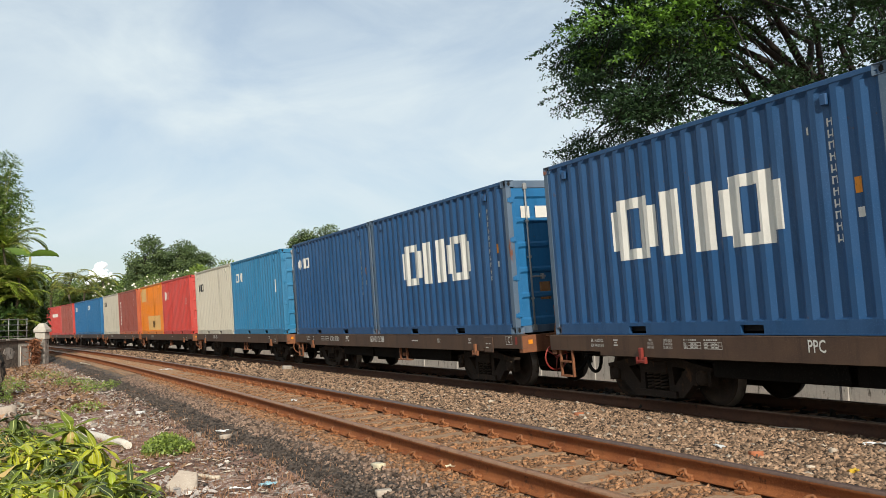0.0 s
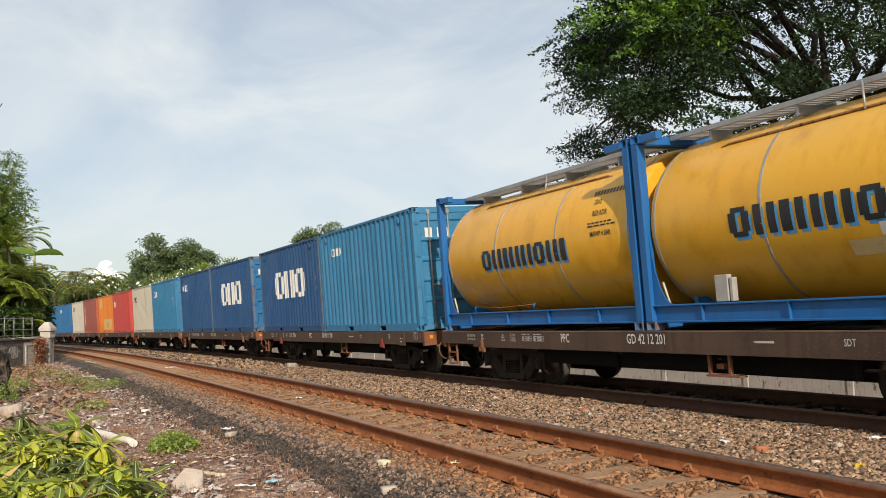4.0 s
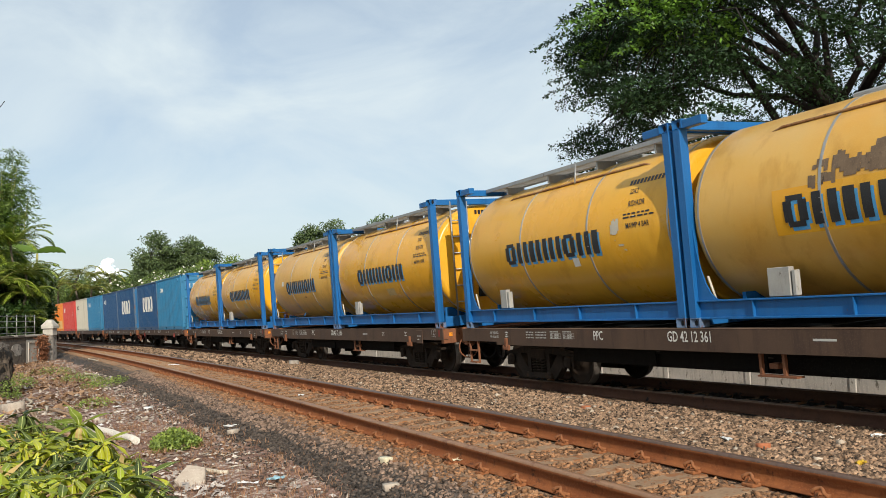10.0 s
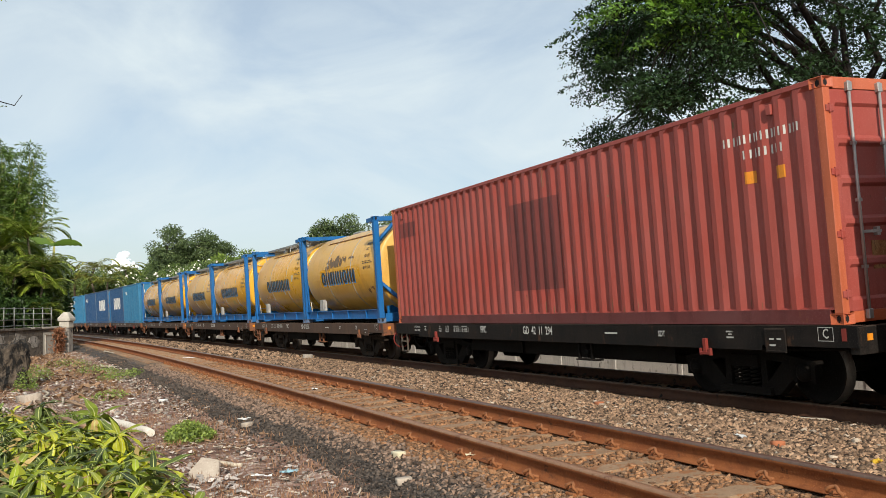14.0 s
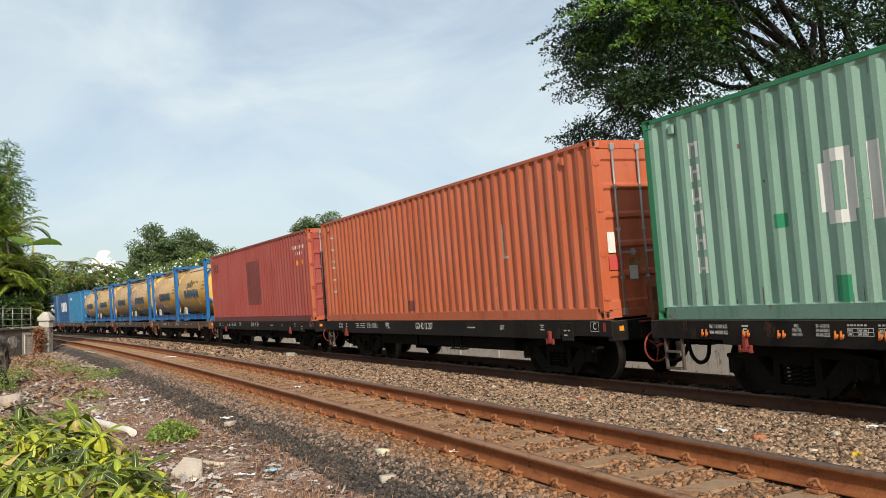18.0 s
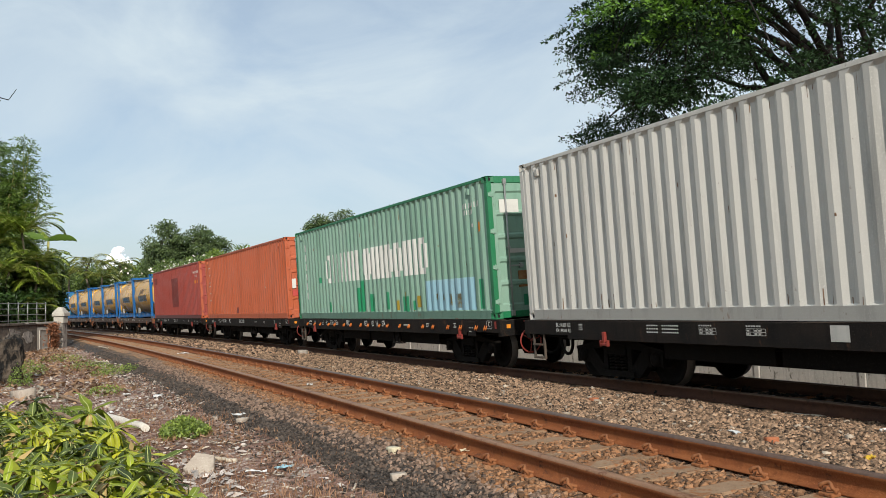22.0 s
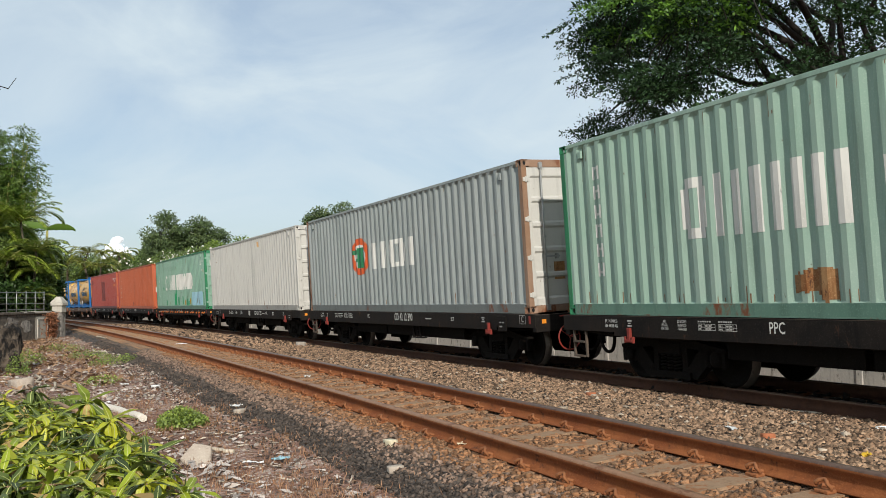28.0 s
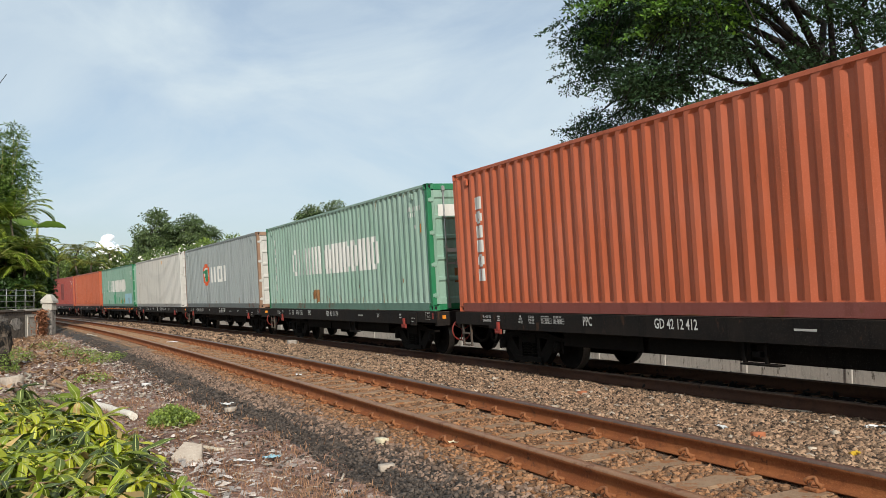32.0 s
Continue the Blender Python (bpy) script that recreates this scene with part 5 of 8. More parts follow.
def badge():
    """A round red badge with a green shape in it, painted on the side."""
    cx, cz, start = -1.86, 1.36, -(W40 / 2 - 0.11)
    ring_rects, pale, green = [], [], []
    for i in range(30):
        x0 = cx - 0.60 + i * 0.04
        u = (x0 + 0.02 - cx) / 0.60
        h = 0.46 * math.sqrt(max(0.0, 1 - u * u))
        h2 = 0.30 * math.sqrt(max(0.0, 1 - (u / 0.66) ** 2))
        if h2 > 0:
            ring_rects += [(x0, x0 + 0.04, cz + h2, cz + h), (x0, x0 + 0.04, cz - h, cz - h2)]
            pale.append((x0, x0 + 0.04, cz - h2, cz + h2))
        else:
            ring_rects.append((x0, x0 + 0.04, cz - h, cz + h))
    green = [(cx - 0.15, cx + 0.22, cz - 0.28, cz + 0.22), (cx - 0.5, cx - 0.15, cz + 0.06, cz + 0.17), (cx - 0.3, cx - 0.15, cz - 0.12, cz - 0.05), (cx + 0.22, cx + 0.34, cz - 0.26, cz - 0.05)]
    return [("badge", RED_MARK, ring_rects), ("badge_field", WHITE_MARK, pale), ("badge_shape", DEEP_GREEN, [r for r in green])]


mol = badge()
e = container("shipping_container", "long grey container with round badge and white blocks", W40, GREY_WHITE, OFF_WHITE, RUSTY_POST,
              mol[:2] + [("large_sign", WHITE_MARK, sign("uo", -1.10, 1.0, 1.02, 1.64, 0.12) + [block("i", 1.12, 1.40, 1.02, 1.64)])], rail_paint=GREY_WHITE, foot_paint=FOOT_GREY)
drips(e, 22)
part("badge_shape", on_wave(mol[2][2], -(W40 / 2 - 0.11), lift=0.008), DEEP_GREEN, e)
ride(e, 8)
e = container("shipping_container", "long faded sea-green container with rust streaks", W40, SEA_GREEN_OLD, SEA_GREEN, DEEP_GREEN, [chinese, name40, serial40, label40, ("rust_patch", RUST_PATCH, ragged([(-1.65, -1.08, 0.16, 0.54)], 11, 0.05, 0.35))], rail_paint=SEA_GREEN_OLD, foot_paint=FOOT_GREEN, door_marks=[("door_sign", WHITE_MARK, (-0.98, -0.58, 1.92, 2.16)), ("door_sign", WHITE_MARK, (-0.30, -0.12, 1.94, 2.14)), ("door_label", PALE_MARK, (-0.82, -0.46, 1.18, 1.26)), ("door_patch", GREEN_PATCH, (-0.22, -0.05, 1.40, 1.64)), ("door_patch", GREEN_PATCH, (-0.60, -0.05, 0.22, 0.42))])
drips(e, 23, 70)
ride(e, 9)
e = container("shipping_container", "long rust-orange container with white upright blocks", W40, RUST_ORANGE, RUST_ORANGE, RUST_ORANGE, [("upright_sign", WHITE_MARK, [block(ch, -5.30, -5.04, 1.86 - k * 0.26, 2.08 - k * 0.26) for k, ch in enumerate("iouiou")])], foot_paint=REDDISH)
ride(e, 10)
# ---- ground, ballast and track ----
def lattice(x, y, seed, cell):
    """Smooth noise from -1 to 1 over arrays of places."""
    rng = np.random.RandomState(seed)
    table = rng.uniform(-1, 1, (256, 256))
    u, v = np.asarray(x) / cell, np.asarray(y) / cell
    i, j = np.floor(u).astype(int), np.floor(v).astype(int)
    fu, fv = u - i, v - j
    fu, fv = fu * fu * (3 - 2 * fu), fv * fv * (3 - 2 * fv)
    g = lambda a, b: table[a % 256, b % 256]
    return (g(i, j) * (1 - fu) + g(i + 1, j) * fu) * (1 - fv) + (g(i, j + 1) * (1 - fu) + g(i + 1, j + 1) * fu) * fv


def beside(x, y):
    """Metres along and off the train's line for arrays of places."""
    x, y = np.asarray(x, float), np.asarray(y, float)
    s, off = np.empty_like(x), np.empty_like(x)
    for a in range(0, len(x), 4000):
        d = (x[a:a + 4000, None] - LINE_X[None]) ** 2 + (y[a:a + 4000, None] - LINE_Y[None]) ** 2
        k = d.argmin(1)
        s[a:a + 4000] = LINE_S[k]
        dx, dy = x[a:a + 4000] - LINE_X[k], y[a:a + 4000] - LINE_Y[k]
        off[a:a + 4000] = dx * np.sin(LINE_A[k]) - dy * np.cos(LINE_A[k])
    return s, off


PROFILE_OFF = (-60, -4.8, -3.2, -2.0, -1.3, -0.4, 0.4, 0.75, 1.5, 3.0, 3.7, 4.75, 5.65, 5.9, 6.2, 6.6, 7.2, 60)
PROFILE_Z = (-0.55, -0.50, -0.45, -0.28, -0.14, -0.17, -0.20, -0.19, -0.15, -0.10, -0.030, -0.082, -0.108, -0.150, -0.26, -0.34, -0.37, -0.42)


def height(x, y, s=None, off=None):
    x, y = np.atleast_1d(np.asarray(x, float)), np.atleast_1d(np.asarray(y, float))
    if s is None:
        s, off = beside(x, y)
    z = np.interp(off, PROFILE_OFF, PROFILE_Z)
    dirt = np.clip((off - 5.9) / 1.2, 0, 1) + np.clip((-off - 3.0) / 1.0, 0, 1)
    return z + 0.012 * lattice(x, y, 3, 0.31) + dirt * (0.05 * lattice(x, y, 5, 1.3) + 0.02 * lattice(x, y, 6, 0.45))


def pebbled(name, base, alt, cell, vary, deep=0.6):
    """A bed of small stones: each cell its own tone, rounded by the bump."""
    def b(n, l, s):
        co = n.new("ShaderNodeTexCoord")
        vo = n.new("ShaderNodeTexVoronoi")
        vo.inputs["Scale"].default_value = 1.0 / cell
        v2 = n.new("ShaderNodeTexVoronoi")
        v2.inputs["Scale"].default_value = 2.7 / cell
        no = n.new("ShaderNodeTexNoise")
        no.inputs["Scale"].default_value, no.inputs["Detail"].default_value = 0.9, 6
        for t in (vo, v2, no):
            l.new(co.outputs["Object"], t.inputs["Vector"])
        mx = n.new("ShaderNodeMix")
        mx.data_type = "RGBA"
        mx.inputs["A"].default_value, mx.inputs["B"].default_value = (*base, 1), (*alt, 1)
        mr = n.new("ShaderNodeMapRange")
        mr.inputs["From Min"].default_value, mr.inputs["From Max"].default_value = 0.35, 0.65
        l.new(no.outputs["Fac"], mr.inputs["Value"])
        l.new(mr.outputs["Result"], mx.inputs["Factor"])
        sep = n.new("ShaderNodeSeparateColor")
        l.new(vo.outputs["Color"], sep.inputs["Color"])
        m2 = n.new("ShaderNodeMapRange")
        m2.inputs["To Min"].default_value, m2.inputs["To Max"].default_value = 1 - vary, 1 + vary
        l.new(sep.outputs["Red"], m2.inputs["Value"])
        hs = n.new("ShaderNodeHueSaturation")
        l.new(mx.outputs["Result"], hs.inputs["Color"])
        l.new(m2.outputs["Result"], hs.inputs["Value"])
        l.new(hs.outputs["Color"], s.inputs["Base Color"])
        s.inputs["Roughness"].default_value = 0.95
        ad = n.new("ShaderNodeMath")
        ad.operation = "ADD"
        l.new(vo.outputs["Distance"], ad.inputs[0])
        l.new(v2.outputs["Distance"], ad.inputs[1])
        bp = n.new("ShaderNodeBump")
        bp.invert = True
        bp.inputs["Strength"].default_value, bp.inputs["Distance"].default_value = deep, cell
        l.new(ad.outputs[0], bp.inputs["Height"])
        l.new(bp.outputs["Normal"], s.inputs["Normal"])
    return mat(name, b)


# Darker than the stones on it: shade of their gaps as bed colour.
BED_BROWN = pebbled("brown ballast bed darkened for gap shade", (0.11, 0.070, 0.043), (0.145, 0.097, 0.062), 0.05, 0.7)
BED_RUST = pebbled("rust-stained ballast bed", (0.20, 0.108, 0.055), (0.24, 0.152, 0.094), 0.036, 0.5)
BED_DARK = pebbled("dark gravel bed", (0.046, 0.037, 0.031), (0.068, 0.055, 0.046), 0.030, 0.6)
# Ground colour with the shade of the train put into it.
BED_SHADED = pebbled("shade-black ballast bed", (0.016, 0.012, 0.010), (0.028, 0.021, 0.017), 0.05, 0.6)


def littered(name, cell, tones, patch):
    """Trodden earth full of chips: each cell picks its tone, patches lean to the pale or the brown end."""
    def b(n, l, s):
        co = n.new("ShaderNodeTexCoord")

        def voro(scale):
            v = n.new("ShaderNodeTexVoronoi")
            v.inputs["Scale"].default_value = scale
            l.new(co.outputs["Object"], v.inputs["Vector"])
            return v

        def cloud(scale, detail):
            q = n.new("ShaderNodeTexNoise")
            q.inputs["Scale"].default_value, q.inputs["Detail"].default_value = scale, detail
            l.new(co.outputs["Object"], q.inputs["Vector"])
            return q.outputs["Fac"]

        def maths(op, a, c):
            q = n.new("ShaderNodeMath")
            q.operation = op
            for k, w in enumerate((a, c)):
                if isinstance(w, float):
                    q.inputs[k].default_value = w
                else:
                    l.new(w, q.inputs[k])
            return q.outputs[0]
        v1, v2 = voro(1.0 / cell), voro(2.9 / cell)
        tone = []
        for v in (v1, v2):
            sep = n.new("ShaderNodeSeparateColor")
            l.new(v.outputs["Color"], sep.inputs["Color"])
            tone.append(sep.outputs["Red"])
        f = maths("ADD", maths("MULTIPLY", tone[0], 0.42), maths("MULTIPLY", tone[1], 0.26))
        f = maths("ADD", f, maths("MULTIPLY", maths("SUBTRACT", cloud(1.1, 5.0), 0.5), patch))
        f = maths("ADD", f, maths("MULTIPLY", maths("SUBTRACT", cloud(9.0, 4.0), 0.5), 0.5))
        ramp = n.new("ShaderNodeValToRGB")
        els = ramp.color_ramp.elements
        for k, (at, c) in enumerate(tones):
            el = els[k] if k < 2 else els.new(at)
            el.position, el.color = at, (*c, 1)
        l.new(f, ramp.inputs["Fac"])
        l.new(ramp.outputs["Color"], s.inputs["Base Color"])
        s.inputs["Roughness"].default_value = 0.95
        bp = n.new("ShaderNodeBump")
        bp.inputs["Strength"].default_value, bp.inputs["Distance"].default_value = 0.8, 0.03
        l.new(maths("ADD", f, maths("MULTIPLY", v1.outputs["Distance"], 0.7)), bp.inputs["Height"])
        l.new(bp.outputs["Normal"], s.inputs["Normal"])
    return mat(name, b)


DIRT = littered("littered brown dirt", 0.05, ((0.0, (0.050, 0.028, 0.020)), (1.0, (0.52, 0.44, 0.39)), (0.16, (0.140, 0.069, 0.044)), (0.33, (0.21, 0.112, 0.077)), (0.48, (0.275, 0.167, 0.125)), (0.62, (0.385, 0.29, 0.235))), 1.0)
GRASSY = pebbled("rough grass and earth", (0.10, 0.11, 0.035), (0.16, 0.13, 0.07), 0.05, 0.5, 0.5)


def spread(dense0, dense1, step, reach):
    """Grid lines, close from dense0 to dense1 and ever wider out to reach."""
    mid = list(np.arange(dense0, dense1 + 1e-6, step))
    lo, hi, d = [], [], step
    a, b = dense0, dense1
    while a > -reach or b < reach:
        d *= 1.22
        if a > -reach:
            a -= d
            lo.append(a)
        if b < reach:
            b += d
            hi.append(b)
    return np.array(lo[::-1] + mid + hi)


def lay_ground():
    gx, gy = spread(-30, -2, 0.16, 2500), spread(-1.2, 9.0, 0.10, 2500)
    X, Y = (a.ravel() for a in np.meshgrid(gx, gy, indexing="ij"))
    s, off = beside(X, Y)
    Z = height(X, Y, s, off)
    nx, ny = len(gx), len(gy)
    idx = np.arange(nx * ny).reshape(nx, ny)
    F = np.stack([idx[:-1, :-1], idx[1:, :-1], idx[1:, 1:], idx[:-1, 1:]], -1).reshape(-1, 4)
    me = mesh_of("ground", np.stack([X, Y, Z], -1), F, None, True)
    for m in (DIRT, BED_BROWN, BED_RUST, BED_DARK, GRASSY, BED_SHADED):
        me.materials.append(m)
    fo, fx, fy = off[F].mean(1), X[F].mean(1), Y[F].mean(1)
    wob = 0.10 * lattice(fx, fy, 9, 0.7) + 0.06 * lattice(fx, fy, 10, 0.25)
    k = np.zeros(len(F), np.int32)
    q = fo + wob
    k[(q > -2.6) & (q < 3.9)] = 1
    # Strip under and behind the train: its shadow painted as a black bed.
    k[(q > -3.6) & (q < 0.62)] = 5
    k[(q >= 3.9) & (q < 5.62)] = 2
    shift = np.interp(fx, (-14, -9), (0.16, 0.0))
    k[(q >= 5.62) & (q < 5.80 + shift)] = 1
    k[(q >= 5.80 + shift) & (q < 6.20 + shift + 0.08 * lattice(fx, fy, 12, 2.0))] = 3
    k[(abs(fo) > 14) | (abs(fx + 30) > 130)] = 4
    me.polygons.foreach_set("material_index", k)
    return thing_mesh("ground", me, None, "bare littered earth and ballast beside the tracks", "ground", kind="structure")


lay_ground()


def ico():
    bm = bmesh.new()
    bmesh.ops.create_cube(bm, size=1.5)
    bmesh.ops.triangulate(bm, faces=bm.faces[:])
    bm.verts.index_update()
    v = np.array([p.co[:] for p in bm.verts])
    f = np.array([[q.index for q in p.verts] for p in bm.faces])
    bm.free()
    return v, f


ICO_V, ICO_F = ico()


def scatter_stones(name, label, material, s0, s1, o0, o1, n, size, seed, lift=0.3, category="gravel", gaps=False):
    """Broken stones strewn along the line between two offsets: one object of many small angular pieces."""
    rng = np.random.RandomState(seed)
    s, off = rng.uniform(s0, s1, n), rng.uniform(o0, o1, n)
    off = off + 0.07 * lattice(s, off, seed, 0.8)
    if gaps:
        # the sleepers stay bare
        free = np.abs((s + 3.0 + 0.294) % 0.588 - 0.294) > 0.105
        keep = free | (rng.uniform(0, 1, n) < 0.22)
        s, off = s[keep], off[keep]
        n = len(s)
    at = line_points(s, off, 0)
    at[:, 2] = height(at[:, 0], at[:, 1], s, off)
    r = size * rng.uniform(0.55, 1.25, n)
    kinds = []
    for k in range(16):
        v = ICO_V * (1 + 0.45 * rng.uniform(-1, 1, (len(ICO_V), 1))) * rng.uniform(0.5, 1.3, 3)
        tip = np.array(Matrix.Rotation(rng.uniform(0, 6.3), 3, Vector(rng.normal(size=3)).normalized()))
        kinds.append((v @ tip.T) * (1.0, 1.0, 0.85))
    pick = rng.randint(0, 16, n)
    ang = rng.uniform(0, 2 * math.pi, n)
    c, sn = np.cos(ang), np.sin(ang)
    base = np.array(kinds)[pick]
    V = np.stack([base[..., 0] * c[:, None] - base[..., 1] * sn[:, None], base[..., 0] * sn[:, None] + base[..., 1] * c[:, None], base[..., 2]], -1) * r[:, None, None]
    V += at[:, None, :] + np.array([0, 0, 1])[None, None] * (lift * r)[:, None, None]
    F = ICO_F[None] + (np.arange(n) * len(ICO_V))[:, None, None]
    return thing_mesh(name, mesh_of(name, V.reshape(-1, 3), F.reshape(-1, 3)), material, label, category, kind="stuff")


scatter_stones("ballast", "loose brown ballast stones between the tracks", BALLAST_STONE, 3.0, 12.0, 0.78, 4.0, 31000, 0.0210, 21, 0.45)
scatter_stones("ballast", "loose brown ballast stones between the tracks", BALLAST_STONE, 12.0, 26.0, 0.78, 4.0, 23000, 0.0255, 22, 0.45)
scatter_stones("ballast", "brown ballast stones along the distant track", BALLAST_STONE, 26.0, 60.0, 0.78, 4.0, 7000, 0.052, 23)
scatter_stones("ballast", "pale chips among the ballast stones", BALLAST_PALE, 3.0, 20.0, 0.9, 4.0, 450, 0.026, 20, 0.6)
scatter_stones("oily_ballast", "ballast stones under the train, its shade in their colour", BALLAST_SHADED, 3.0, 26.0, -2.6, 0.5, 3500, 0.045, 24)
scatter_stones("rusty_ballast", "rust-stained ballast stones between the rails", BALLAST_RUST, 2.5, 24.0, 4.25, 5.25, 12500, 0.023, 25, 0.15, gaps=True)
scatter_stones("rusty_ballast", "rust-dusted small stones outside the rail", BALLAST_RUST, 2.5, 24.0, 5.40, 5.74, 5200, 0.021, 26)
scatter_stones("rusty_ballast", "rust-dusted small stones beside the rail", BALLAST_RUST, 2.5, 24.0, 3.80, 4.12, 3600, 0.022, 31)
scatter_stones("shoulder_ballast", "grey-brown stones on the track shoulder", SHOULDER_STONE, 2.5, 26.0, 5.62, 6.02, 7000, 0.020, 29)
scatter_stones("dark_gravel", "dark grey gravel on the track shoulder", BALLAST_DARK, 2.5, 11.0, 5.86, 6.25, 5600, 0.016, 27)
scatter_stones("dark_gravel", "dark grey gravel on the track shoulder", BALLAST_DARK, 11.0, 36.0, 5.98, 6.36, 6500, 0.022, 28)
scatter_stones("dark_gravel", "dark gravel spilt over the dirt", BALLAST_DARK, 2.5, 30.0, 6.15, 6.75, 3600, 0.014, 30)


def rail_run(material_side, material_top, off, rise, side, s0, s1, name):
    """One rail with foot, web and head, swept along the line."""
    prof = [(-0.034, 0.0), (-0.037, -0.012), (-0.037, -0.030), (-0.010, -0.048), (-0.009, -0.120), (-0.030, -0.137), (-0.066, -0.144), (-0.066, -0.154),
            (0.066, -0.154), (0.066, -0.144), (0.030, -0.137), (0.009, -0.120), (0.010, -0.048), (0.037, -0.030), (0.037, -0.012), (0.034, 0.0), (0.0, 0.004)]
    S = np.concatenate([np.arange(s0, 40, 1.0), np.arange(40, s1 + 0.1, 3.0)])
    V, n = [], len(prof)
    for s in S:
        m = line_pose(float(s), off, rise)
        V += [m @ Vector((0, side * 0.5685 + a, b)) for a, b in prof]
    idx = np.arange(len(S) * n).reshape(len(S), n)
    F = np.stack([idx[:-1], np.roll(idx, -1, 1)[:-1], np.roll(idx, -1, 1)[1:], idx[1:]], -1).reshape(-1, 4)
    me = mesh_of(name, [tuple(v) for v in V], F)
    me.materials.append(material_side)
    me.materials.append(material_top)
    k = np.zeros((len(S) - 1, n), np.int32)
    k[:, [0, 14, 15, 16]] = 1
    me.polygons.foreach_set("material_index", k.ravel())
    return me


def sleeper_mesh():
    bm = bmesh.new()
    prism(bm, [(-0.13, -0.32), (0.13, -0.32), (0.105, -0.158), (-0.105, -0.158)], -1.0, 1.0)
    return put(bm, "sleeper")


def clip_mesh():
    """A curled spring clip with its shoulder, beside a rail foot at the origin, outward +y."""
    bm = bmesh.new()
    box(bm, -0.055, 0.055, 0.0, 0.08, -0.160, -0.134, 0.006)
    pts = [(0.052 * math.cos(a) - 0.01, 0.062 + 0.016 * math.sin(3 * a), -0.110 + 0.036 * math.sin(a)) for a in (2 * math.pi * i / 12 for i in range(12))]
    pts += [(0.035, 0.02, -0.120), (-0.02, -0.02, -0.134)]
    tube(bm, pts, 0.0125, 6)
    return put(bm, "clip")


SLEEPER, CLIP = sleeper_mesh(), clip_mesh()
SLEEPER.materials.append(SLEEPER_MAT)
CLIP.materials.append(CLIP_MAT)


def track(name, label, off, rise, side_mat, tops, clips_to):
    e = thing(name, label, "railway track", kind="structure")
    for side, top in zip((-1, 1), tops):
        part("rail", rail_run(side_mat, top, off, rise, side, -30, 150, "rail"), None, e)
    s = -3.0
    while s < 60:
        m = line_pose(s, off, rise)
        part("sleeper", SLEEPER, None, e, "", m)
        if 2.0 < s < clips_to:
            for side in (-1, 1):
                for out in (-1, 1):
                    y = side * 0.5685 + out * 0.066
                    part("clip", CLIP, None, e, "", m @ pose(0, y, 0, 0, 0, 0 if out > 0 else 180))
        s += 0.588
    return e


track("near_track", "rusty rails on concrete sleepers half buried in ballast", SPACING, NEAR_RISE, RAIL_SIDE, (RAIL_HEAD_BROWN, RAIL_HEAD), 26)
track("far_track", "dark rusty rails under the goods train", 0.0, 0.0, RAIL_SIDE_DARK, (RAIL_HEAD_DARK, RAIL_HEAD_DARK), 0)
# ---- plants ----
def foliage(name, dark, light, vary=0.35, gloss=0.45, through=0.25):
    """Leaf material: tone by leaf, a waxy face, and some light passing through."""
    def b(n, l, s):
        g = n.new("ShaderNodeNewGeometry")
        mx = n.new("ShaderNodeMix")
        mx.data_type = "RGBA"
        mx.inputs["A"].default_value, mx.inputs["B"].default_value = (*dark, 1), (*light, 1)
        co = n.new("ShaderNodeTexCoord")
        no = n.new("ShaderNodeTexNoise")
        no.inputs["Scale"].default_value, no.inputs["Detail"].default_value = 0.7, 3
        l.new(co.outputs["Object"], no.inputs["Vector"])
        ad = n.new("ShaderNodeMath")
        ad.operation = "MULTIPLY_ADD"
        ad.inputs[1].default_value = 0.6
        oi = n.new("ShaderNodeObjectInfo")
        su = n.new("ShaderNodeMath")
        l.new(g.outputs["Random Per Island"], su.inputs[0])
        l.new(oi.outputs["Random"], su.inputs[1])
        fr = n.new("ShaderNodeMath")
        fr.operation = "FRACT"
        l.new(su.outputs[0], fr.inputs[0])
        l.new(fr.outputs[0], ad.inputs[0])
        sc = n.new("ShaderNodeMapRange")
        sc.inputs["From Min"].default_value, sc.inputs["From Max"].default_value = 0.35, 0.7
        sc.inputs["To Max"].default_value = 0.5
        l.new(no.outputs["Fac"], sc.inputs["Value"])
        l.new(sc.outputs["Result"], ad.inputs[2])
        l.new(ad.outputs[0], mx.inputs["Factor"])
        hs = n.new("ShaderNodeHueSaturation")
        mr = n.new("ShaderNodeMapRange")
        mr.inputs["To Min"].default_value, mr.inputs["To Max"].default_value = 1 - vary, 1 + vary
        l.new(fr.outputs[0], mr.inputs["Value"])
        l.new(mr.outputs["Result"], hs.inputs["Value"])
        l.new(mx.outputs["Result"], hs.inputs["Color"])
        l.new(hs.outputs["Color"], s.inputs["Base Color"])
        s.inputs["Roughness"].default_value = gloss
        tr = n.new("ShaderNodeBsdfTranslucent")
        l.new(hs.outputs["Color"], tr.inputs["Color"])
        ms = n.new("ShaderNodeMixShader")
        ms.inputs["Fac"].default_value = through
        l.new(s.outputs["BSDF"], ms.inputs[1])
        l.new(tr.outputs["BSDF"], ms.inputs[2])
        out = [q for q in n if q.type == "OUTPUT_MATERIAL"][0]
        l.new(ms.outputs["Shader"], out.inputs["Surface"])
    return mat(name, b)


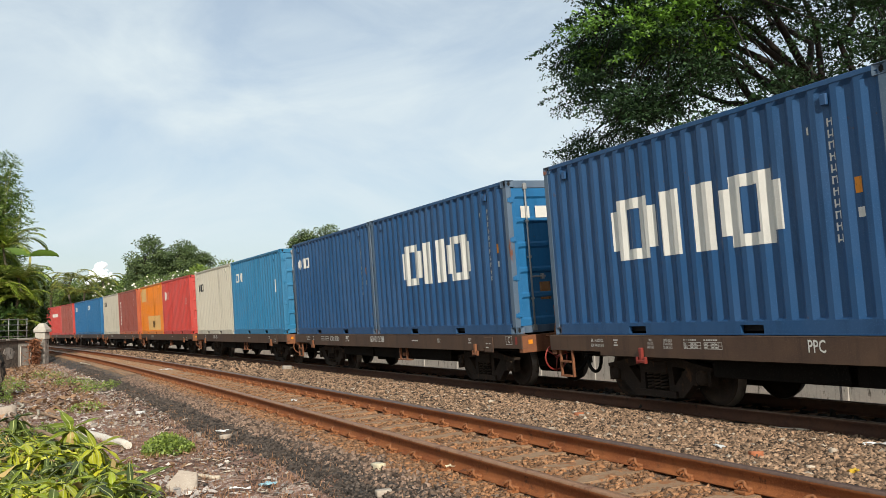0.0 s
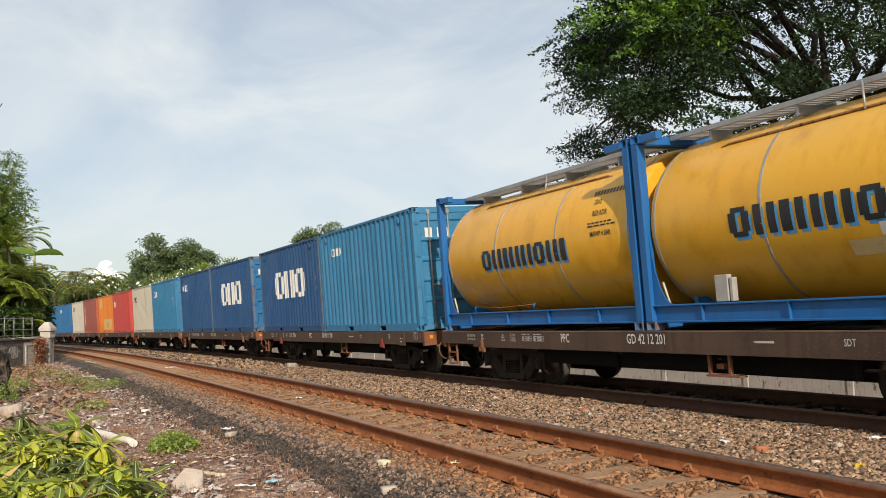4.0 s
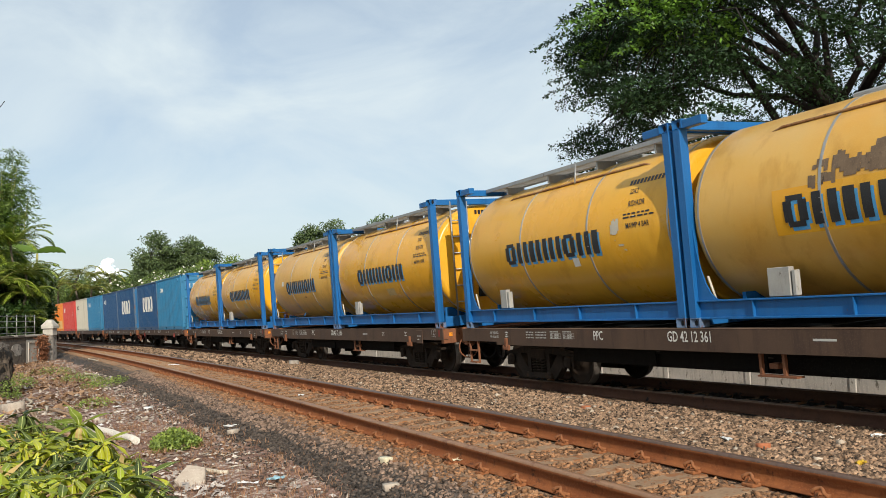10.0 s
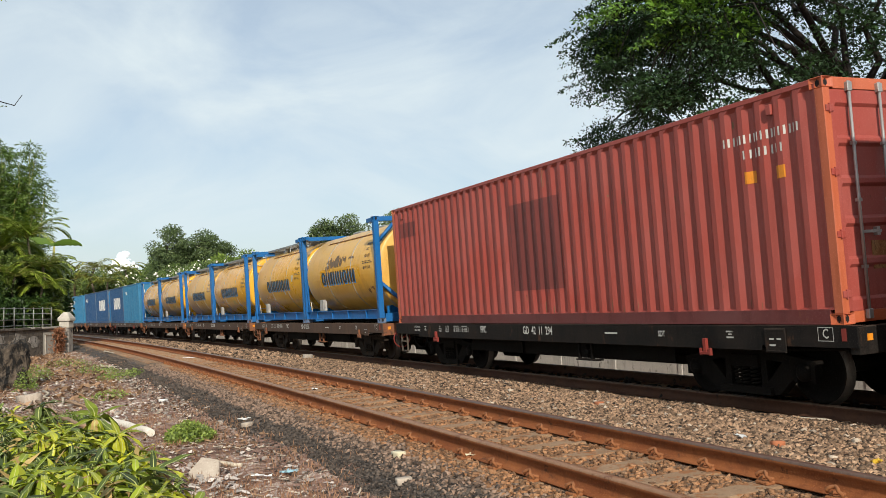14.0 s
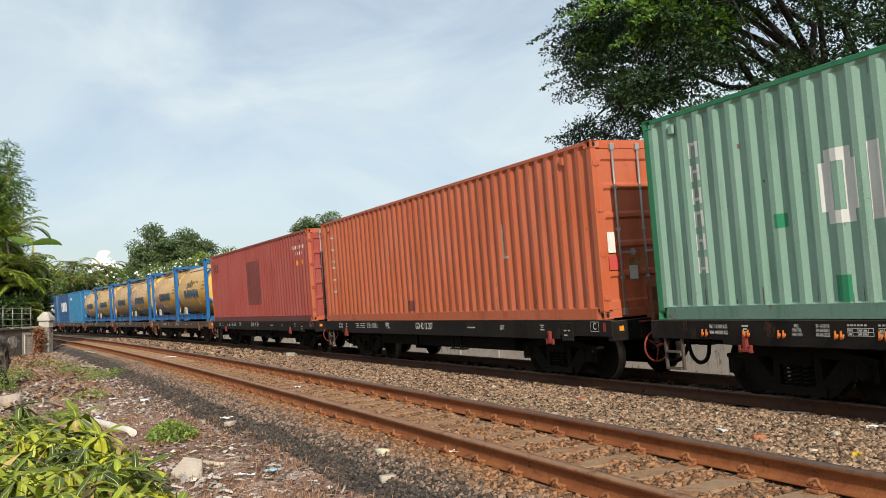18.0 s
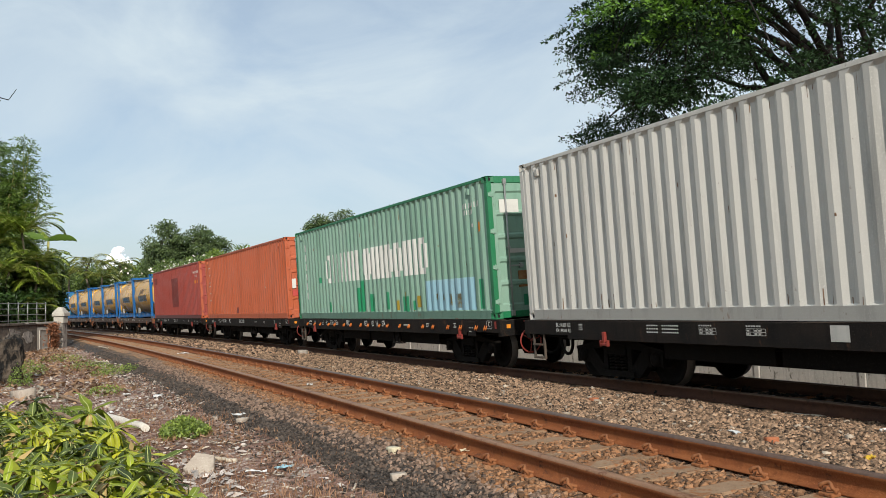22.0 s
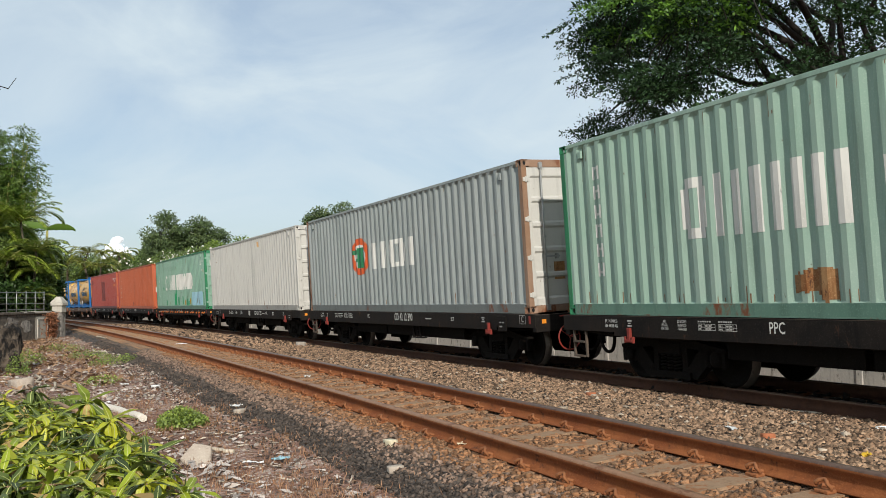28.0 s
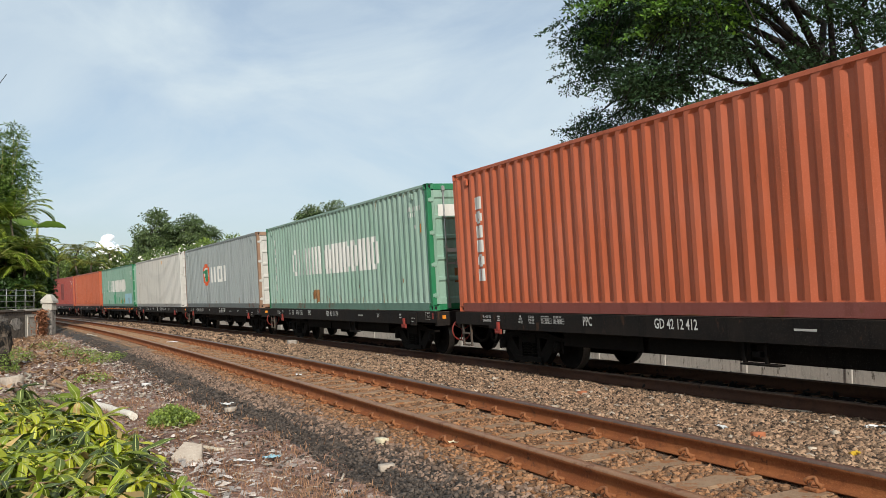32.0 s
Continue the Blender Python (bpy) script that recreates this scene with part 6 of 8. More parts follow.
BARK = worn("dark bark", (0.013, 0.010, 0.008), (0.024, 0.018, 0.014), (0.036, 0.030, 0.023), 0.4, 0.62, 0.95, bump=0.6, grain=30.0)
PALM_BARK = worn("ringed brown palm bark", (0.075, 0.060, 0.042), (0.13, 0.105, 0.075), (0.035, 0.030, 0.022), 0.3, 0.58, 0.9, bump=0.5, grain=30.0)
PALE_BARK = worn("pale grey bark", (0.22, 0.19, 0.15), (0.30, 0.27, 0.22), (0.08, 0.07, 0.05), 0.4, 0.62, 0.9, bump=0.5, grain=30.0)
BAMBOO_MAT = worn("yellow-green bamboo", (0.30, 0.30, 0.08), (0.40, 0.36, 0.13), (0.14, 0.12, 0.04), 0.6, 0.64, 0.6)
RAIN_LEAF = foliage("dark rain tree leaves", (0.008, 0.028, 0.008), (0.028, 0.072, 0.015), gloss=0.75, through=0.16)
SUNLIT_LEAF = foliage("light green leaves, sunlight in the colour", (0.075, 0.175, 0.016), (0.135, 0.26, 0.026))
FAR_LEAF = foliage("grey-green crown leaves", (0.068, 0.112, 0.041), (0.14, 0.19, 0.070))
LIME_LEAF = foliage("yellow-green crown leaves", (0.10, 0.165, 0.030), (0.18, 0.25, 0.04))
HEDGE_LEAF = foliage("mid green hedge leaves", (0.075, 0.125, 0.030), (0.15, 0.21, 0.05))
BAMBOO_LEAF = foliage("bamboo leaves", (0.060, 0.125, 0.020), (0.15, 0.225, 0.04))
PALM_LEAF = foliage("palm fronds", (0.13, 0.22, 0.020), (0.30, 0.36, 0.05), gloss=0.35)
COCO_LEAF = foliage("yellowish coconut fronds", (0.13, 0.18, 0.022), (0.30, 0.31, 0.05), gloss=0.45)
BANANA_LEAF = foliage("banana leaf", (0.14, 0.25, 0.035), (0.20, 0.32, 0.05), gloss=0.4, through=0.45)
BUSH_LEAF = foliage("dark green bush leaves", (0.022, 0.052, 0.012), (0.055, 0.105, 0.022))
PETAL = worn("white petals", (0.75, 0.73, 0.66), (0.7, 0.68, 0.6), None, bump=0.0)


def leaf_mesh(name, at, way, face, long, wide, material, fold=0.12):
    """Many leaves of four corners each: at their foot, along way, their faces turned to face."""
    n = len(at)
    way = way / np.linalg.norm(way, axis=1, keepdims=True)
    across = np.cross(face, way)
    across /= np.linalg.norm(across, axis=1, keepdims=True) + 1e-9
    up = np.cross(way, across)
    long, wide = (np.broadcast_to(a, n)[:, None] for a in (long, wide))
    V = np.stack([at, at + way * long * 0.5 + across * wide * 0.5 + up * wide * fold, at + way * long, at + way * long * 0.5 - across * wide * 0.5 + up * wide * fold], 1)
    F = np.arange(n * 4).reshape(n, 4)
    return mesh_of(name, V.reshape(-1, 3), F, material)


def clumps(rng, centres, radii, per, flat=0.6):
    """Leaf places in soft balls: positions and outward ways."""
    k = np.repeat(np.arange(len(centres)), per)
    d = rng.normal(size=(len(k), 3))
    d /= np.linalg.norm(d, axis=1, keepdims=True)
    r = rng.uniform(0.25, 1.0, len(k)) ** 0.6
    p = centres[k] + d * (r * radii[k])[:, None] * np.array([1, 1, flat])
    return p, d


def crown_part(name, rng, centres, radii, per, long, wide, material, parent, flat=0.6, droop=0.3, label=""):
    p, d = clumps(rng, centres, radii, per, flat)
    way = d * 0.7 + rng.normal(size=d.shape) * 0.6
    way[:, 2] -= droop
    face = rng.normal(size=d.shape) * 0.7 + np.array([0, 0, 1.0])
    n = len(p)
    ob = part(name, leaf_mesh(name, p, way, face, long * rng.uniform(0.6, 1.3, n), wide * rng.uniform(0.7, 1.3, n), material), None, parent, label)
    ob["kind"] = "stuff"
    return ob


def limb_curve(a, b, sag, rng, n=6):
    a, b = Vector(a), Vector(b)
    out = []
    for i in range(n + 1):
        u = i / n
        p = a.lerp(b, u) + Vector((0, 0, sag * math.sin(math.pi * u)))
        if 0 < i < n:
            p += Vector(rng.uniform(-1, 1, 3)) * 0.05 * (b - a).length
        out.append(p)
    return out


def tree(name, label, foot, trunk_top, trunk_r, centres, radii, per, long, wide, leaf, bark, limbs, seed, flat=0.6, group="", droop=0.3, twigs=2):
    """A tree: tapered trunk, limbs that fork towards the clumps, and a crown of many small leaves."""
    rng = np.random.RandomState(seed)
    e = thing(name, label, "tree", group)
    foot, top = Vector(foot), Vector(trunk_top)
    part("trunk", tube(bmesh.new(), limb_curve(foot, top, 0, rng, 6), [trunk_r * (1.25 - 0.6 * i / 6) for i in range(7)], 10), bark, e)
    order = rng.permutation(len(centres))
    hubs = []
    for k in order[:limbs]:
        c = Vector(centres[k])
        start = foot.lerp(top, rng.uniform(0.75, 1.0))
        pts = limb_curve(start, c, 0.12 * (c - start).length, rng, 6)
        part("limb", tube(bmesh.new(), pts, [trunk_r * (0.46 - 0.065 * i) for i in range(7)], 7), bark, e)
        hubs += pts[2:]
    bm = bmesh.new()
    for k in order[limbs:]:
        c = Vector(centres[k])
        h = min(hubs, key=lambda p: (p - c).length)
        tube(bm, limb_curve(h, c, 0.1 * (c - h).length, rng, 4), [trunk_r * (0.11 - 0.02 * i) for i in range(5)], 5)
    for k in order:
        c = Vector(centres[k])
        for _ in range(twigs):
            tip = c + Vector(rng.normal(size=3)) * float(radii[k]) * 0.55
            tube(bm, (c, c.lerp(tip, 0.5) + Vector((0, 0, 0.05)), tip), (trunk_r * 0.035, trunk_r * 0.025, trunk_r * 0.01), 4)
    if len(bm.verts):
        part("branch", bm, bark, e)["kind"] = "stuff"
    else:
        bm.free()
    crown_part("crown", rng, np.asarray(centres, float), np.asarray(radii, float), per, long, wide, leaf, e, flat, droop)
    return e


def dome(rng, centre, rx, ry, rz, n, low=-0.35, hollow=0.45):
    """Clump centres in the shell of a dome."""
    out = []
    while len(out) < n:
        p = rng.uniform(-1, 1, 3)
        r = np.linalg.norm(p)
        if hollow < r < 1 and p[2] > low:
            out.append((centre[0] + rx * p[0], centre[1] + ry * p[1], centre[2] + rz * p[2]))
    return np.array(out)


def sprays(rng, centres, radii, per, leaves):
    """Flat drooping sprays of leaflets round each clump: places, ways and faces."""
    k = np.repeat(np.arange(len(centres)), per)
    d = rng.normal(size=(len(k), 3)) * np.array([1, 1, 0.55])
    d /= np.linalg.norm(d, axis=1, keepdims=True)
    mid = centres[k] + d * (radii[k] * rng.uniform(0.25, 1.0, len(k)))[:, None]
    tilt = rng.normal(size=(len(k), 3)) * 0.22 + np.array([0, 0, 1.0]) + d * np.array([0.35, 0.35, 0])
    tilt /= np.linalg.norm(tilt, axis=1, keepdims=True)
    size = rng.uniform(0.28, 0.58, len(k))
    q = np.repeat(np.arange(len(k)), leaves)
    p = rng.normal(size=(len(q), 3))
    p -= (p * tilt[q]).sum(1, keepdims=True) * tilt[q] * 0.92
    p /= np.linalg.norm(p, axis=1, keepdims=True)
    p *= size[q][:, None] * np.sqrt(rng.uniform(0.02, 1.0, len(q)))[:, None]
    p[:, 2] -= 0.35 * (p[:, :2] ** 2).sum(1)
    way = p * 1.2 + rng.normal(size=p.shape) * 0.25
    return mid[q] + p, way, tilt[q] + rng.normal(size=p.shape) * 0.30


def spray_part(name, rng, centres, radii, per, leaves, long, wide, material, parent, label=""):
    p, way, face = sprays(rng, centres, radii, per, leaves)
    n = len(p)
    ob = part(name, leaf_mesh(name, p, way, face, long * rng.uniform(0.6, 1.3, n), wide * rng.uniform(0.7, 1.3, n), material), None, parent, label)
    ob["kind"] = "stuff"
    return ob


def big_tree():
    rng = np.random.RandomState(71)
    trunk = (-14.3, 16.9, -0.5)
    c = dome(rng, (-14.2, 16.3, 5.0), 7.1, 6.8, 6.3, 225, -0.06, 0.55)
    c = c[~((c[:, 1] < 10.6) & (c[:, 2] < 5.4))]
    c = c[c[:, 0] * 0.53 + c[:, 1] * 0.848 > 0.85 - 0.3 * np.exp(-(c[:, 2] - 7.2) ** 2)]
    c[:, 2] += 0.25 * np.sin(c[:, 0] * 2.1) + 0.2 * np.sin(c[:, 1] * 1.7)
    rim = c[(c[:, 0] * 0.53 + c[:, 1] * 0.848 < 2.6) & (c[:, 1] < 17)]
    # lower tiers in front of the trunk
    tier = np.stack([rng.uniform(-14.5, -8.5, 24), rng.uniform(10.8, 14.5, 24), rng.uniform(5.6, 9.6, 24)], -1)
    c = np.concatenate([c, rim + rng.normal(size=rim.shape) * 0.3, tier])
    r = rng.uniform(0.55, 0.95, len(c))
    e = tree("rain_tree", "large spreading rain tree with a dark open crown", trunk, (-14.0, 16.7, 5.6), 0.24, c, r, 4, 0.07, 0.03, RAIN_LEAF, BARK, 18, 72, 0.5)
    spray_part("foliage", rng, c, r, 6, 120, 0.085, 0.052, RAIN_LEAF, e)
    # A lighter leaf colour stands for sunlight on the near sprays.
    near = c[(c[:, 1] < 13.6) & (c[:, 2] > 6.2) & (c[:, 0] > -17.5)]
    sel = near[rng.permutation(len(near))[:8]]
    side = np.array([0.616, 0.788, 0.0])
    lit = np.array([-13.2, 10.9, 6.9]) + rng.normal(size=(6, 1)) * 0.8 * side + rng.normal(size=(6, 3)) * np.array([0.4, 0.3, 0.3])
    spray_part("fresh_shoot", rng, lit, np.full(len(lit), 0.55), 5, 75, 0.10, 0.06, SUNLIT_LEAF, e, "sunlit light green sprays")
    spray_part("fresh_shoot", rng, sel + np.array([0.3, -0.35, 0.2]), np.full(len(sel), 0.6), 5, 70, 0.10, 0.06, SUNLIT_LEAF, e, "light green sprays coloured as if sunlit")
    return e


big_tree()


def far_crown(name, label, centre, rx, ry, rz, n, leaf, seed, per=440, long=0.27, wide=0.15, radius=(0.7, 1.3), foot_z=-0.5, bark=BARK, limbs=7):
    rng = np.random.RandomState(seed)
    c = dome(rng, centre, rx, ry, rz, n, -0.7, 0.3)
    r = rng.uniform(*radius, len(c))
    return tree(name, label, (centre[0], centre[1], foot_z), (centre[0], centre[1], centre[2] - 0.35 * rz), 0.05 * rx + 0.06, c, r, per, long, wide, leaf, bark, limbs, seed + 1, 0.75, "trees beyond the railway", twigs=0)




def two_headed_tree():
    """A tall lacy crown of two heads on one trunk."""
    rng = np.random.RandomState(81)
    c = np.concatenate([dome(rng, (-93.2, 10.7, 7.5), 2.4, 2.1, 2.8, 46, -0.8, 0.35), dome(rng, (-93.2, 14.3, 7.3), 2.6, 2.4, 2.8, 50, -0.8, 0.35),
                        dome(rng, (-93.2, 12.6, 5.0), 2.6, 4.0, 1.8, 50, -0.7, 0.3)])
    tree("broadleaf_tree", "tall grey-green tree with a lacy two-headed crown", (-93.2, 12.5, -0.5), (-93.2, 12.5, 5.0), 0.24, c, rng.uniform(0.75, 1.15, len(c)), 210, 0.27, 0.14, FAR_LEAF, BARK, 9, 82, 0.6, "trees beyond the railway", twigs=1)


two_headed_tree()
far_crown("broadleaf_tree", "yellow-green tree beside the taller one", (-83.0, 15.2, 4.8), 2.4, 2.8, 2.0, 28, LIME_LEAF, 83)
far_crown("broadleaf_tree", "small round tree showing above the containers", (-58.0, 17.75, 6.25), 1.7, 1.95, 1.45, 50, FAR_LEAF, 85, 260, 0.16, 0.09, (0.42, 0.70))
far_crown("broadleaf_tree", "thin leafy tree top behind the tanks", (-51.4, 18.7, 5.7), 1.6, 1.8, 1.5, 16, FAR_LEAF, 87, 400, 0.18, 0.10, (0.5, 0.8))
far_crown("broadleaf_tree", "dense green tree among the palms", (-111.0, 4.3, 4.0), 2.6, 3.0, 2.7, 34, HEDGE_LEAF, 96)
far_crown("broadleaf_tree", "dense green tree among the palms", (-109.0, 8.6, 4.2), 2.6, 3.0, 2.6, 34, HEDGE_LEAF, 98)
far_crown("broadleaf_tree", "leafy tree behind the palms", (-118.0, 3.2, 4.4), 3.0, 3.0, 2.8, 34, FAR_LEAF, 89)
far_crown("broadleaf_tree", "leafy tree behind the palms", (-121.0, 8.6, 4.6), 3.0, 3.0, 2.6, 34, FAR_LEAF, 91)
far_crown("broadleaf_tree", "leafy tree behind the flowering hedge", (-112.0, 12.5, 6.0), 3.2, 3.4, 3.0, 34, HEDGE_LEAF, 93)


def hedge():
    """A long row of white-flowering shrubs behind the wall, one thing each."""
    rng = np.random.RandomState(95)
    for k in range(15):
        s = 52 + k * 4.0
        x, y, _ = on_line(s, -6.6 - 1.2 * rng.uniform())
        top = float(np.interp(s, (52, 68, 80, 105), (4.0, 4.9, 5.7, 5.5))) + rng.uniform(-0.25, 0.35)
        c = dome(rng, (x, y, top - 1.5), 2.3, 1.7, 1.7, 14, -0.6, 0.3)
        r = rng.uniform(0.6, 1.0, len(c))
        e = tree("flowering_shrub", "round green shrub dotted with white flowers", (x, y, -0.5), (x, y, top - 2.0), 0.10, c, r, 250, 0.28, 0.13, HEDGE_LEAF, PALE_BARK, 4, 200 + k, 0.8, "flowering shrubs behind the railway", twigs=0)
        p, d = clumps(rng, c, r * 1.1, 16, 0.8)
        keep = d[:, 2] > -0.2
        p, d = p[keep], d[keep]
        f = part("flowers", leaf_mesh("flowers", p, rng.normal(size=p.shape) + np.array([0.6, -0.6, 0.2]), d + np.array([0.8, -0.4, 0.4]), 0.30, 0.24, PETAL), None, e, "clusters of white flowers")
        f["kind"] = "stuff"


hedge()


def frond(bm_list, base, way, long, droop, width, rng, n=33):
    """One feathered palm frond: returns leaflet arrays and the rib's points."""
    way = Vector(way).normalized()
    pts = []
    p, d = Vector(base), way.copy()
    for i in range(n + 1):
        pts.append(p.copy())
        d = (d + Vector((0, 0, -droop / n * (0.4 + 1.6 * i / n)))).normalized()
        p = p + d * (long / n)
    side = way.cross(Vector((0, 0, 1))).normalized()
    at, ways, face, size = [], [], [], []
    for i in range(3, n + 1):
        t = (pts[i] - pts[i - 1]).normalized()
        for sg in (-1, 1):
            at.append(pts[i])
            ways.append(side * sg + t * 0.7 + Vector((0, 0, -0.25)) + Vector(rng.normal(size=3)) * 0.08)
            face.append(Vector((0, 0, 1)) + side * sg * 0.4)
            size.append(width * math.sin(math.pi * min(1, 0.15 + 0.85 * i / n)) ** 0.5)
    bm_list.append((np.array(at), np.array(ways), np.array(face), np.array(size)))
    return pts


def palm(label, foot, high, fronds, long, leaf, seed, lean=(0.3, 0.2), trunk_r=0.13, width=0.5, rise=(0.2, 1.2), name="coconut_palm"):
    rng = np.random.RandomState(seed)
    e = thing(name, label, "palm", "palms")
    top = (foot[0] + lean[0], foot[1] + lean[1], foot[2] + high)
    part("trunk", tube(bmesh.new(), limb_curve(foot, top, 0, rng, 6), [trunk_r * (1.2 - 0.08 * i) for i in range(7)], 9), PALM_BARK, e)
    for k in range(fronds):
        a = 2 * math.pi * k / fronds + rng.uniform(-0.25, 0.25)
        rows = []
        pts = frond(rows, top, (math.cos(a), math.sin(a), rng.uniform(*rise)), long * rng.uniform(0.8, 1.1), rng.uniform(1.2, 2.2), width, rng)
        f = part("frond", leaf_mesh("frond", rows[0][0], rows[0][1], rows[0][2], rows[0][3], 0.075 * long / 2.5, leaf), None, e)
        part("rib", tube(bmesh.new(), pts[::3], [0.02 * (1 - 0.11 * i) for i in range(len(pts[::3]))], 5), BAMBOO_MAT, f)
    return e


palm("feathery coconut palm behind the train", (-104.0, 3.3, -0.5), 7.4, 18, 3.4, COCO_LEAF, 301, width=0.65)
palm("feathery coconut palm behind the train", (-106.0, 6.6, -0.5), 7.2, 16, 3.0, COCO_LEAF, 302, width=0.6)
palm("yellowing coconut palm behind the train", (-101.0, 1.2, -0.5), 6.0, 16, 3.2, COCO_LEAF, 303, width=0.6)
palm("yellowing coconut palm behind the train", (-99.0, 4.4, -0.5), 5.6, 15, 2.8, COCO_LEAF, 309, width=0.55)
palm("areca palm behind the garden wall", (-49.0, -1.7, -0.5), 5.9, 18, 2.3, PALM_LEAF, 304, trunk_r=0.07, width=0.6, rise=(0.5, 2.2), name="areca_palm")
palm("areca palm behind the garden wall", (-49.5, -2.9, -0.5), 5.3, 18, 2.5, PALM_LEAF, 305, trunk_r=0.07, width=0.6, rise=(0.5, 2.2), name="areca_palm")
palm("areca palm behind the garden wall", (-48.5, -3.8, -0.5), 6.0, 16, 2.5, PALM_LEAF, 306, trunk_r=0.07, width=0.6, rise=(0.5, 2.2), name="areca_palm")
palm("areca palm behind the garden wall", (-48.4, -1.0, -0.5), 4.4, 16, 2.0, PALM_LEAF, 308, trunk_r=0.07, width=0.45, name="areca_palm")
palm("areca palm behind the garden wall", (-47.9, -1.0, -0.5), 3.4, 15, 1.6, PALM_LEAF, 310, trunk_r=0.07, width=0.45, name="areca_palm")
palm("areca palm behind the garden wall", (-47.5, -2.2, -0.5), 3.9, 16, 2.1, PALM_LEAF, 311, trunk_r=0.07, width=0.5, name="areca_palm")
palm("low areca palm behind the garden wall", (-47.6, -0.9, -0.5), 2.2, 12, 1.3, PALM_LEAF, 307, trunk_r=0.06, width=0.35, name="areca_palm")


def bamboo():
    rng = np.random.RandomState(97)
    e = thing("bamboo_clump", "tall bamboo clump with feathery tops", "bamboo")
    at, ways = [], []
    for k in range(40):
        fx, fy = -54.5 + rng.uniform(-1.2, 1.2), -3.4 + rng.uniform(-2.6, 2.2)
        h = rng.uniform(8.0, 11.4) - 0.35 * max(0, fy + 2.4)
        lx, ly = rng.uniform(-0.6, 0.6), rng.uniform(-0.5, 0.9)
        pts = [Vector((fx + lx * u * u, fy + ly * u * u, -0.5 + h * u)) for u in (i / 8 for i in range(9))]
        part("cane", tube(bmesh.new(), pts, [0.055 * (1 - 0.09 * i) for i in range(9)], 6), BAMBOO_MAT, e)
        for i in range(3, 9):
            for _ in range(29):
                b = pts[i] + Vector((0, 0, rng.uniform(-0.6, 0.6)))
                a = rng.uniform(0, 2 * math.pi)
                w = Vector((math.cos(a), math.sin(a), rng.uniform(-0.1, 0.6)))
                ln = rng.uniform(0.5, 1.2) * (1.15 - 0.07 * i)
                for q in range(11):
                    u = (q + 1) / 11
                    at.append(b + w * ln * u + Vector((0, 0, -0.35 * u * u * ln)))
                    ways.append(w + Vector(rng.normal(size=3)) * 0.5 + Vector((0, 0, -0.5)))
    at, ways = np.array(at), np.array(ways)
    f = part("leaves", leaf_mesh("leaves", at, ways, rng.normal(size=at.shape) + np.array([0, 0, 1.0]), rng.uniform(0.16, 0.32, len(at)), 0.05, BAMBOO_LEAF), None, e)
    f["kind"] = "stuff"


bamboo()
far_crown("garden_tree", "dense dark green tree behind the bamboo", (-58.5, -6.5, 6.6), 3.0, 3.2, 4.2, 40, BUSH_LEAF, 401, 520, 0.24, 0.12)
for bx, by, bz, br in ((-49.5, -2.4, 1.6, 1.5), (-50.5, -0.7, 1.3, 1.0), (-48.0, -4.2, 1.9, 1.8), (-51.5, -1.0, 2.9, 1.2), (-52.5, -3.6, 3.4, 1.9), (-52.0, -2.2, 4.4, 1.3), (-50.0, -5.5, 3.6, 1.8), (-51.8, -0.7, 1.9, 1.0), (-49.0, -0.9, 2.2, 1.1), (-50.5, -0.9, 3.6, 1.2), (-49.6, -1.6, 2.8, 1.4), (-48.6, -2.9, 3.2, 1.5), (-47.2, -1.5, 1.5, 0.9), (-46.9, -2.6, 1.7, 1.0), (-46.4, -3.7, 1.9, 1.1), (-47.6, -3.4, 3.0, 1.2), (-45.6, -4.6, 1.8, 1.1)):
    rng = np.random.RandomState(int(-bx * 10 + 100))
    c = dome(rng, (bx, by, bz), br, br, br * 1.1, 14, -0.9, 0.2)
    tree("garden_bush", "leafy green garden bush behind the wall", (bx, by, -0.5), (bx, by, bz * 0.6), 0.06, c, rng.uniform(0.4, 0.7, len(c)), 300, 0.22, 0.10, BUSH_LEAF if bx < -52.2 or bz < 2.0 else HEDGE_LEAF, BARK, 4, int(-by * 10 + 500), 0.8, "garden bushes", twigs=0)


def banana():
    rng = np.random.RandomState(99)
    e = thing("banana_plant", "banana plant with one long leaf reaching out", "banana plant")
    foot, top = (-52.0, -0.5, -0.5), (-52.0, -0.3, 5.25)
    part("stem", tube(bmesh.new(), (foot, (-52.0, -0.4, 2.2), top), (0.14, 0.11, 0.06), 9), BAMBOO_MAT, e)
    for a, rise, ln in ((1.50, 0.40, 1.45), (-1.9, 0.5, 2.0), (3.6, 0.5, 2.0)):
        bm = bmesh.new()
        d = Vector((math.cos(a), math.sin(a), rise)).normalized()
        side = (d.cross(Vector((0, 0, 1))) * 0.55 + Vector((0, 0, 0.8))).normalized()
        p, prev = Vector(top), None
        n = 14
        for i in range(n + 1):
            w = 0.21 * math.sin(math.pi * min(1.0, 0.06 + 0.94 * i / n)) ** 0.6 * (1 + 0.12 * rng.uniform(-1, 1))
            cur = [bm.verts.new(p + side * w * k + Vector((0, 0, 0.10 * abs(k)))) for k in (-1, 0, 1)]
            if prev:
                for k in (0, 1):
                    bm.faces.new((prev[k], prev[k + 1], cur[k + 1], cur[k])).smooth = True
            prev = cur
            d = (d + Vector((0, 0, -0.75 / n))).normalized()
            p = p + d * (ln / n)
        part("leaf", bm, BANANA_LEAF, e)


banana()
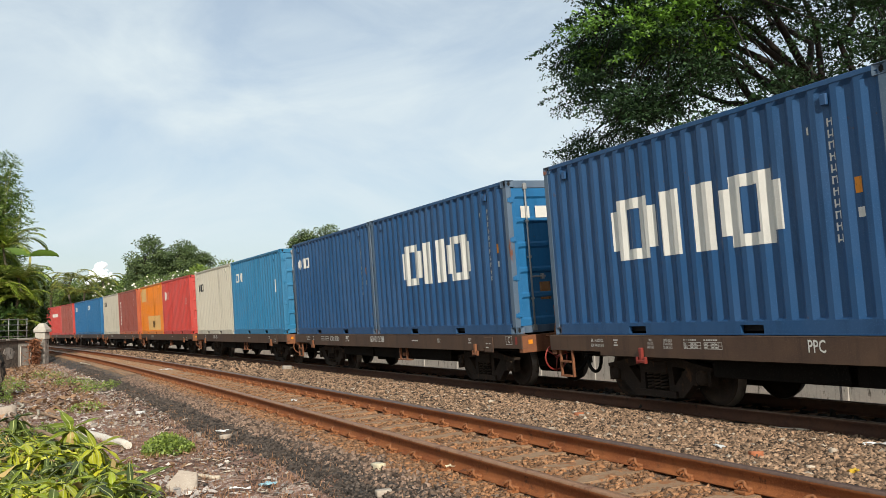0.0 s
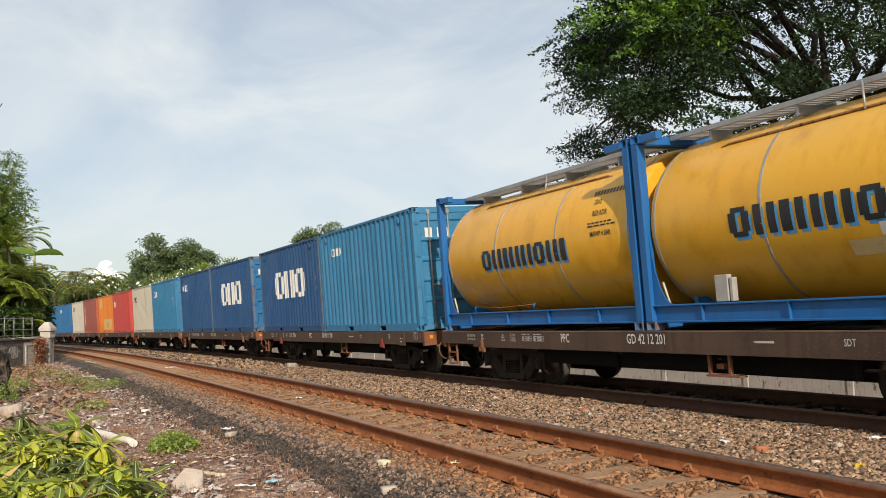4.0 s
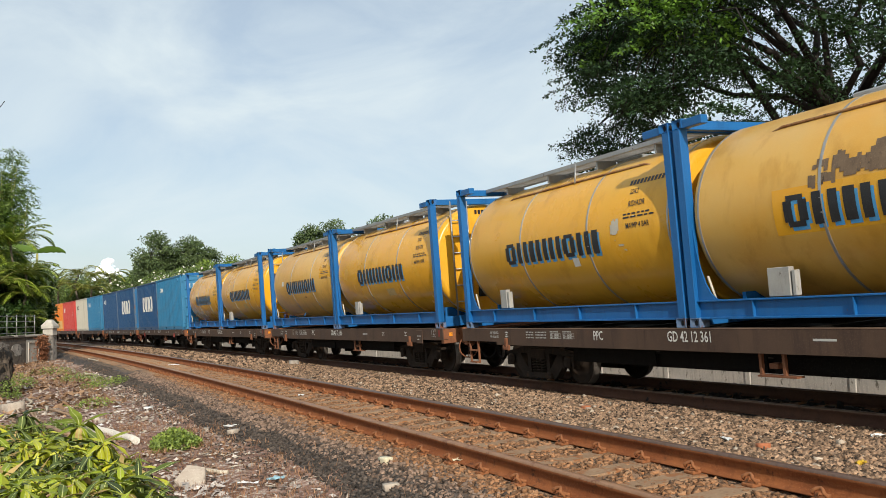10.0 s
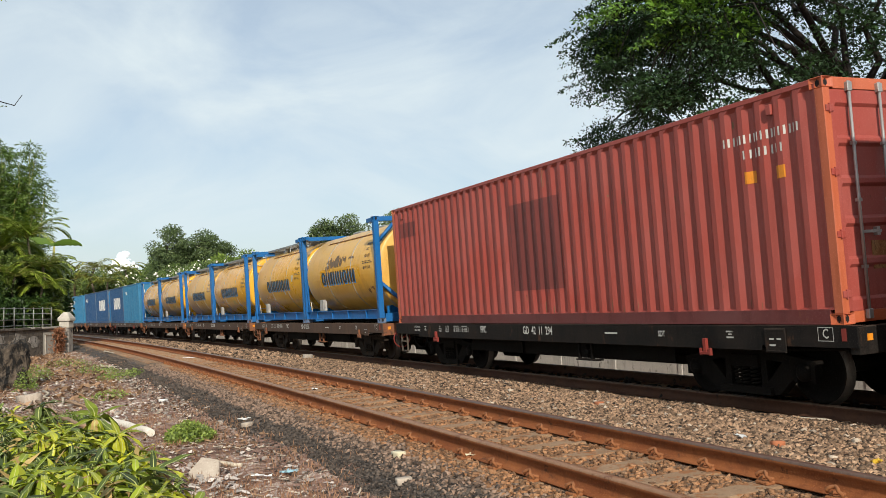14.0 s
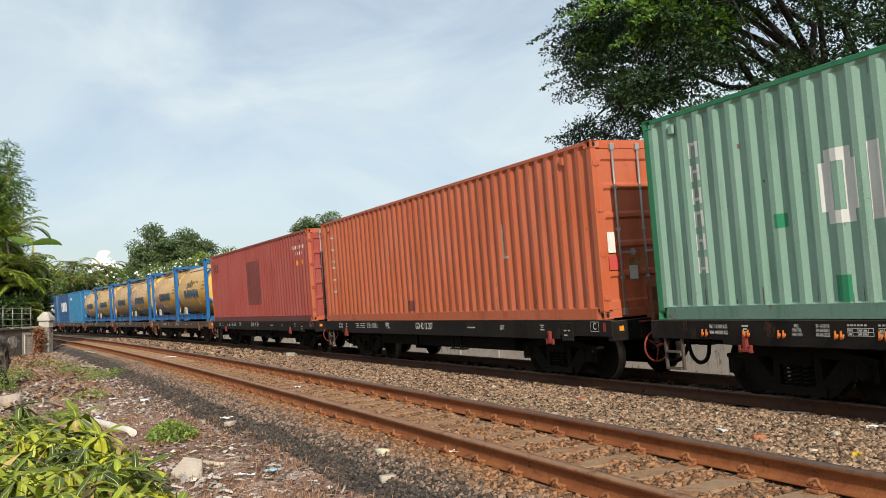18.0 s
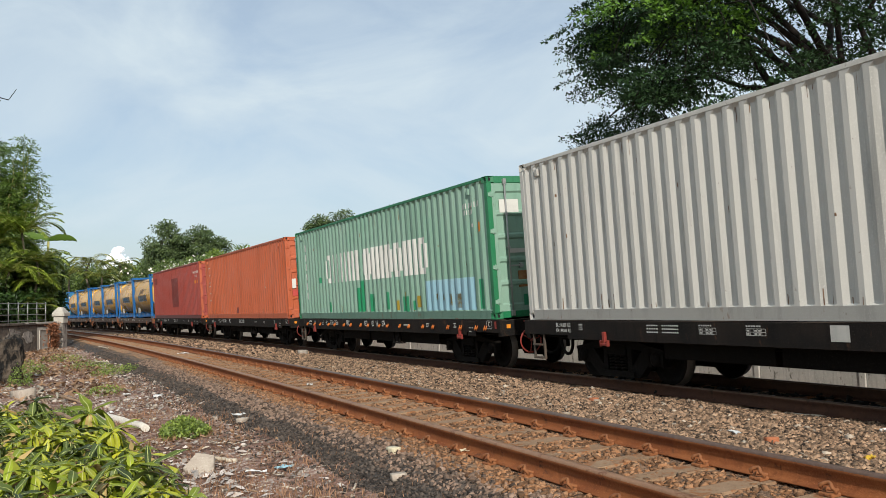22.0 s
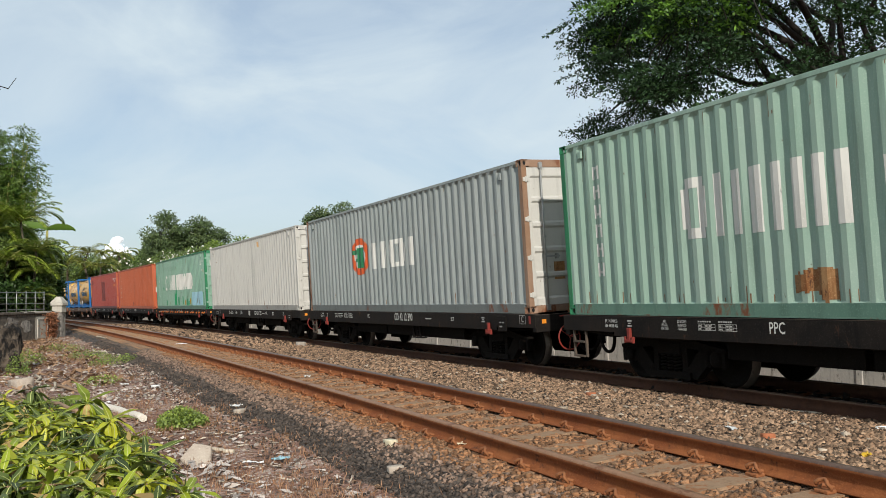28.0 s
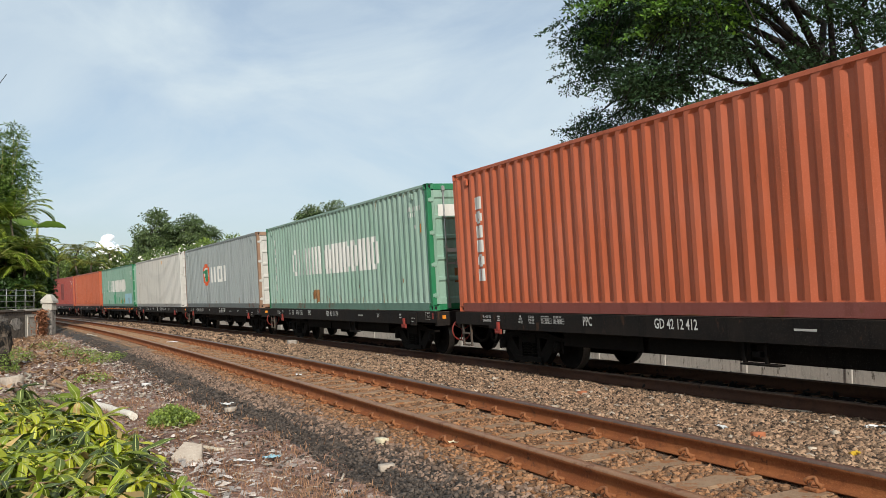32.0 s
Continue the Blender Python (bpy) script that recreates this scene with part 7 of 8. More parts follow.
# ---- walls, pillar, stump, cloud ----
CONCRETE = worn("weathered concrete", (0.40, 0.38, 0.34), (0.48, 0.45, 0.40), (0.12, 0.11, 0.09), 0.45, 0.58, 0.9, streak=1.2, bump=0.35, grain=40.0)
MOULDY = worn("mould-blackened plaster", (0.23, 0.205, 0.175), (0.36, 0.33, 0.29), (0.020, 0.018, 0.016), 0.7, 0.50, 0.9, streak=1.0, bump=0.4, grain=35.0, soft_spot=0.12)
STUMP_MAT = worn("blackened broken masonry", (0.040, 0.033, 0.026), (0.115, 0.088, 0.064), (0.007, 0.0065, 0.006), 0.45, 0.45, 0.95, streak=1.4, bump=0.9, grain=16.0, soft_spot=0.10)
MOULDY_DARK = worn("blackened old masonry", (0.075, 0.065, 0.055), (0.16, 0.13, 0.10), (0.02, 0.019, 0.018), 0.4, 0.52, 0.95, streak=0.6, bump=0.7, grain=22.0, soft_spot=0.12)
WHITE_WASH = worn("old whitewash", (0.47, 0.44, 0.38), (0.37, 0.34, 0.29), (0.13, 0.12, 0.10), 0.4, 0.62, 0.85, bump=0.2)
VINE_LEAF = foliage("dead creeper leaves", (0.17, 0.06, 0.025), (0.30, 0.13, 0.06), 0.4, 0.8, 0.1)
DRY_VINE = worn("dry brown vine", (0.20, 0.085, 0.035), (0.14, 0.06, 0.03), None, 0.2, rough=0.9)


def back_wall():
    """The concrete wall beyond the train, panel by panel between posts."""
    e = thing("wall_back", "pale concrete panel wall behind the train", "wall", kind="structure")
    panel = put(boxes((-1.16, 1.16, -0.03, 0.03, -0.55, 0.20), (-1.16, 1.16, -0.025, 0.025, 0.205, 0.80), (-1.16, 1.16, -0.03, 0.03, 0.805, 1.40), bevel=0.004), "panel")
    post = put(boxes((-0.07, 0.07, -0.05, 0.09, -0.6, 1.48), bevel=0.012), "post")
    panel.materials.append(CONCRETE)
    post.materials.append(CONCRETE)
    for k in range(-6, 40):
        s = k * 2.46
        m = line_pose(s, -4.45, 0, 0)
        part("panel", panel, None, e, "", m)
        part("post", post, None, e, "", line_pose(s + 1.23, -4.45, 0, 0))
    return e


back_wall()


def garden_wall():
    a, b = Vector((-45.9, 0.05, 0)), Vector((-35.7, -5.1, 0))
    d = (b - a).normalized()
    turn = math.atan2(d.y, d.x)
    m = Matrix.Translation((a.x, a.y, -0.45)) @ Matrix.Rotation(turn, 4, "Z")
    e = thing("garden_wall", "mould-stained garden wall with coping", "wall", m=m)
    ln = (b - a).length
    part("wall_body", boxes((0.2, ln, -0.10, 0.10, -0.1, 1.26), bevel=0.01), MOULDY_DARK, e)
    part("coping", boxes((0.2, ln, -0.17, 0.17, 1.26, 1.38), bevel=0.02), MOULDY_DARK, e)
    part("coping_skin", boxes((0.24, 2.1, -0.178, 0.178, 1.30, 1.388), bevel=0.01), WHITE_WASH, e, "worn whitewash on the coping")
    part("coping_skin", boxes((2.75, 3.05, -0.178, 0.178, 1.31, 1.388), bevel=0.01), WHITE_WASH, e, "worn whitewash on the coping")
    # plaster that has broken away from the masonry in irregular sheets
    for x0, x1, z0, z1, seed in ((2.1, 3.2, 0.45, 1.05, 11), (3.3, 4.6, 0.62, 1.18, 12), (3.6, 5.2, 0.05, 0.45, 13), (5.0, 6.6, 0.55, 1.20, 14), (7.0, 9.2, 0.30, 1.10, 15)):
        bm = bmesh.new()
        cx, cz = 0.5 * (x0 + x1), 0.5 * (z0 + z1)
        ring = []
        for k in range(22):
            a = 2 * math.pi * k / 22
            f = 0.78 + 0.5 * noise.noise(Vector((1.9 * math.cos(a), 1.9 * math.sin(a), seed * 3.7)))
            ring.append((cx + 0.55 * (x1 - x0) * f * math.cos(a), cz + 0.55 * (z1 - z0) * f * math.sin(a)))
        back = [bm.verts.new((x, 0.10, z)) for x, z in ring]
        front = [bm.verts.new((x, 0.118, z)) for x, z in ring]
        bm.faces.new(front[::-1])
        for k in range(22):
            bm.faces.new((back[k], front[k], front[(k + 1) % 22], back[(k + 1) % 22]))
        bmesh.ops.recalc_face_normals(bm, faces=bm.faces[:])
        part("plaster_patch", bm, MOULDY, e, "stained grey plaster sheet")
    part("panel_frame", boxes((0.75, 1.75, 0.10, 0.14, 0.15, 0.20), (0.75, 0.82, 0.10, 0.14, 0.20, 1.05), (1.68, 1.75, 0.10, 0.14, 0.20, 1.05), (0.75, 1.75, 0.10, 0.14, 1.0, 1.05), bevel=0.008), WHITE_WASH, e)
    part("whitewash_patch", boxes((0.6, 1.9, 0.101, 0.106, 0.1, 1.15)), WHITE_WASH, e)
    rng = random.Random(5)
    for k in range(16):
        x = 0.35 + 0.022 * k
        pts = [(x + 0.10 * rng.uniform(-1, 1), 0.15 + 0.04 * rng.random(), 1.35 - 0.14 * i) for i in range(10)]
        part("dead_vine", tube(bmesh.new(), pts, 0.02, 5), DRY_VINE, e)
    rg = np.random.RandomState(17)
    n = 900
    at = np.stack([0.25 + np.abs(rg.normal(size=n)) * 0.45, 0.16 + rg.uniform(0, 0.16, n), rg.uniform(0.0, 1.35, n)], -1)
    part("dead_foliage", leaf_mesh("dead_foliage", at, rg.normal(size=(n, 3)) + np.array([0, 0, -0.8]), rg.normal(size=(n, 3)), rg.uniform(0.08, 0.18, n), 0.05, VINE_LEAF), None, e, "dead brown creeper leaves")["kind"] = "stuff"
    f = thing("iron_fence", "thin pale iron fence on the garden wall", "fence", m=m @ Matrix.Translation((0, 0, 1.38)))
    for z in (0.10, 0.36, 0.62, 0.86):
        part("rail", bar((0.9, 0, z), (ln, 0, z), 0.016, 6), GALV, f)
    for i in range(13):
        x = 0.95 + i * 0.8
        part("post", bar((x, 0, 0.0), (x, 0, 0.92), 0.02, 6), GALV, f)
    p = thing("gate_pillar", "stained masonry pillar with a pale stepped cap", "pillar", m=Matrix.Translation((-46.2, 0.28, -0.45)) @ Matrix.Rotation(turn, 4, "Z"))
    part("shaft", boxes((-0.22, 0.22, -0.22, 0.22, -0.1, 1.62), bevel=0.02), MOULDY, p)
    part("collar", boxes((-0.245, 0.245, -0.245, 0.245, 1.30, 1.60), bevel=0.02), WHITE_WASH, p)

    def cap():
        bm = boxes((-0.31, 0.31, -0.31, 0.31, 1.62, 1.78), bevel=0.025)
        lo = [bm.verts.new((x, y, 1.78)) for x, y in ((-0.295, -0.295), (0.295, -0.295), (0.295, 0.295), (-0.295, 0.295))]
        hi = [bm.verts.new((x, y, 2.06)) for x, y in ((-0.10, -0.10), (0.10, -0.10), (0.10, 0.10), (-0.10, 0.10))]
        for i in range(4):
            bm.faces.new((lo[i], lo[(i + 1) % 4], hi[(i + 1) % 4], hi[i]))
        bm.faces.new(hi)
        return bm
    part("cap", cap(), WHITE_WASH, p)


garden_wall()


def rough_block(bm, x0, x1, y0, y1, z0, z1, seed, rough=0.06, cuts=4):
    """A broken lump of masonry."""
    box(bm, x0, x1, y0, y1, z0, z1)
    bmesh.ops.subdivide_edges(bm, edges=bm.edges[:], cuts=cuts, use_grid_fill=True)
    for v in bm.verts:
        q = v.co * 2.3 + Vector((seed, seed * 0.7, 0))
        v.co += Vector((noise.noise(q), noise.noise(q + Vector((9, 0, 0))), noise.noise(q + Vector((0, 9, 0))))) * rough * 2
    for f in bm.faces:
        f.smooth = True
    return bm


def broken_stump():
    """A jagged leftover of a wall, worn into ledges."""
    bm = rough_block(bmesh.new(), -0.45, 0.45, -0.48, 0.42, -0.15, 1.10, 3, 0.05, 14)
    for v in bm.verts:
        q = v.co * 7.0
        k = noise.noise(q)
        v.co += Vector((noise.noise(q + Vector((4, 0, 0))), noise.noise(q + Vector((0, 4, 0))), 0.5 * k)) * 0.075
        if v.co.z > 0.7:
            v.co.z += 0.10 * round(2.5 * noise.noise(v.co * 3.1)) - 0.12 * max(0.0, v.co.y - 0.1)
    for f in bm.faces:
        f.smooth = False
    return bm


thing_mesh("masonry_stump", broken_stump(), STUMP_MAT,
           "blackened stump of an old masonry wall", "masonry stump", m=Matrix.Translation((-23.2, -1.14, -0.42)))



def cloud_glow(n, l, s_):
    """Sunlit vapour far off: part of the sky's backdrop."""
    s_.inputs["Base Color"].default_value = (0.85, 0.86, 0.88, 1)
    s_.inputs["Roughness"].default_value = 1.0
    s_.inputs["Emission Color"].default_value = (0.78, 0.82, 0.88, 1)
    s_.inputs["Emission Strength"].default_value = 0.48


CLOUD_WHITE = mat("cumulus white", cloud_glow)


def cumulus():
    """One small heaped cloud low over the horizon."""
    rng = random.Random(8)
    bm = bmesh.new()
    for k in range(70):
        u = rng.uniform(-1, 1)
        r = 8.5 * (1.15 - abs(u)) * rng.uniform(0.5, 1.1)
        m = Matrix.Translation((-2410 + rng.uniform(-20, 20), 150 + 40 * u, 120 + rng.uniform(0.0, 52) * (1 - abs(u) ** 1.5))) @ Matrix.Scale(r, 4)
        bmesh.ops.create_icosphere(bm, subdivisions=3, radius=1.0, matrix=m)
    for v in bm.verts:
        q = v.co * 0.07
        v.co += Vector((noise.noise(q), noise.noise(q + Vector((7, 0, 0))), noise.noise(q + Vector((0, 7, 0))))) * 5
    for f in bm.faces:
        f.smooth = True
    thing_mesh("cumulus_cloud", bm, CLOUD_WHITE, "small white heaped cloud near the horizon", "cloud", kind="structure")


cumulus()
# ---- foreground: cut branches, weeds, litter ----
MANGO = foliage("fresh mango leaf", (0.125, 0.195, 0.010), (0.31, 0.36, 0.022), 0.40, 0.48, 0.28)
MANGO_YELLOW = foliage("yellowing mango leaf", (0.32, 0.37, 0.018), (0.50, 0.49, 0.04), 0.30, 0.40, 0.28)
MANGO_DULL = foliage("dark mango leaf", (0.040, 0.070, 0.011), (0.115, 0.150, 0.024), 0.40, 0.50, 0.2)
MANGO_DRY = foliage("drying mango leaf", (0.24, 0.16, 0.045), (0.42, 0.30, 0.11), 0.3, 0.6, 0.2)
WEED = foliage("low weed leaves", (0.115, 0.19, 0.028), (0.24, 0.30, 0.06), 0.4)
DRY_GRASS = foliage("dry reddish grass", (0.22, 0.10, 0.05), (0.36, 0.21, 0.12), 0.35, 0.8, 0.15)
DEAD_LEAF = foliage("dead brown leaves", (0.15, 0.075, 0.035), (0.30, 0.19, 0.11), 0.4, 0.8, 0.05)
CHIP = worn("pale rubble chips", (0.30, 0.255, 0.205), (0.40, 0.355, 0.31), None, 0.1, rough=0.95, vary=0.45, islands=True)
PALE_WOOD = worn("sun-bleached wood", (0.46, 0.38, 0.28), (0.55, 0.48, 0.38), (0.20, 0.14, 0.09), 0.3, 0.60, 0.9, bump=0.4)
BLEACHED = worn("bleached white wood", (0.60, 0.55, 0.47), (0.68, 0.63, 0.55), (0.32, 0.25, 0.18), 0.3, 0.62, 0.9, bump=0.4)
FLAKE = worn("bleached bark flakes", (0.40, 0.34, 0.295), (0.50, 0.45, 0.41), None, 0.1, rough=0.95, vary=0.45, islands=True)
STICK = worn("brown dry stick", (0.22, 0.14, 0.085), (0.32, 0.22, 0.14), None, 0.2, rough=0.9)
SLAB = worn("dusty stone slab", (0.37, 0.305, 0.245), (0.45, 0.385, 0.315), (0.24, 0.18, 0.13), 0.3, 0.62, 0.95, bump=0.35)
PLASTIC = worn("white plastic scrap", (0.70, 0.70, 0.68), (0.60, 0.60, 0.58), None, 0.1, rough=0.5)
BRICK_BIT = worn("orange brick piece", (0.42, 0.15, 0.07), (0.36, 0.13, 0.06), None, 0.1, rough=0.95, bump=0.4)
PAPER = worn("yellowed paper scrap", (0.55, 0.48, 0.32), (0.62, 0.56, 0.42), None, 0.1, rough=0.8)
YELLOW_WRAP = worn("yellow wrapper", (0.62, 0.38, 0.02), (0.55, 0.36, 0.05), None, 0.1, rough=0.5)


def mango_leaf(curl, wave_, name):
    """A long leaf along +x, folded along its rib and bent down."""
    bm = bmesh.new()
    ln, prev = 1.0, None
    for i in range(8):
        u = i / 7
        w = 0.100 * math.sin(math.pi * (0.04 + 0.96 * u) ** 0.85) if i < 7 else 0.004
        z = -curl * u * u
        x = ln * u * (1 - 0.28 * curl * u)
        cur = [bm.verts.new((x, k * w, z + abs(k) * (0.35 * w) + 0.02 * wave_ * math.sin(9 * u + k))) for k in (-1, 0, 1)]
        if prev:
            for k in (0, 1):
                bm.faces.new((prev[k], prev[k + 1], cur[k + 1], cur[k])).smooth = True
        prev = cur
    # the pale rib
    mid = [bm.verts[i * 3 + 1].co.copy() for i in range(8)] if not bm.verts.ensure_lookup_table() else []
    rib = [[bm.verts.new(p + Vector((0, k * 0.010 * (1.2 - i / 8), 0.006))) for k in (-1, 1)] for i, p in enumerate(mid)]
    for a, b in zip(rib, rib[1:]):
        bm.faces.new((a[0], a[1], b[1], b[0])).material_index = 1
    return put(bm, name)


RIB = worn("pale leaf rib", (0.42, 0.46, 0.14), (0.48, 0.50, 0.20), None, 0.1, rough=0.5, bump=0.0)
LEAF_SHAPES = {}
for mi, m_ in enumerate((MANGO, MANGO_YELLOW, MANGO_DULL, MANGO_DRY)):
    for ci, c_ in enumerate((0.30, 0.55, 0.80, 1.1)):
        me_ = mango_leaf(c_, 1.0 + ci, "leaf")
        me_.materials.append(m_)
        me_.materials.append(RIB)
        LEAF_SHAPES[mi, ci] = me_


def pile_top(x):
    return float(np.interp(x, (-15.5, -14.4, -12.0, -9.5, -7.5, -6.6, -5.5), (-0.9, -0.45, 0.32, 0.95, 1.06, 1.02, 0.6)))


def pile_height(x, y):
    edge = pile_top(x) - y
    return -0.36 + 0.25 * min(1.0, max(0.0, edge / 0.5)) ** 0.6 * (0.8 + 0.25 * math.sin(2.3 * x) * math.cos(3.1 * y))


def hung(at, way, size):
    """A pose with x along way and z as upright as it can be."""
    x = Vector(way).normalized()
    y = Vector((0, 0, 1)).cross(x)
    y = y.normalized() if y.length > 0.05 else Vector((0, 1, 0))
    z = x.cross(y)
    m = Matrix((x, y, z)).transposed().to_4x4()
    return Matrix.Translation(at) @ m @ Matrix.Scale(size, 4)


BRANCH_WORDS = ("freshly cut leafy mango branch on the pile", "yellowing leafy mango branch on the pile", "dark green leafy mango branch on the pile")


def cut_branch(rng, x, y, z, tone, n, size, axis):
    e = thing("cut_branch", BRANCH_WORDS[tone], "cut branch", "cut branches in the heap")
    axis = Vector(axis).normalized()
    tip = Vector((x, y, z))
    part("stem", tube(bmesh.new(), (tip - axis * 0.45 + Vector((rng.uniform(-0.15, 0.15), rng.uniform(-0.15, 0.15), -0.05)), tip - axis * 0.15, tip), (0.012, 0.010, 0.006), 6), STICK, e)
    q0 = axis.to_track_quat("Z", "Y")
    for k in range(n):
        u = k / n
        a = 2 * math.pi * (k * 0.382 + rng.uniform(-0.04, 0.04))
        rise = radians(35 - 80 * u + rng.uniform(-12, 12))
        way = q0 @ Vector((math.cos(a) * math.cos(rise), math.sin(a) * math.cos(rise), math.sin(rise))) + Vector((0, 0, -0.55 * u - 0.1))
        turn = Matrix.Rotation(rng.uniform(-0.35, 0.35), 4, "X")
        m = hung(tip - axis * 0.10 * u, way, size * rng.uniform(0.75, 1.1) * (0.7 + 0.3 * u)) @ turn @ Matrix.Scale(1.15, 4, (0, 1, 0))
        mi = tone if rng.uniform() < 0.82 else int(rng.choice(4, p=(0.35, 0.25, 0.25, 0.15)))
        part("leaf", LEAF_SHAPES[mi, rng.randint(0, 4)], None, e, "", m)
    return e


def leaf_heap():
    rng = np.random.RandomState(501)
    made = []
    tries = 0
    while len(made) < 92 and tries < 5000:
        tries += 1
        x = rng.uniform(-14.2, -6.3)
        y = rng.uniform(max(-1.3, pile_top(x) - 1.5), pile_top(x) - 0.10)
        if y < 0.075 * x + 0.42 - 0.25:
            continue
        if any((x - a) ** 2 * 0.25 + (y - b) ** 2 < 0.15 ** 2 for a, b in made):
            continue
        made.append((x, y))
        tone = int(rng.choice(3, p=(0.45, 0.25, 0.30))) if x > -10.5 else int(rng.choice(3, p=(0.5, 0.14, 0.36)))
        axis = (rng.uniform(0.2, 0.9), rng.uniform(-0.8, 0.8), rng.uniform(0.15, 0.6))
        cut_branch(rng, x, y, pile_height(x, y) + rng.uniform(0.0, 0.09), tone, rng.randint(12, 17), rng.uniform(0.30, 0.45), axis)
    cut_branch(rng, -11.0, 0.36, 0.05, 0, 24, 0.56, (0.8, -0.1, 0.6))
    cut_branch(rng, -10.4, 0.55, -0.12, 2, 20, 0.54, (0.9, 0.15, 0.2))
    cut_branch(rng, -8.6, 0.72, -0.16, 1, 18, 0.40, (0.9, 0.1, 0.4))
    cut_branch(rng, -9.6, 0.55, 0.0, 1, 20, 0.42, (0.8, 0.2, 0.6))
    cut_branch(rng, -13.6, -0.25, 0.0, 2, 20, 0.48, (0.5, -0.2, 0.8))
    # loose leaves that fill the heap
    # The dark ones lie lowest: shade inside the heap put in leaf colour.
    for name, label, mtl, n, up in (("fallen_leaves", "leaves filling the heap, gap shade in their dark colour", MANGO_DULL, 2000, -0.10), ("fallen_leaves", "green leaves lying over the heap", MANGO, 350, -0.03), ("fallen_leaves", "brown dry leaves lying over the heap", MANGO_DRY, 320, 0.0), ("fallen_leaves", "yellow leaves lying over the heap", MANGO_YELLOW, 220, -0.03)):
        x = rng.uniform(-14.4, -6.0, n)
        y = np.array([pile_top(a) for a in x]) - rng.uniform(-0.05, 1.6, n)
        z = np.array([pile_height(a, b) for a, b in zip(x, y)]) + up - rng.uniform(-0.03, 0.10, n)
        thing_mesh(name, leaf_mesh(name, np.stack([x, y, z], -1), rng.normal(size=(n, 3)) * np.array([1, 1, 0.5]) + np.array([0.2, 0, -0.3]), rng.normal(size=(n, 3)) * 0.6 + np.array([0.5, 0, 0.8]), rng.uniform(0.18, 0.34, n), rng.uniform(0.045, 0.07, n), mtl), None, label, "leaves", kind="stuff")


leaf_heap()


def strew(name, label, category, material, n, s0, s1, o0, o1, long, wide, seed, tilt=0.25, patchy=0.0):
    """Flat scraps strewn on the ground beside the line."""
    rng = np.random.RandomState(seed)
    s, off = rng.uniform(s0, s1, n), rng.uniform(o0, o1, n)
    if patchy:
        keep = lattice(s, off, seed, 1.1) + 0.4 * lattice(s, off, seed + 1, 0.4) > patchy - 0.5
        s, off = s[keep], off[keep]
    at = line_points(s, off, 0)
    at[:, 2] = height(at[:, 0], at[:, 1], s, off) + rng.uniform(0.004, 0.02, len(s))
    a = rng.uniform(0, 2 * math.pi, len(s))
    way = np.stack([np.cos(a), np.sin(a), rng.uniform(0, tilt, len(s))], -1)
    face = rng.normal(size=(len(s), 3)) * tilt + np.array([0, 0, 1.0])
    return thing_mesh(name, leaf_mesh(name, at, way, face, long * rng.uniform(0.5, 1.5, len(s)), wide * rng.uniform(0.6, 1.4, len(s)), material), None, label, category, kind="stuff")


strew("dead_leaves", "dead brown leaves strewn over the dirt", "leaves", DEAD_LEAF, 5200, 5, 45, 6.2, 10.5, 0.075, 0.035, 601, 0.5, 0.2)
strew("dead_leaves", "brown dead leaves and husks heaped near the garden wall", "leaves", DEAD_LEAF, 3600, 18, 46, 7.0, 10.5, 0.17, 0.07, 608, 0.7, 0.1)
strew("wood_shavings", "pale splinters and dry scraps on the dirt", "scraps", PALE_WOOD, 3800, 5, 45, 6.35, 10.5, 0.13, 0.020, 602, 0.25, 0.30)
strew("bark_scraps", "greyish-pink bark flakes and paper bits on the dirt", "scraps", FLAKE, 4200, 5, 45, 6.4, 10.5, 0.085, 0.05, 605, 0.30, 0.42)
strew("bark_scraps", "pale flakes heaped in front of the leaves", "scraps", FLAKE, 500, 5.5, 9.5, 7.0, 8.2, 0.12, 0.05, 606, 0.35)
strew("brown_litter", "brown twigs and husks on the dirt", "scraps", STICK, 3000, 5, 45, 6.4, 10.5, 0.16, 0.014, 607, 0.25, 0.3)
scatter_stones("rubble_chips", "pale rubble chips strewn over the dirt", CHIP, 5, 22, 6.25, 9.3, 2600, 0.014, 603, 0.2, "rubble")
scatter_stones("rubble_chips", "pale rubble lumps over the far dirt", CHIP, 14, 46, 6.3, 10.5, 1100, 0.034, 604, 0.1, "rubble")


def tufts(name, label, category, material, places, blades, high, wide, seed, spread_=0.25):
    """Thin upright blades in tufts round the given places."""
    rng = np.random.RandomState(seed)
    k = np.repeat(np.arange(len(places)), blades)
    p = np.asarray(places, float)[k]
    xy = p[:, :2] + rng.normal(size=(len(k), 2)) * spread_ * p[:, 2:3]
    z = height(xy[:, 0], xy[:, 1]) - 0.01
    at = np.stack([xy[:, 0], xy[:, 1], z], -1)
    way = rng.normal(size=(len(k), 3)) * 0.45 + np.array([0, 0, 1.0])
    face = rng.normal(size=(len(k), 3))
    return thing_mesh(name, leaf_mesh(name, at, way, face, high * rng.uniform(0.5, 1.3, len(k)), wide, material), None, label, category, kind="stuff")


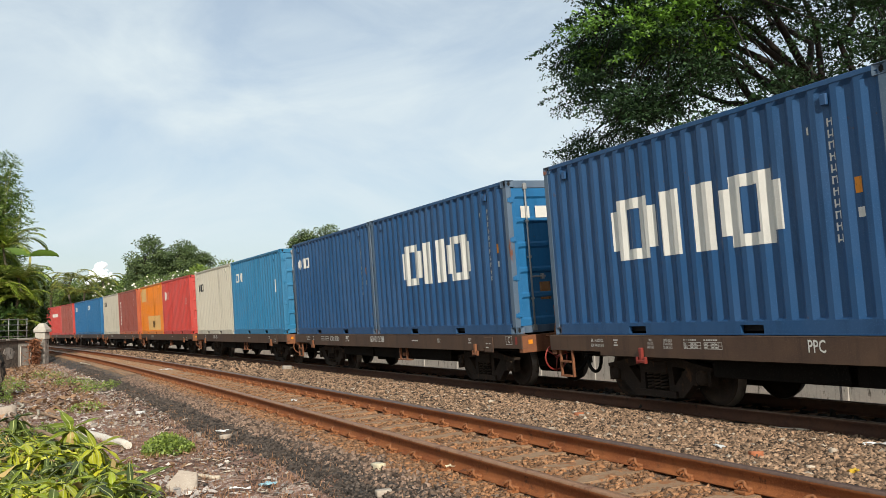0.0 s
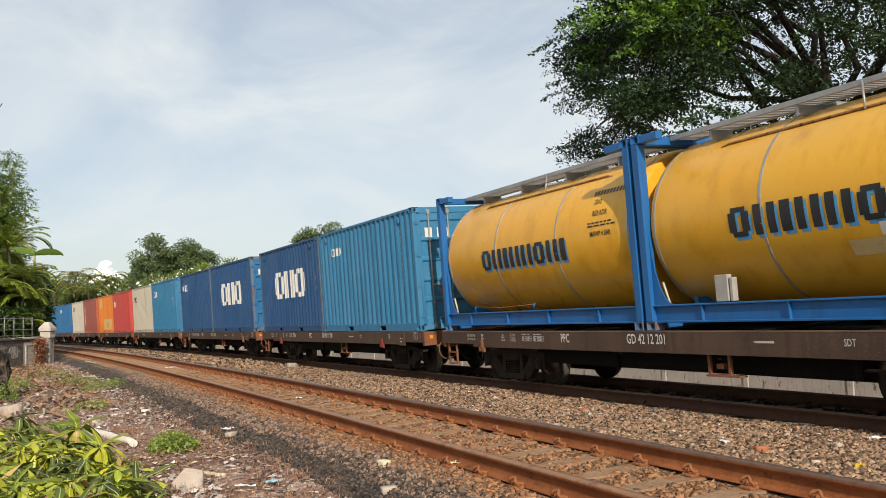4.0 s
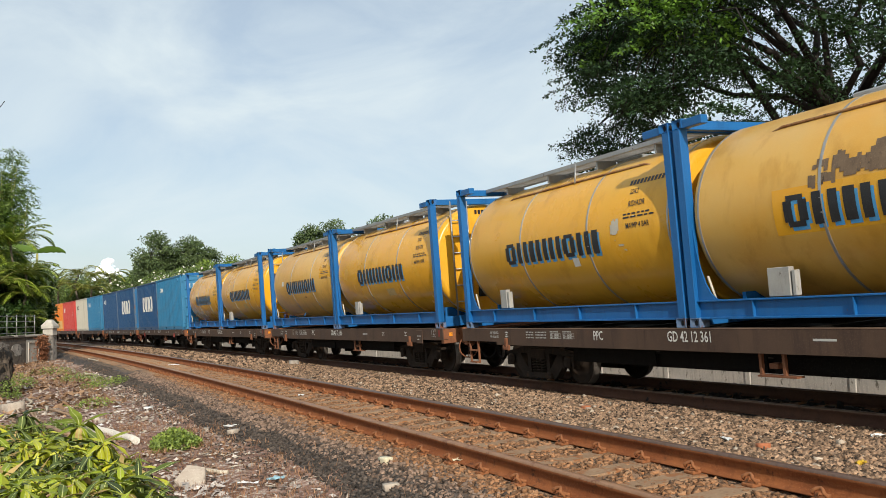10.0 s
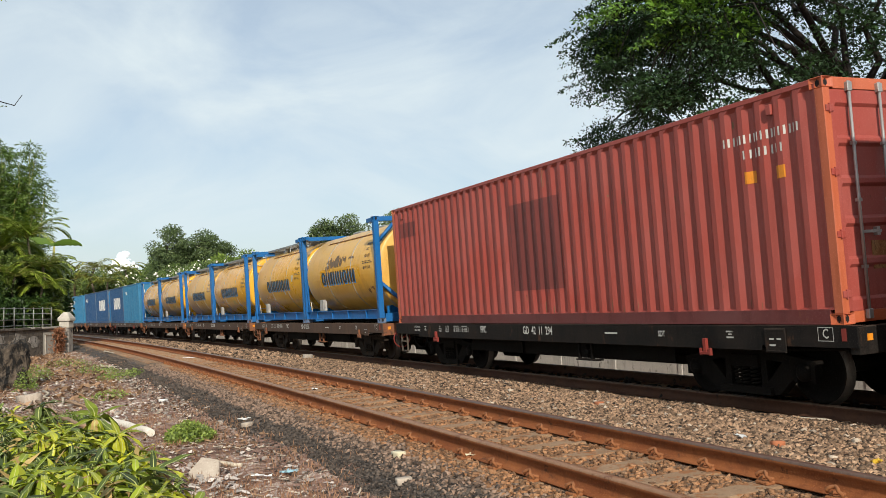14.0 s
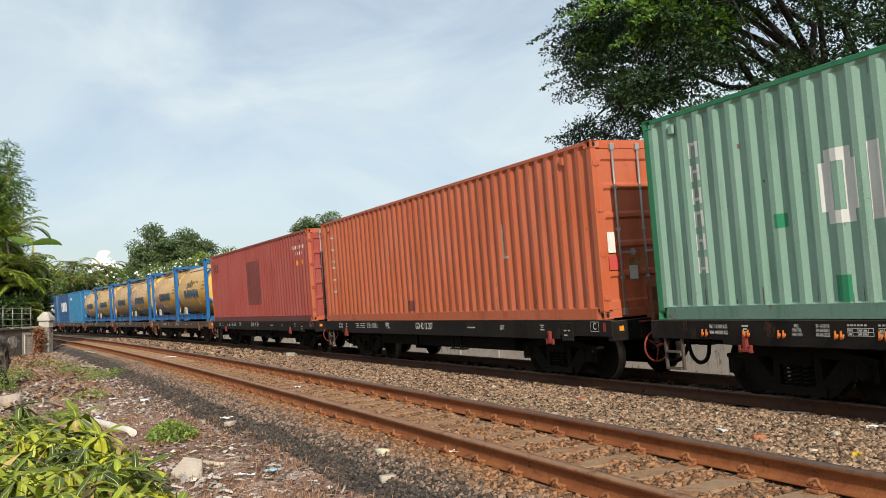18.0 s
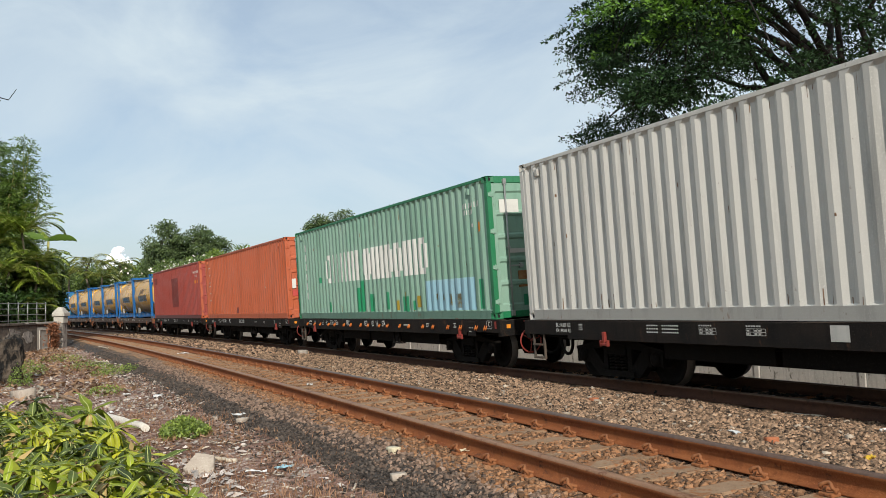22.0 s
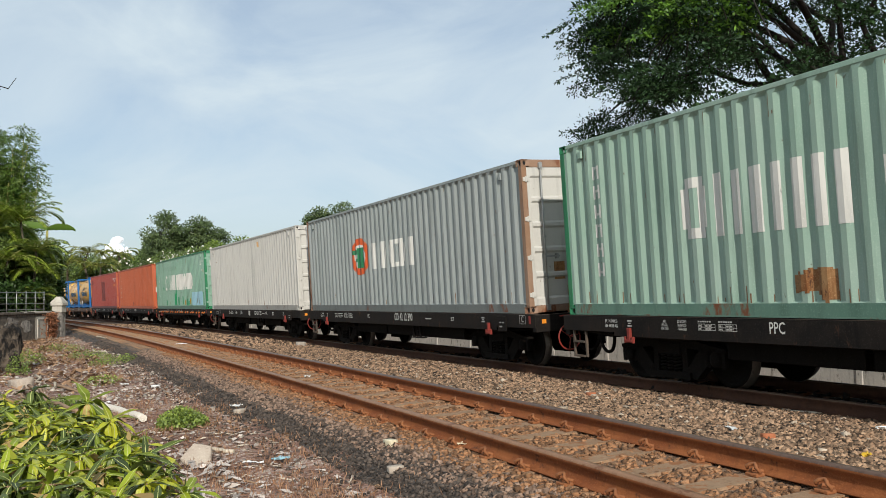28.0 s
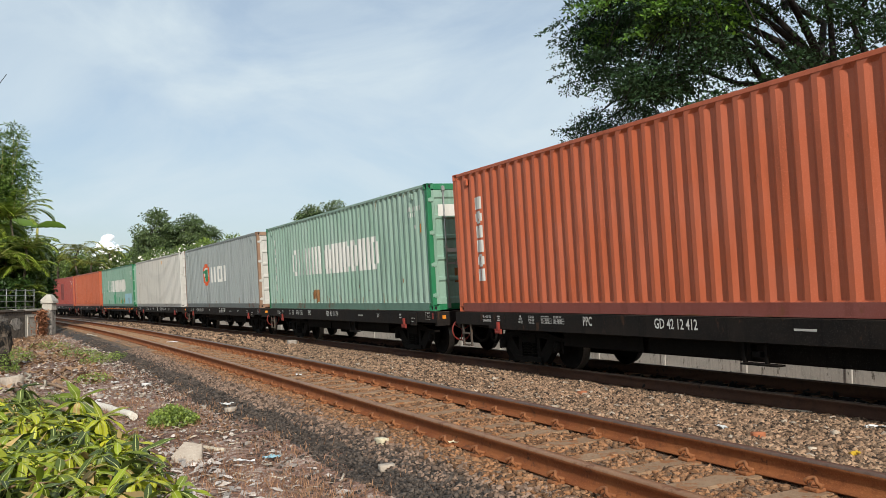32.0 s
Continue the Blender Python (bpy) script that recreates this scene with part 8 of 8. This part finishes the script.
rng_g = np.random.RandomState(611)
dry = []
for _ in range(85):
    s_, o_ = rng_g.uniform(6.2, 15), rng_g.uniform(6.35, 7.7)
    x_, y_, _a = on_line(s_, o_)
    dry.append((x_, y_, 0.7))
for _ in range(90):
    s_, o_ = rng_g.uniform(14, 46), rng_g.uniform(6.4, 9.5)
    x_, y_, _a = on_line(s_, o_)
    dry.append((x_, y_, 1.0))
for _ in range(60):
    dry.append((rng_g.uniform(-43, -30), rng_g.uniform(-1.6, 0.9), 2.2))
tufts("dry_grass", "short reddish dry grass on the dirt", "grass", DRY_GRASS, dry, 55, 0.085, 0.007, 612)


def weed(x, y, r, n, seed, high=0.16):
    rng = np.random.RandomState(seed)
    a, d = rng.uniform(0, 2 * math.pi, n), np.sqrt(rng.uniform(0, 1, n)) * r
    px, py = x + d * np.cos(a) * 1.3, y + d * np.sin(a) * 0.75
    z = height(px, py) + rng.uniform(0.0, 1.0, n) * high * (1 - 0.7 * (d / r) ** 2)
    at = np.stack([px, py, z], -1)
    e = thing_mesh("weed_patch", leaf_mesh("weed_patch", at, rng.normal(size=(n, 3)) + np.array([0, 0, 0.4]), rng.normal(size=(n, 3)) * 0.6 + np.array([0, 0, 1]), rng.uniform(0.03, 0.065, n), 0.03, WEED), None,
                   "low green weeds growing in the dirt", "weeds", kind="stuff")


weed(-11.7, 1.52, 0.42, 2200, 621, 0.22)
weed(-22.4, -0.72, 0.35, 500, 629, 0.5)
weed(-24.6, 1.45, 0.8, 700, 622, 0.22)
weed(-27.2, 0.9, 0.9, 600, 623, 0.22)
weed(-26.0, -0.6, 0.6, 700, 624, 0.40)
weed(-14.6, 0.15, 0.5, 700, 625, 0.22)
weed(-6.4, 1.35, 0.10, 120, 626, 0.06)
weed(-18.5, 0.9, 0.5, 300, 627, 0.14)
weed(-33.0, 0.3, 1.0, 500, 628, 0.3)


def ground_z(x, y):
    return float(height(x, y)[0])


def fallen(name, label, category, p0, p1, r0, r1, material, bend=0.03, seed=1):
    rng = np.random.RandomState(seed)
    a = Vector((p0[0], p0[1], ground_z(*p0) + r0 * 0.8))
    b = Vector((p1[0], p1[1], ground_z(*p1) + r1 * 0.8))
    pts = [a.lerp(b, i / 6) + Vector((rng.uniform(-bend, bend), rng.uniform(-bend, bend), abs(rng.uniform(0, bend)))) for i in range(7)]
    return thing_mesh(name, tube(bmesh.new(), pts, [r0 + (r1 - r0) * i / 6 for i in range(7)], 9), material, label, category)


fallen("fallen_log", "sun-bleached cut log lying on the dirt", "log", (-14.2, 0.62), (-12.2, 1.12), 0.06, 0.05, BLEACHED, 0.03, 2)
fallen("dry_branch", "long brown dry branch behind the heap", "branch", (-17.0, -0.45), (-13.2, 0.42), 0.04, 0.03, STICK, 0.06, 3)
fallen("dry_branch", "brown dry branch beside the stone slab", "branch", (-9.5, 1.42), (-9.0, 1.66), 0.03, 0.02, PALE_WOOD, 0.02, 4)
fallen("pale_stick", "pale peeled stick on the dirt", "stick", (-7.0, 0.98), (-7.3, 1.13), 0.012, 0.010, PALE_WOOD, 0.01, 5)
fallen("dry_branch", "thin dry branch on the dirt", "branch", (-8.0, 1.30), (-7.5, 1.62), 0.012, 0.007, STICK, 0.02, 6)
for k_, (x_, y_, a_, l_) in enumerate(((-18.5, -0.35, 0.3, 2.2), (-19.5, 0.1, -0.2, 1.8), (-17.6, 0.25, 0.5, 1.4), (-21.0, -0.3, 0.1, 2.4), (-20.2, 0.5, -0.5, 1.2), (-16.6, -0.25, 0.15, 1.6), (-17.9, -0.15, 0.25, 1.9), (-19.0, -0.5, -0.15, 2.0), (-18.2, 0.1, 0.6, 1.5), (-20.5, -0.7, 0.3, 1.9), (-17.0, -0.5, 0.2, 1.5), (-30.0, 1.2, 0.4, 2.0), (-32.0, 0.6, -0.3, 2.2), (-38.0, 1.6, 0.3, 2.5))):
    fallen("dry_branch", "brown dry branch among the litter", "branch", (x_, y_), (x_ + l_ * math.cos(a_), y_ + 0.4 * l_ * math.sin(a_)), 0.03, 0.012, (STICK, PALE_WOOD)[k_ % 2], 0.06, 10 + k_)


def lump(name, label, category, x, y, size, material, seed, sink=0.15):
    bm = bmesh.new()
    rough_block(bm, -size[0] / 2, size[0] / 2, -size[1] / 2, size[1] / 2, 0, size[2], seed, 0.22 * min(size), 2)
    return thing_mesh(name, bm, material, label, category, m=Matrix.Translation((x, y, ground_z(x, y) - sink * size[2])) @ Matrix.Rotation(seed * 1.3, 4, "Z"))


def broken_plate(name, label, outline, thick, m, material):
    """A flat angular piece with a broken outline and slightly worn edges."""
    bm = bmesh.new()
    lo = [bm.verts.new((a, b, 0)) for a, b in outline]
    hi = [bm.verts.new((a * 0.96, b * 0.96, thick + 0.01 * math.sin(5 * a + 3 * b))) for a, b in outline]
    n = len(outline)
    for i in range(n):
        bm.faces.new((lo[i], lo[(i + 1) % n], hi[(i + 1) % n], hi[i]))
    bm.faces.new(hi)
    bm.faces.new(lo[::-1])
    bmesh.ops.bevel(bm, geom=bm.edges[:], offset=0.008, segments=1, affect="EDGES")
    return thing_mesh(name, bm, material, label, "stone", m=m)


broken_plate("stone_slab", "pale dusty broken stone slab tilted on the dirt", ((-0.15, -0.15), (0.05, -0.17), (0.19, -0.04), (0.12, 0.14), (-0.10, 0.11)), 0.045,
             Matrix.Translation((-8.80, 1.27, -0.32)) @ Matrix.Rotation(radians(34), 4, "Y") @ Matrix.Rotation(radians(14), 4, "X") @ Matrix.Rotation(2.2, 4, "Z"), SLAB)
for k_ in range(26):
    rr_ = random.Random(900 + k_)
    sx_, sy_, _a = on_line(rr_.uniform(7, 40), rr_.uniform(6.8, 9.4))
    w_ = rr_.uniform(0.05, 0.13)
    broken_plate("rubble_piece", "small pale broken slab piece on the dirt", [(w_ * math.cos(a) * rr_.uniform(0.7, 1.2), w_ * 0.7 * math.sin(a) * rr_.uniform(0.7, 1.2)) for a in (1.05 * q for q in range(6))], rr_.uniform(0.02, 0.05),
                 Matrix.Translation((sx_, sy_, ground_z(sx_, sy_) - 0.005)) @ Matrix.Rotation(rr_.uniform(0, 6), 4, "Z") @ Matrix.Rotation(rr_.uniform(-0.25, 0.25), 4, "X"), rr_.choice((SLAB, SLAB, FLAKE)))
lump("stone", "pale stone on the gravel", "stone", -7.55, 2.80, (0.13, 0.08, 0.06), PAPER, 5)
lump("stone", "pale stone on the dirt", "stone", -6.75, 2.55, (0.13, 0.09, 0.05), SLAB, 6)
lump("stone", "small pale stone on the dirt", "stone", -12.6, 2.05, (0.12, 0.08, 0.05), CHIP, 7)
lump("stone", "pale stone near the dirt edge", "stone", -16.8, 1.72, (0.14, 0.10, 0.06), PLASTIC, 8)
lump("stone", "orange-brown stone on the dirt", "stone", -11.6, 2.25, (0.15, 0.10, 0.06), SLAB, 9)
lump("stone", "grey stone among dry branches", "stone", -18.8, -0.55, (0.40, 0.28, 0.20), SLAB, 10)
lump("stone", "pale stone on the distant ballast", "stone", -25.6, 6.75, (0.22, 0.16, 0.16), CHIP, 11)
lump("brick_piece", "broken orange brick on the ballast", "brick", -9.77, 6.43, (0.12, 0.08, 0.07), BRICK_BIT, 12, 0.0)
lump("brick_piece", "broken orange brick on the ballast", "brick", -5.95, 5.75, (0.10, 0.07, 0.06), BRICK_BIT, 13, 0.0)


def scrap(name, label, x, y, w, d, material, seed):
    """A crumpled thin scrap lying on the ground."""
    bm = bmesh.new()
    rng = random.Random(seed)
    n = 5
    grid = [[bm.verts.new((w * (i / n - 0.5), d * (j / n - 0.5), 0.012 + 0.03 * rng.random())) for j in range(n + 1)] for i in range(n + 1)]
    for i in range(n):
        for j in range(n):
            bm.faces.new((grid[i][j], grid[i + 1][j], grid[i + 1][j + 1], grid[i][j + 1]))
    thing_mesh(name, bm, material, label, "litter", "scraps of litter", m=Matrix.Translation((x, y, ground_z(x, y) + 0.01)) @ Matrix.Rotation(seed, 4, "Z"))


scrap("paper_scrap", "yellowed paper scrap beside the rail", -6.9, 3.30, 0.22, 0.10, PAPER, 1)
scrap("wrapper", "yellow wrapper on the ballast", -4.9, 5.72, 0.12, 0.07, YELLOW_WRAP, 2)
scrap("plastic_scrap", "white plastic strip on the ballast", -6.46, 5.80, 0.16, 0.06, PLASTIC, 3)
scrap("plastic_scrap", "white plastic scrap by the far rail", -6.0, 7.35, 0.26, 0.10, PLASTIC, 4)
scrap("plastic_scrap", "white plastic scrap on the gravel", -12.2, 2.32, 0.20, 0.14, PLASTIC, 5)
scrap("plastic_scrap", "white plastic scrap between the rails", -14.2, 3.85, 0.14, 0.10, PLASTIC, 6)
scrap("plastic_scrap", "pale plastic scrap between the rails", -27.5, 3.55, 0.35, 0.22, PLASTIC, 7)
scrap("plastic_scrap", "pale blue plastic scrap on the dirt", -8.3, 1.98, 0.16, 0.10, BLUE_PATCH, 8)
for k_ in range(22):
    rr_ = random.Random(700 + k_)
    sx_, sy_, _a = on_line(rr_.uniform(7, 34), rr_.uniform(6.5, 8.8))
    scrap("plastic_scrap", "pale crumpled scrap on the dirt", sx_, sy_, rr_.uniform(0.08, 0.2), rr_.uniform(0.05, 0.12), rr_.choice((PLASTIC, PAPER, SLAB)), 20 + k_)
fallen("pale_twig", "pale forked twig beside the far rail", "twig", (-7.75, 7.72), (-7.25, 7.82), 0.012, 0.018, PALE_WOOD, 0.01, 30)


def hanging_twig():
    """The tip of a bough that hangs in from outside the view."""
    e = thing("young_tree", "slender young tree with one bough reaching out", "tree")
    part("trunk", tube(bmesh.new(), ((-3.0, -3.9, -0.5), (-3.1, -3.5, 1.2), (-3.2, -3.1, 2.8), (-3.6, -2.6, 3.9)), (0.06, 0.055, 0.045, 0.03), 8), BARK, e)
    part("bough", tube(bmesh.new(), ((-3.6, -2.6, 3.9), (-4.8, -1.4, 3.6), (-5.35, -0.6, 3.25), (-5.45, -0.35, 3.02)), (0.03, 0.02, 0.012, 0.005), 6), BARK, e)
    part("twig", tube(bmesh.new(), ((-5.2, -0.75, 3.3), (-5.4, -0.55, 2.75), (-5.48, -0.38, 2.46), (-5.50, -0.24, 2.43), (-5.52, -0.20, 2.50)), (0.01, 0.006, 0.004, 0.003, 0.002), 5), BARK, e)
    for k, (p, a) in enumerate((((-5.46, -0.33, 3.02), 0.4), ((-5.44, -0.36, 3.05), 1.9), ((-5.48, -0.36, 2.45), 2.6), ((-5.50, -0.28, 2.42), -0.4))):
        part("leaf", LEAF_SHAPES[0 if k < 2 else 2, 0], None, e, "", Matrix.Translation(p) @ Matrix.Rotation(a, 4, "Z") @ Matrix.Scale(0.09, 4))


hanging_twig()


# ---- what moves ----
def motions():
    for ob, j, m in MOVERS:
        walk(ob, [(k / 2, riding_pose(j, k / 2) @ m) for k in range(65)])
    for ob, x, j in WHEELS:
        rows = []
        for k in range(267):
            t = min(k * 0.12, 32.0)
            rows.append((t, pose(x, 0, WHEEL_R, 0, -math.degrees(travel(t)) / WHEEL_R, 0)))
        walk(ob, rows)


motions()
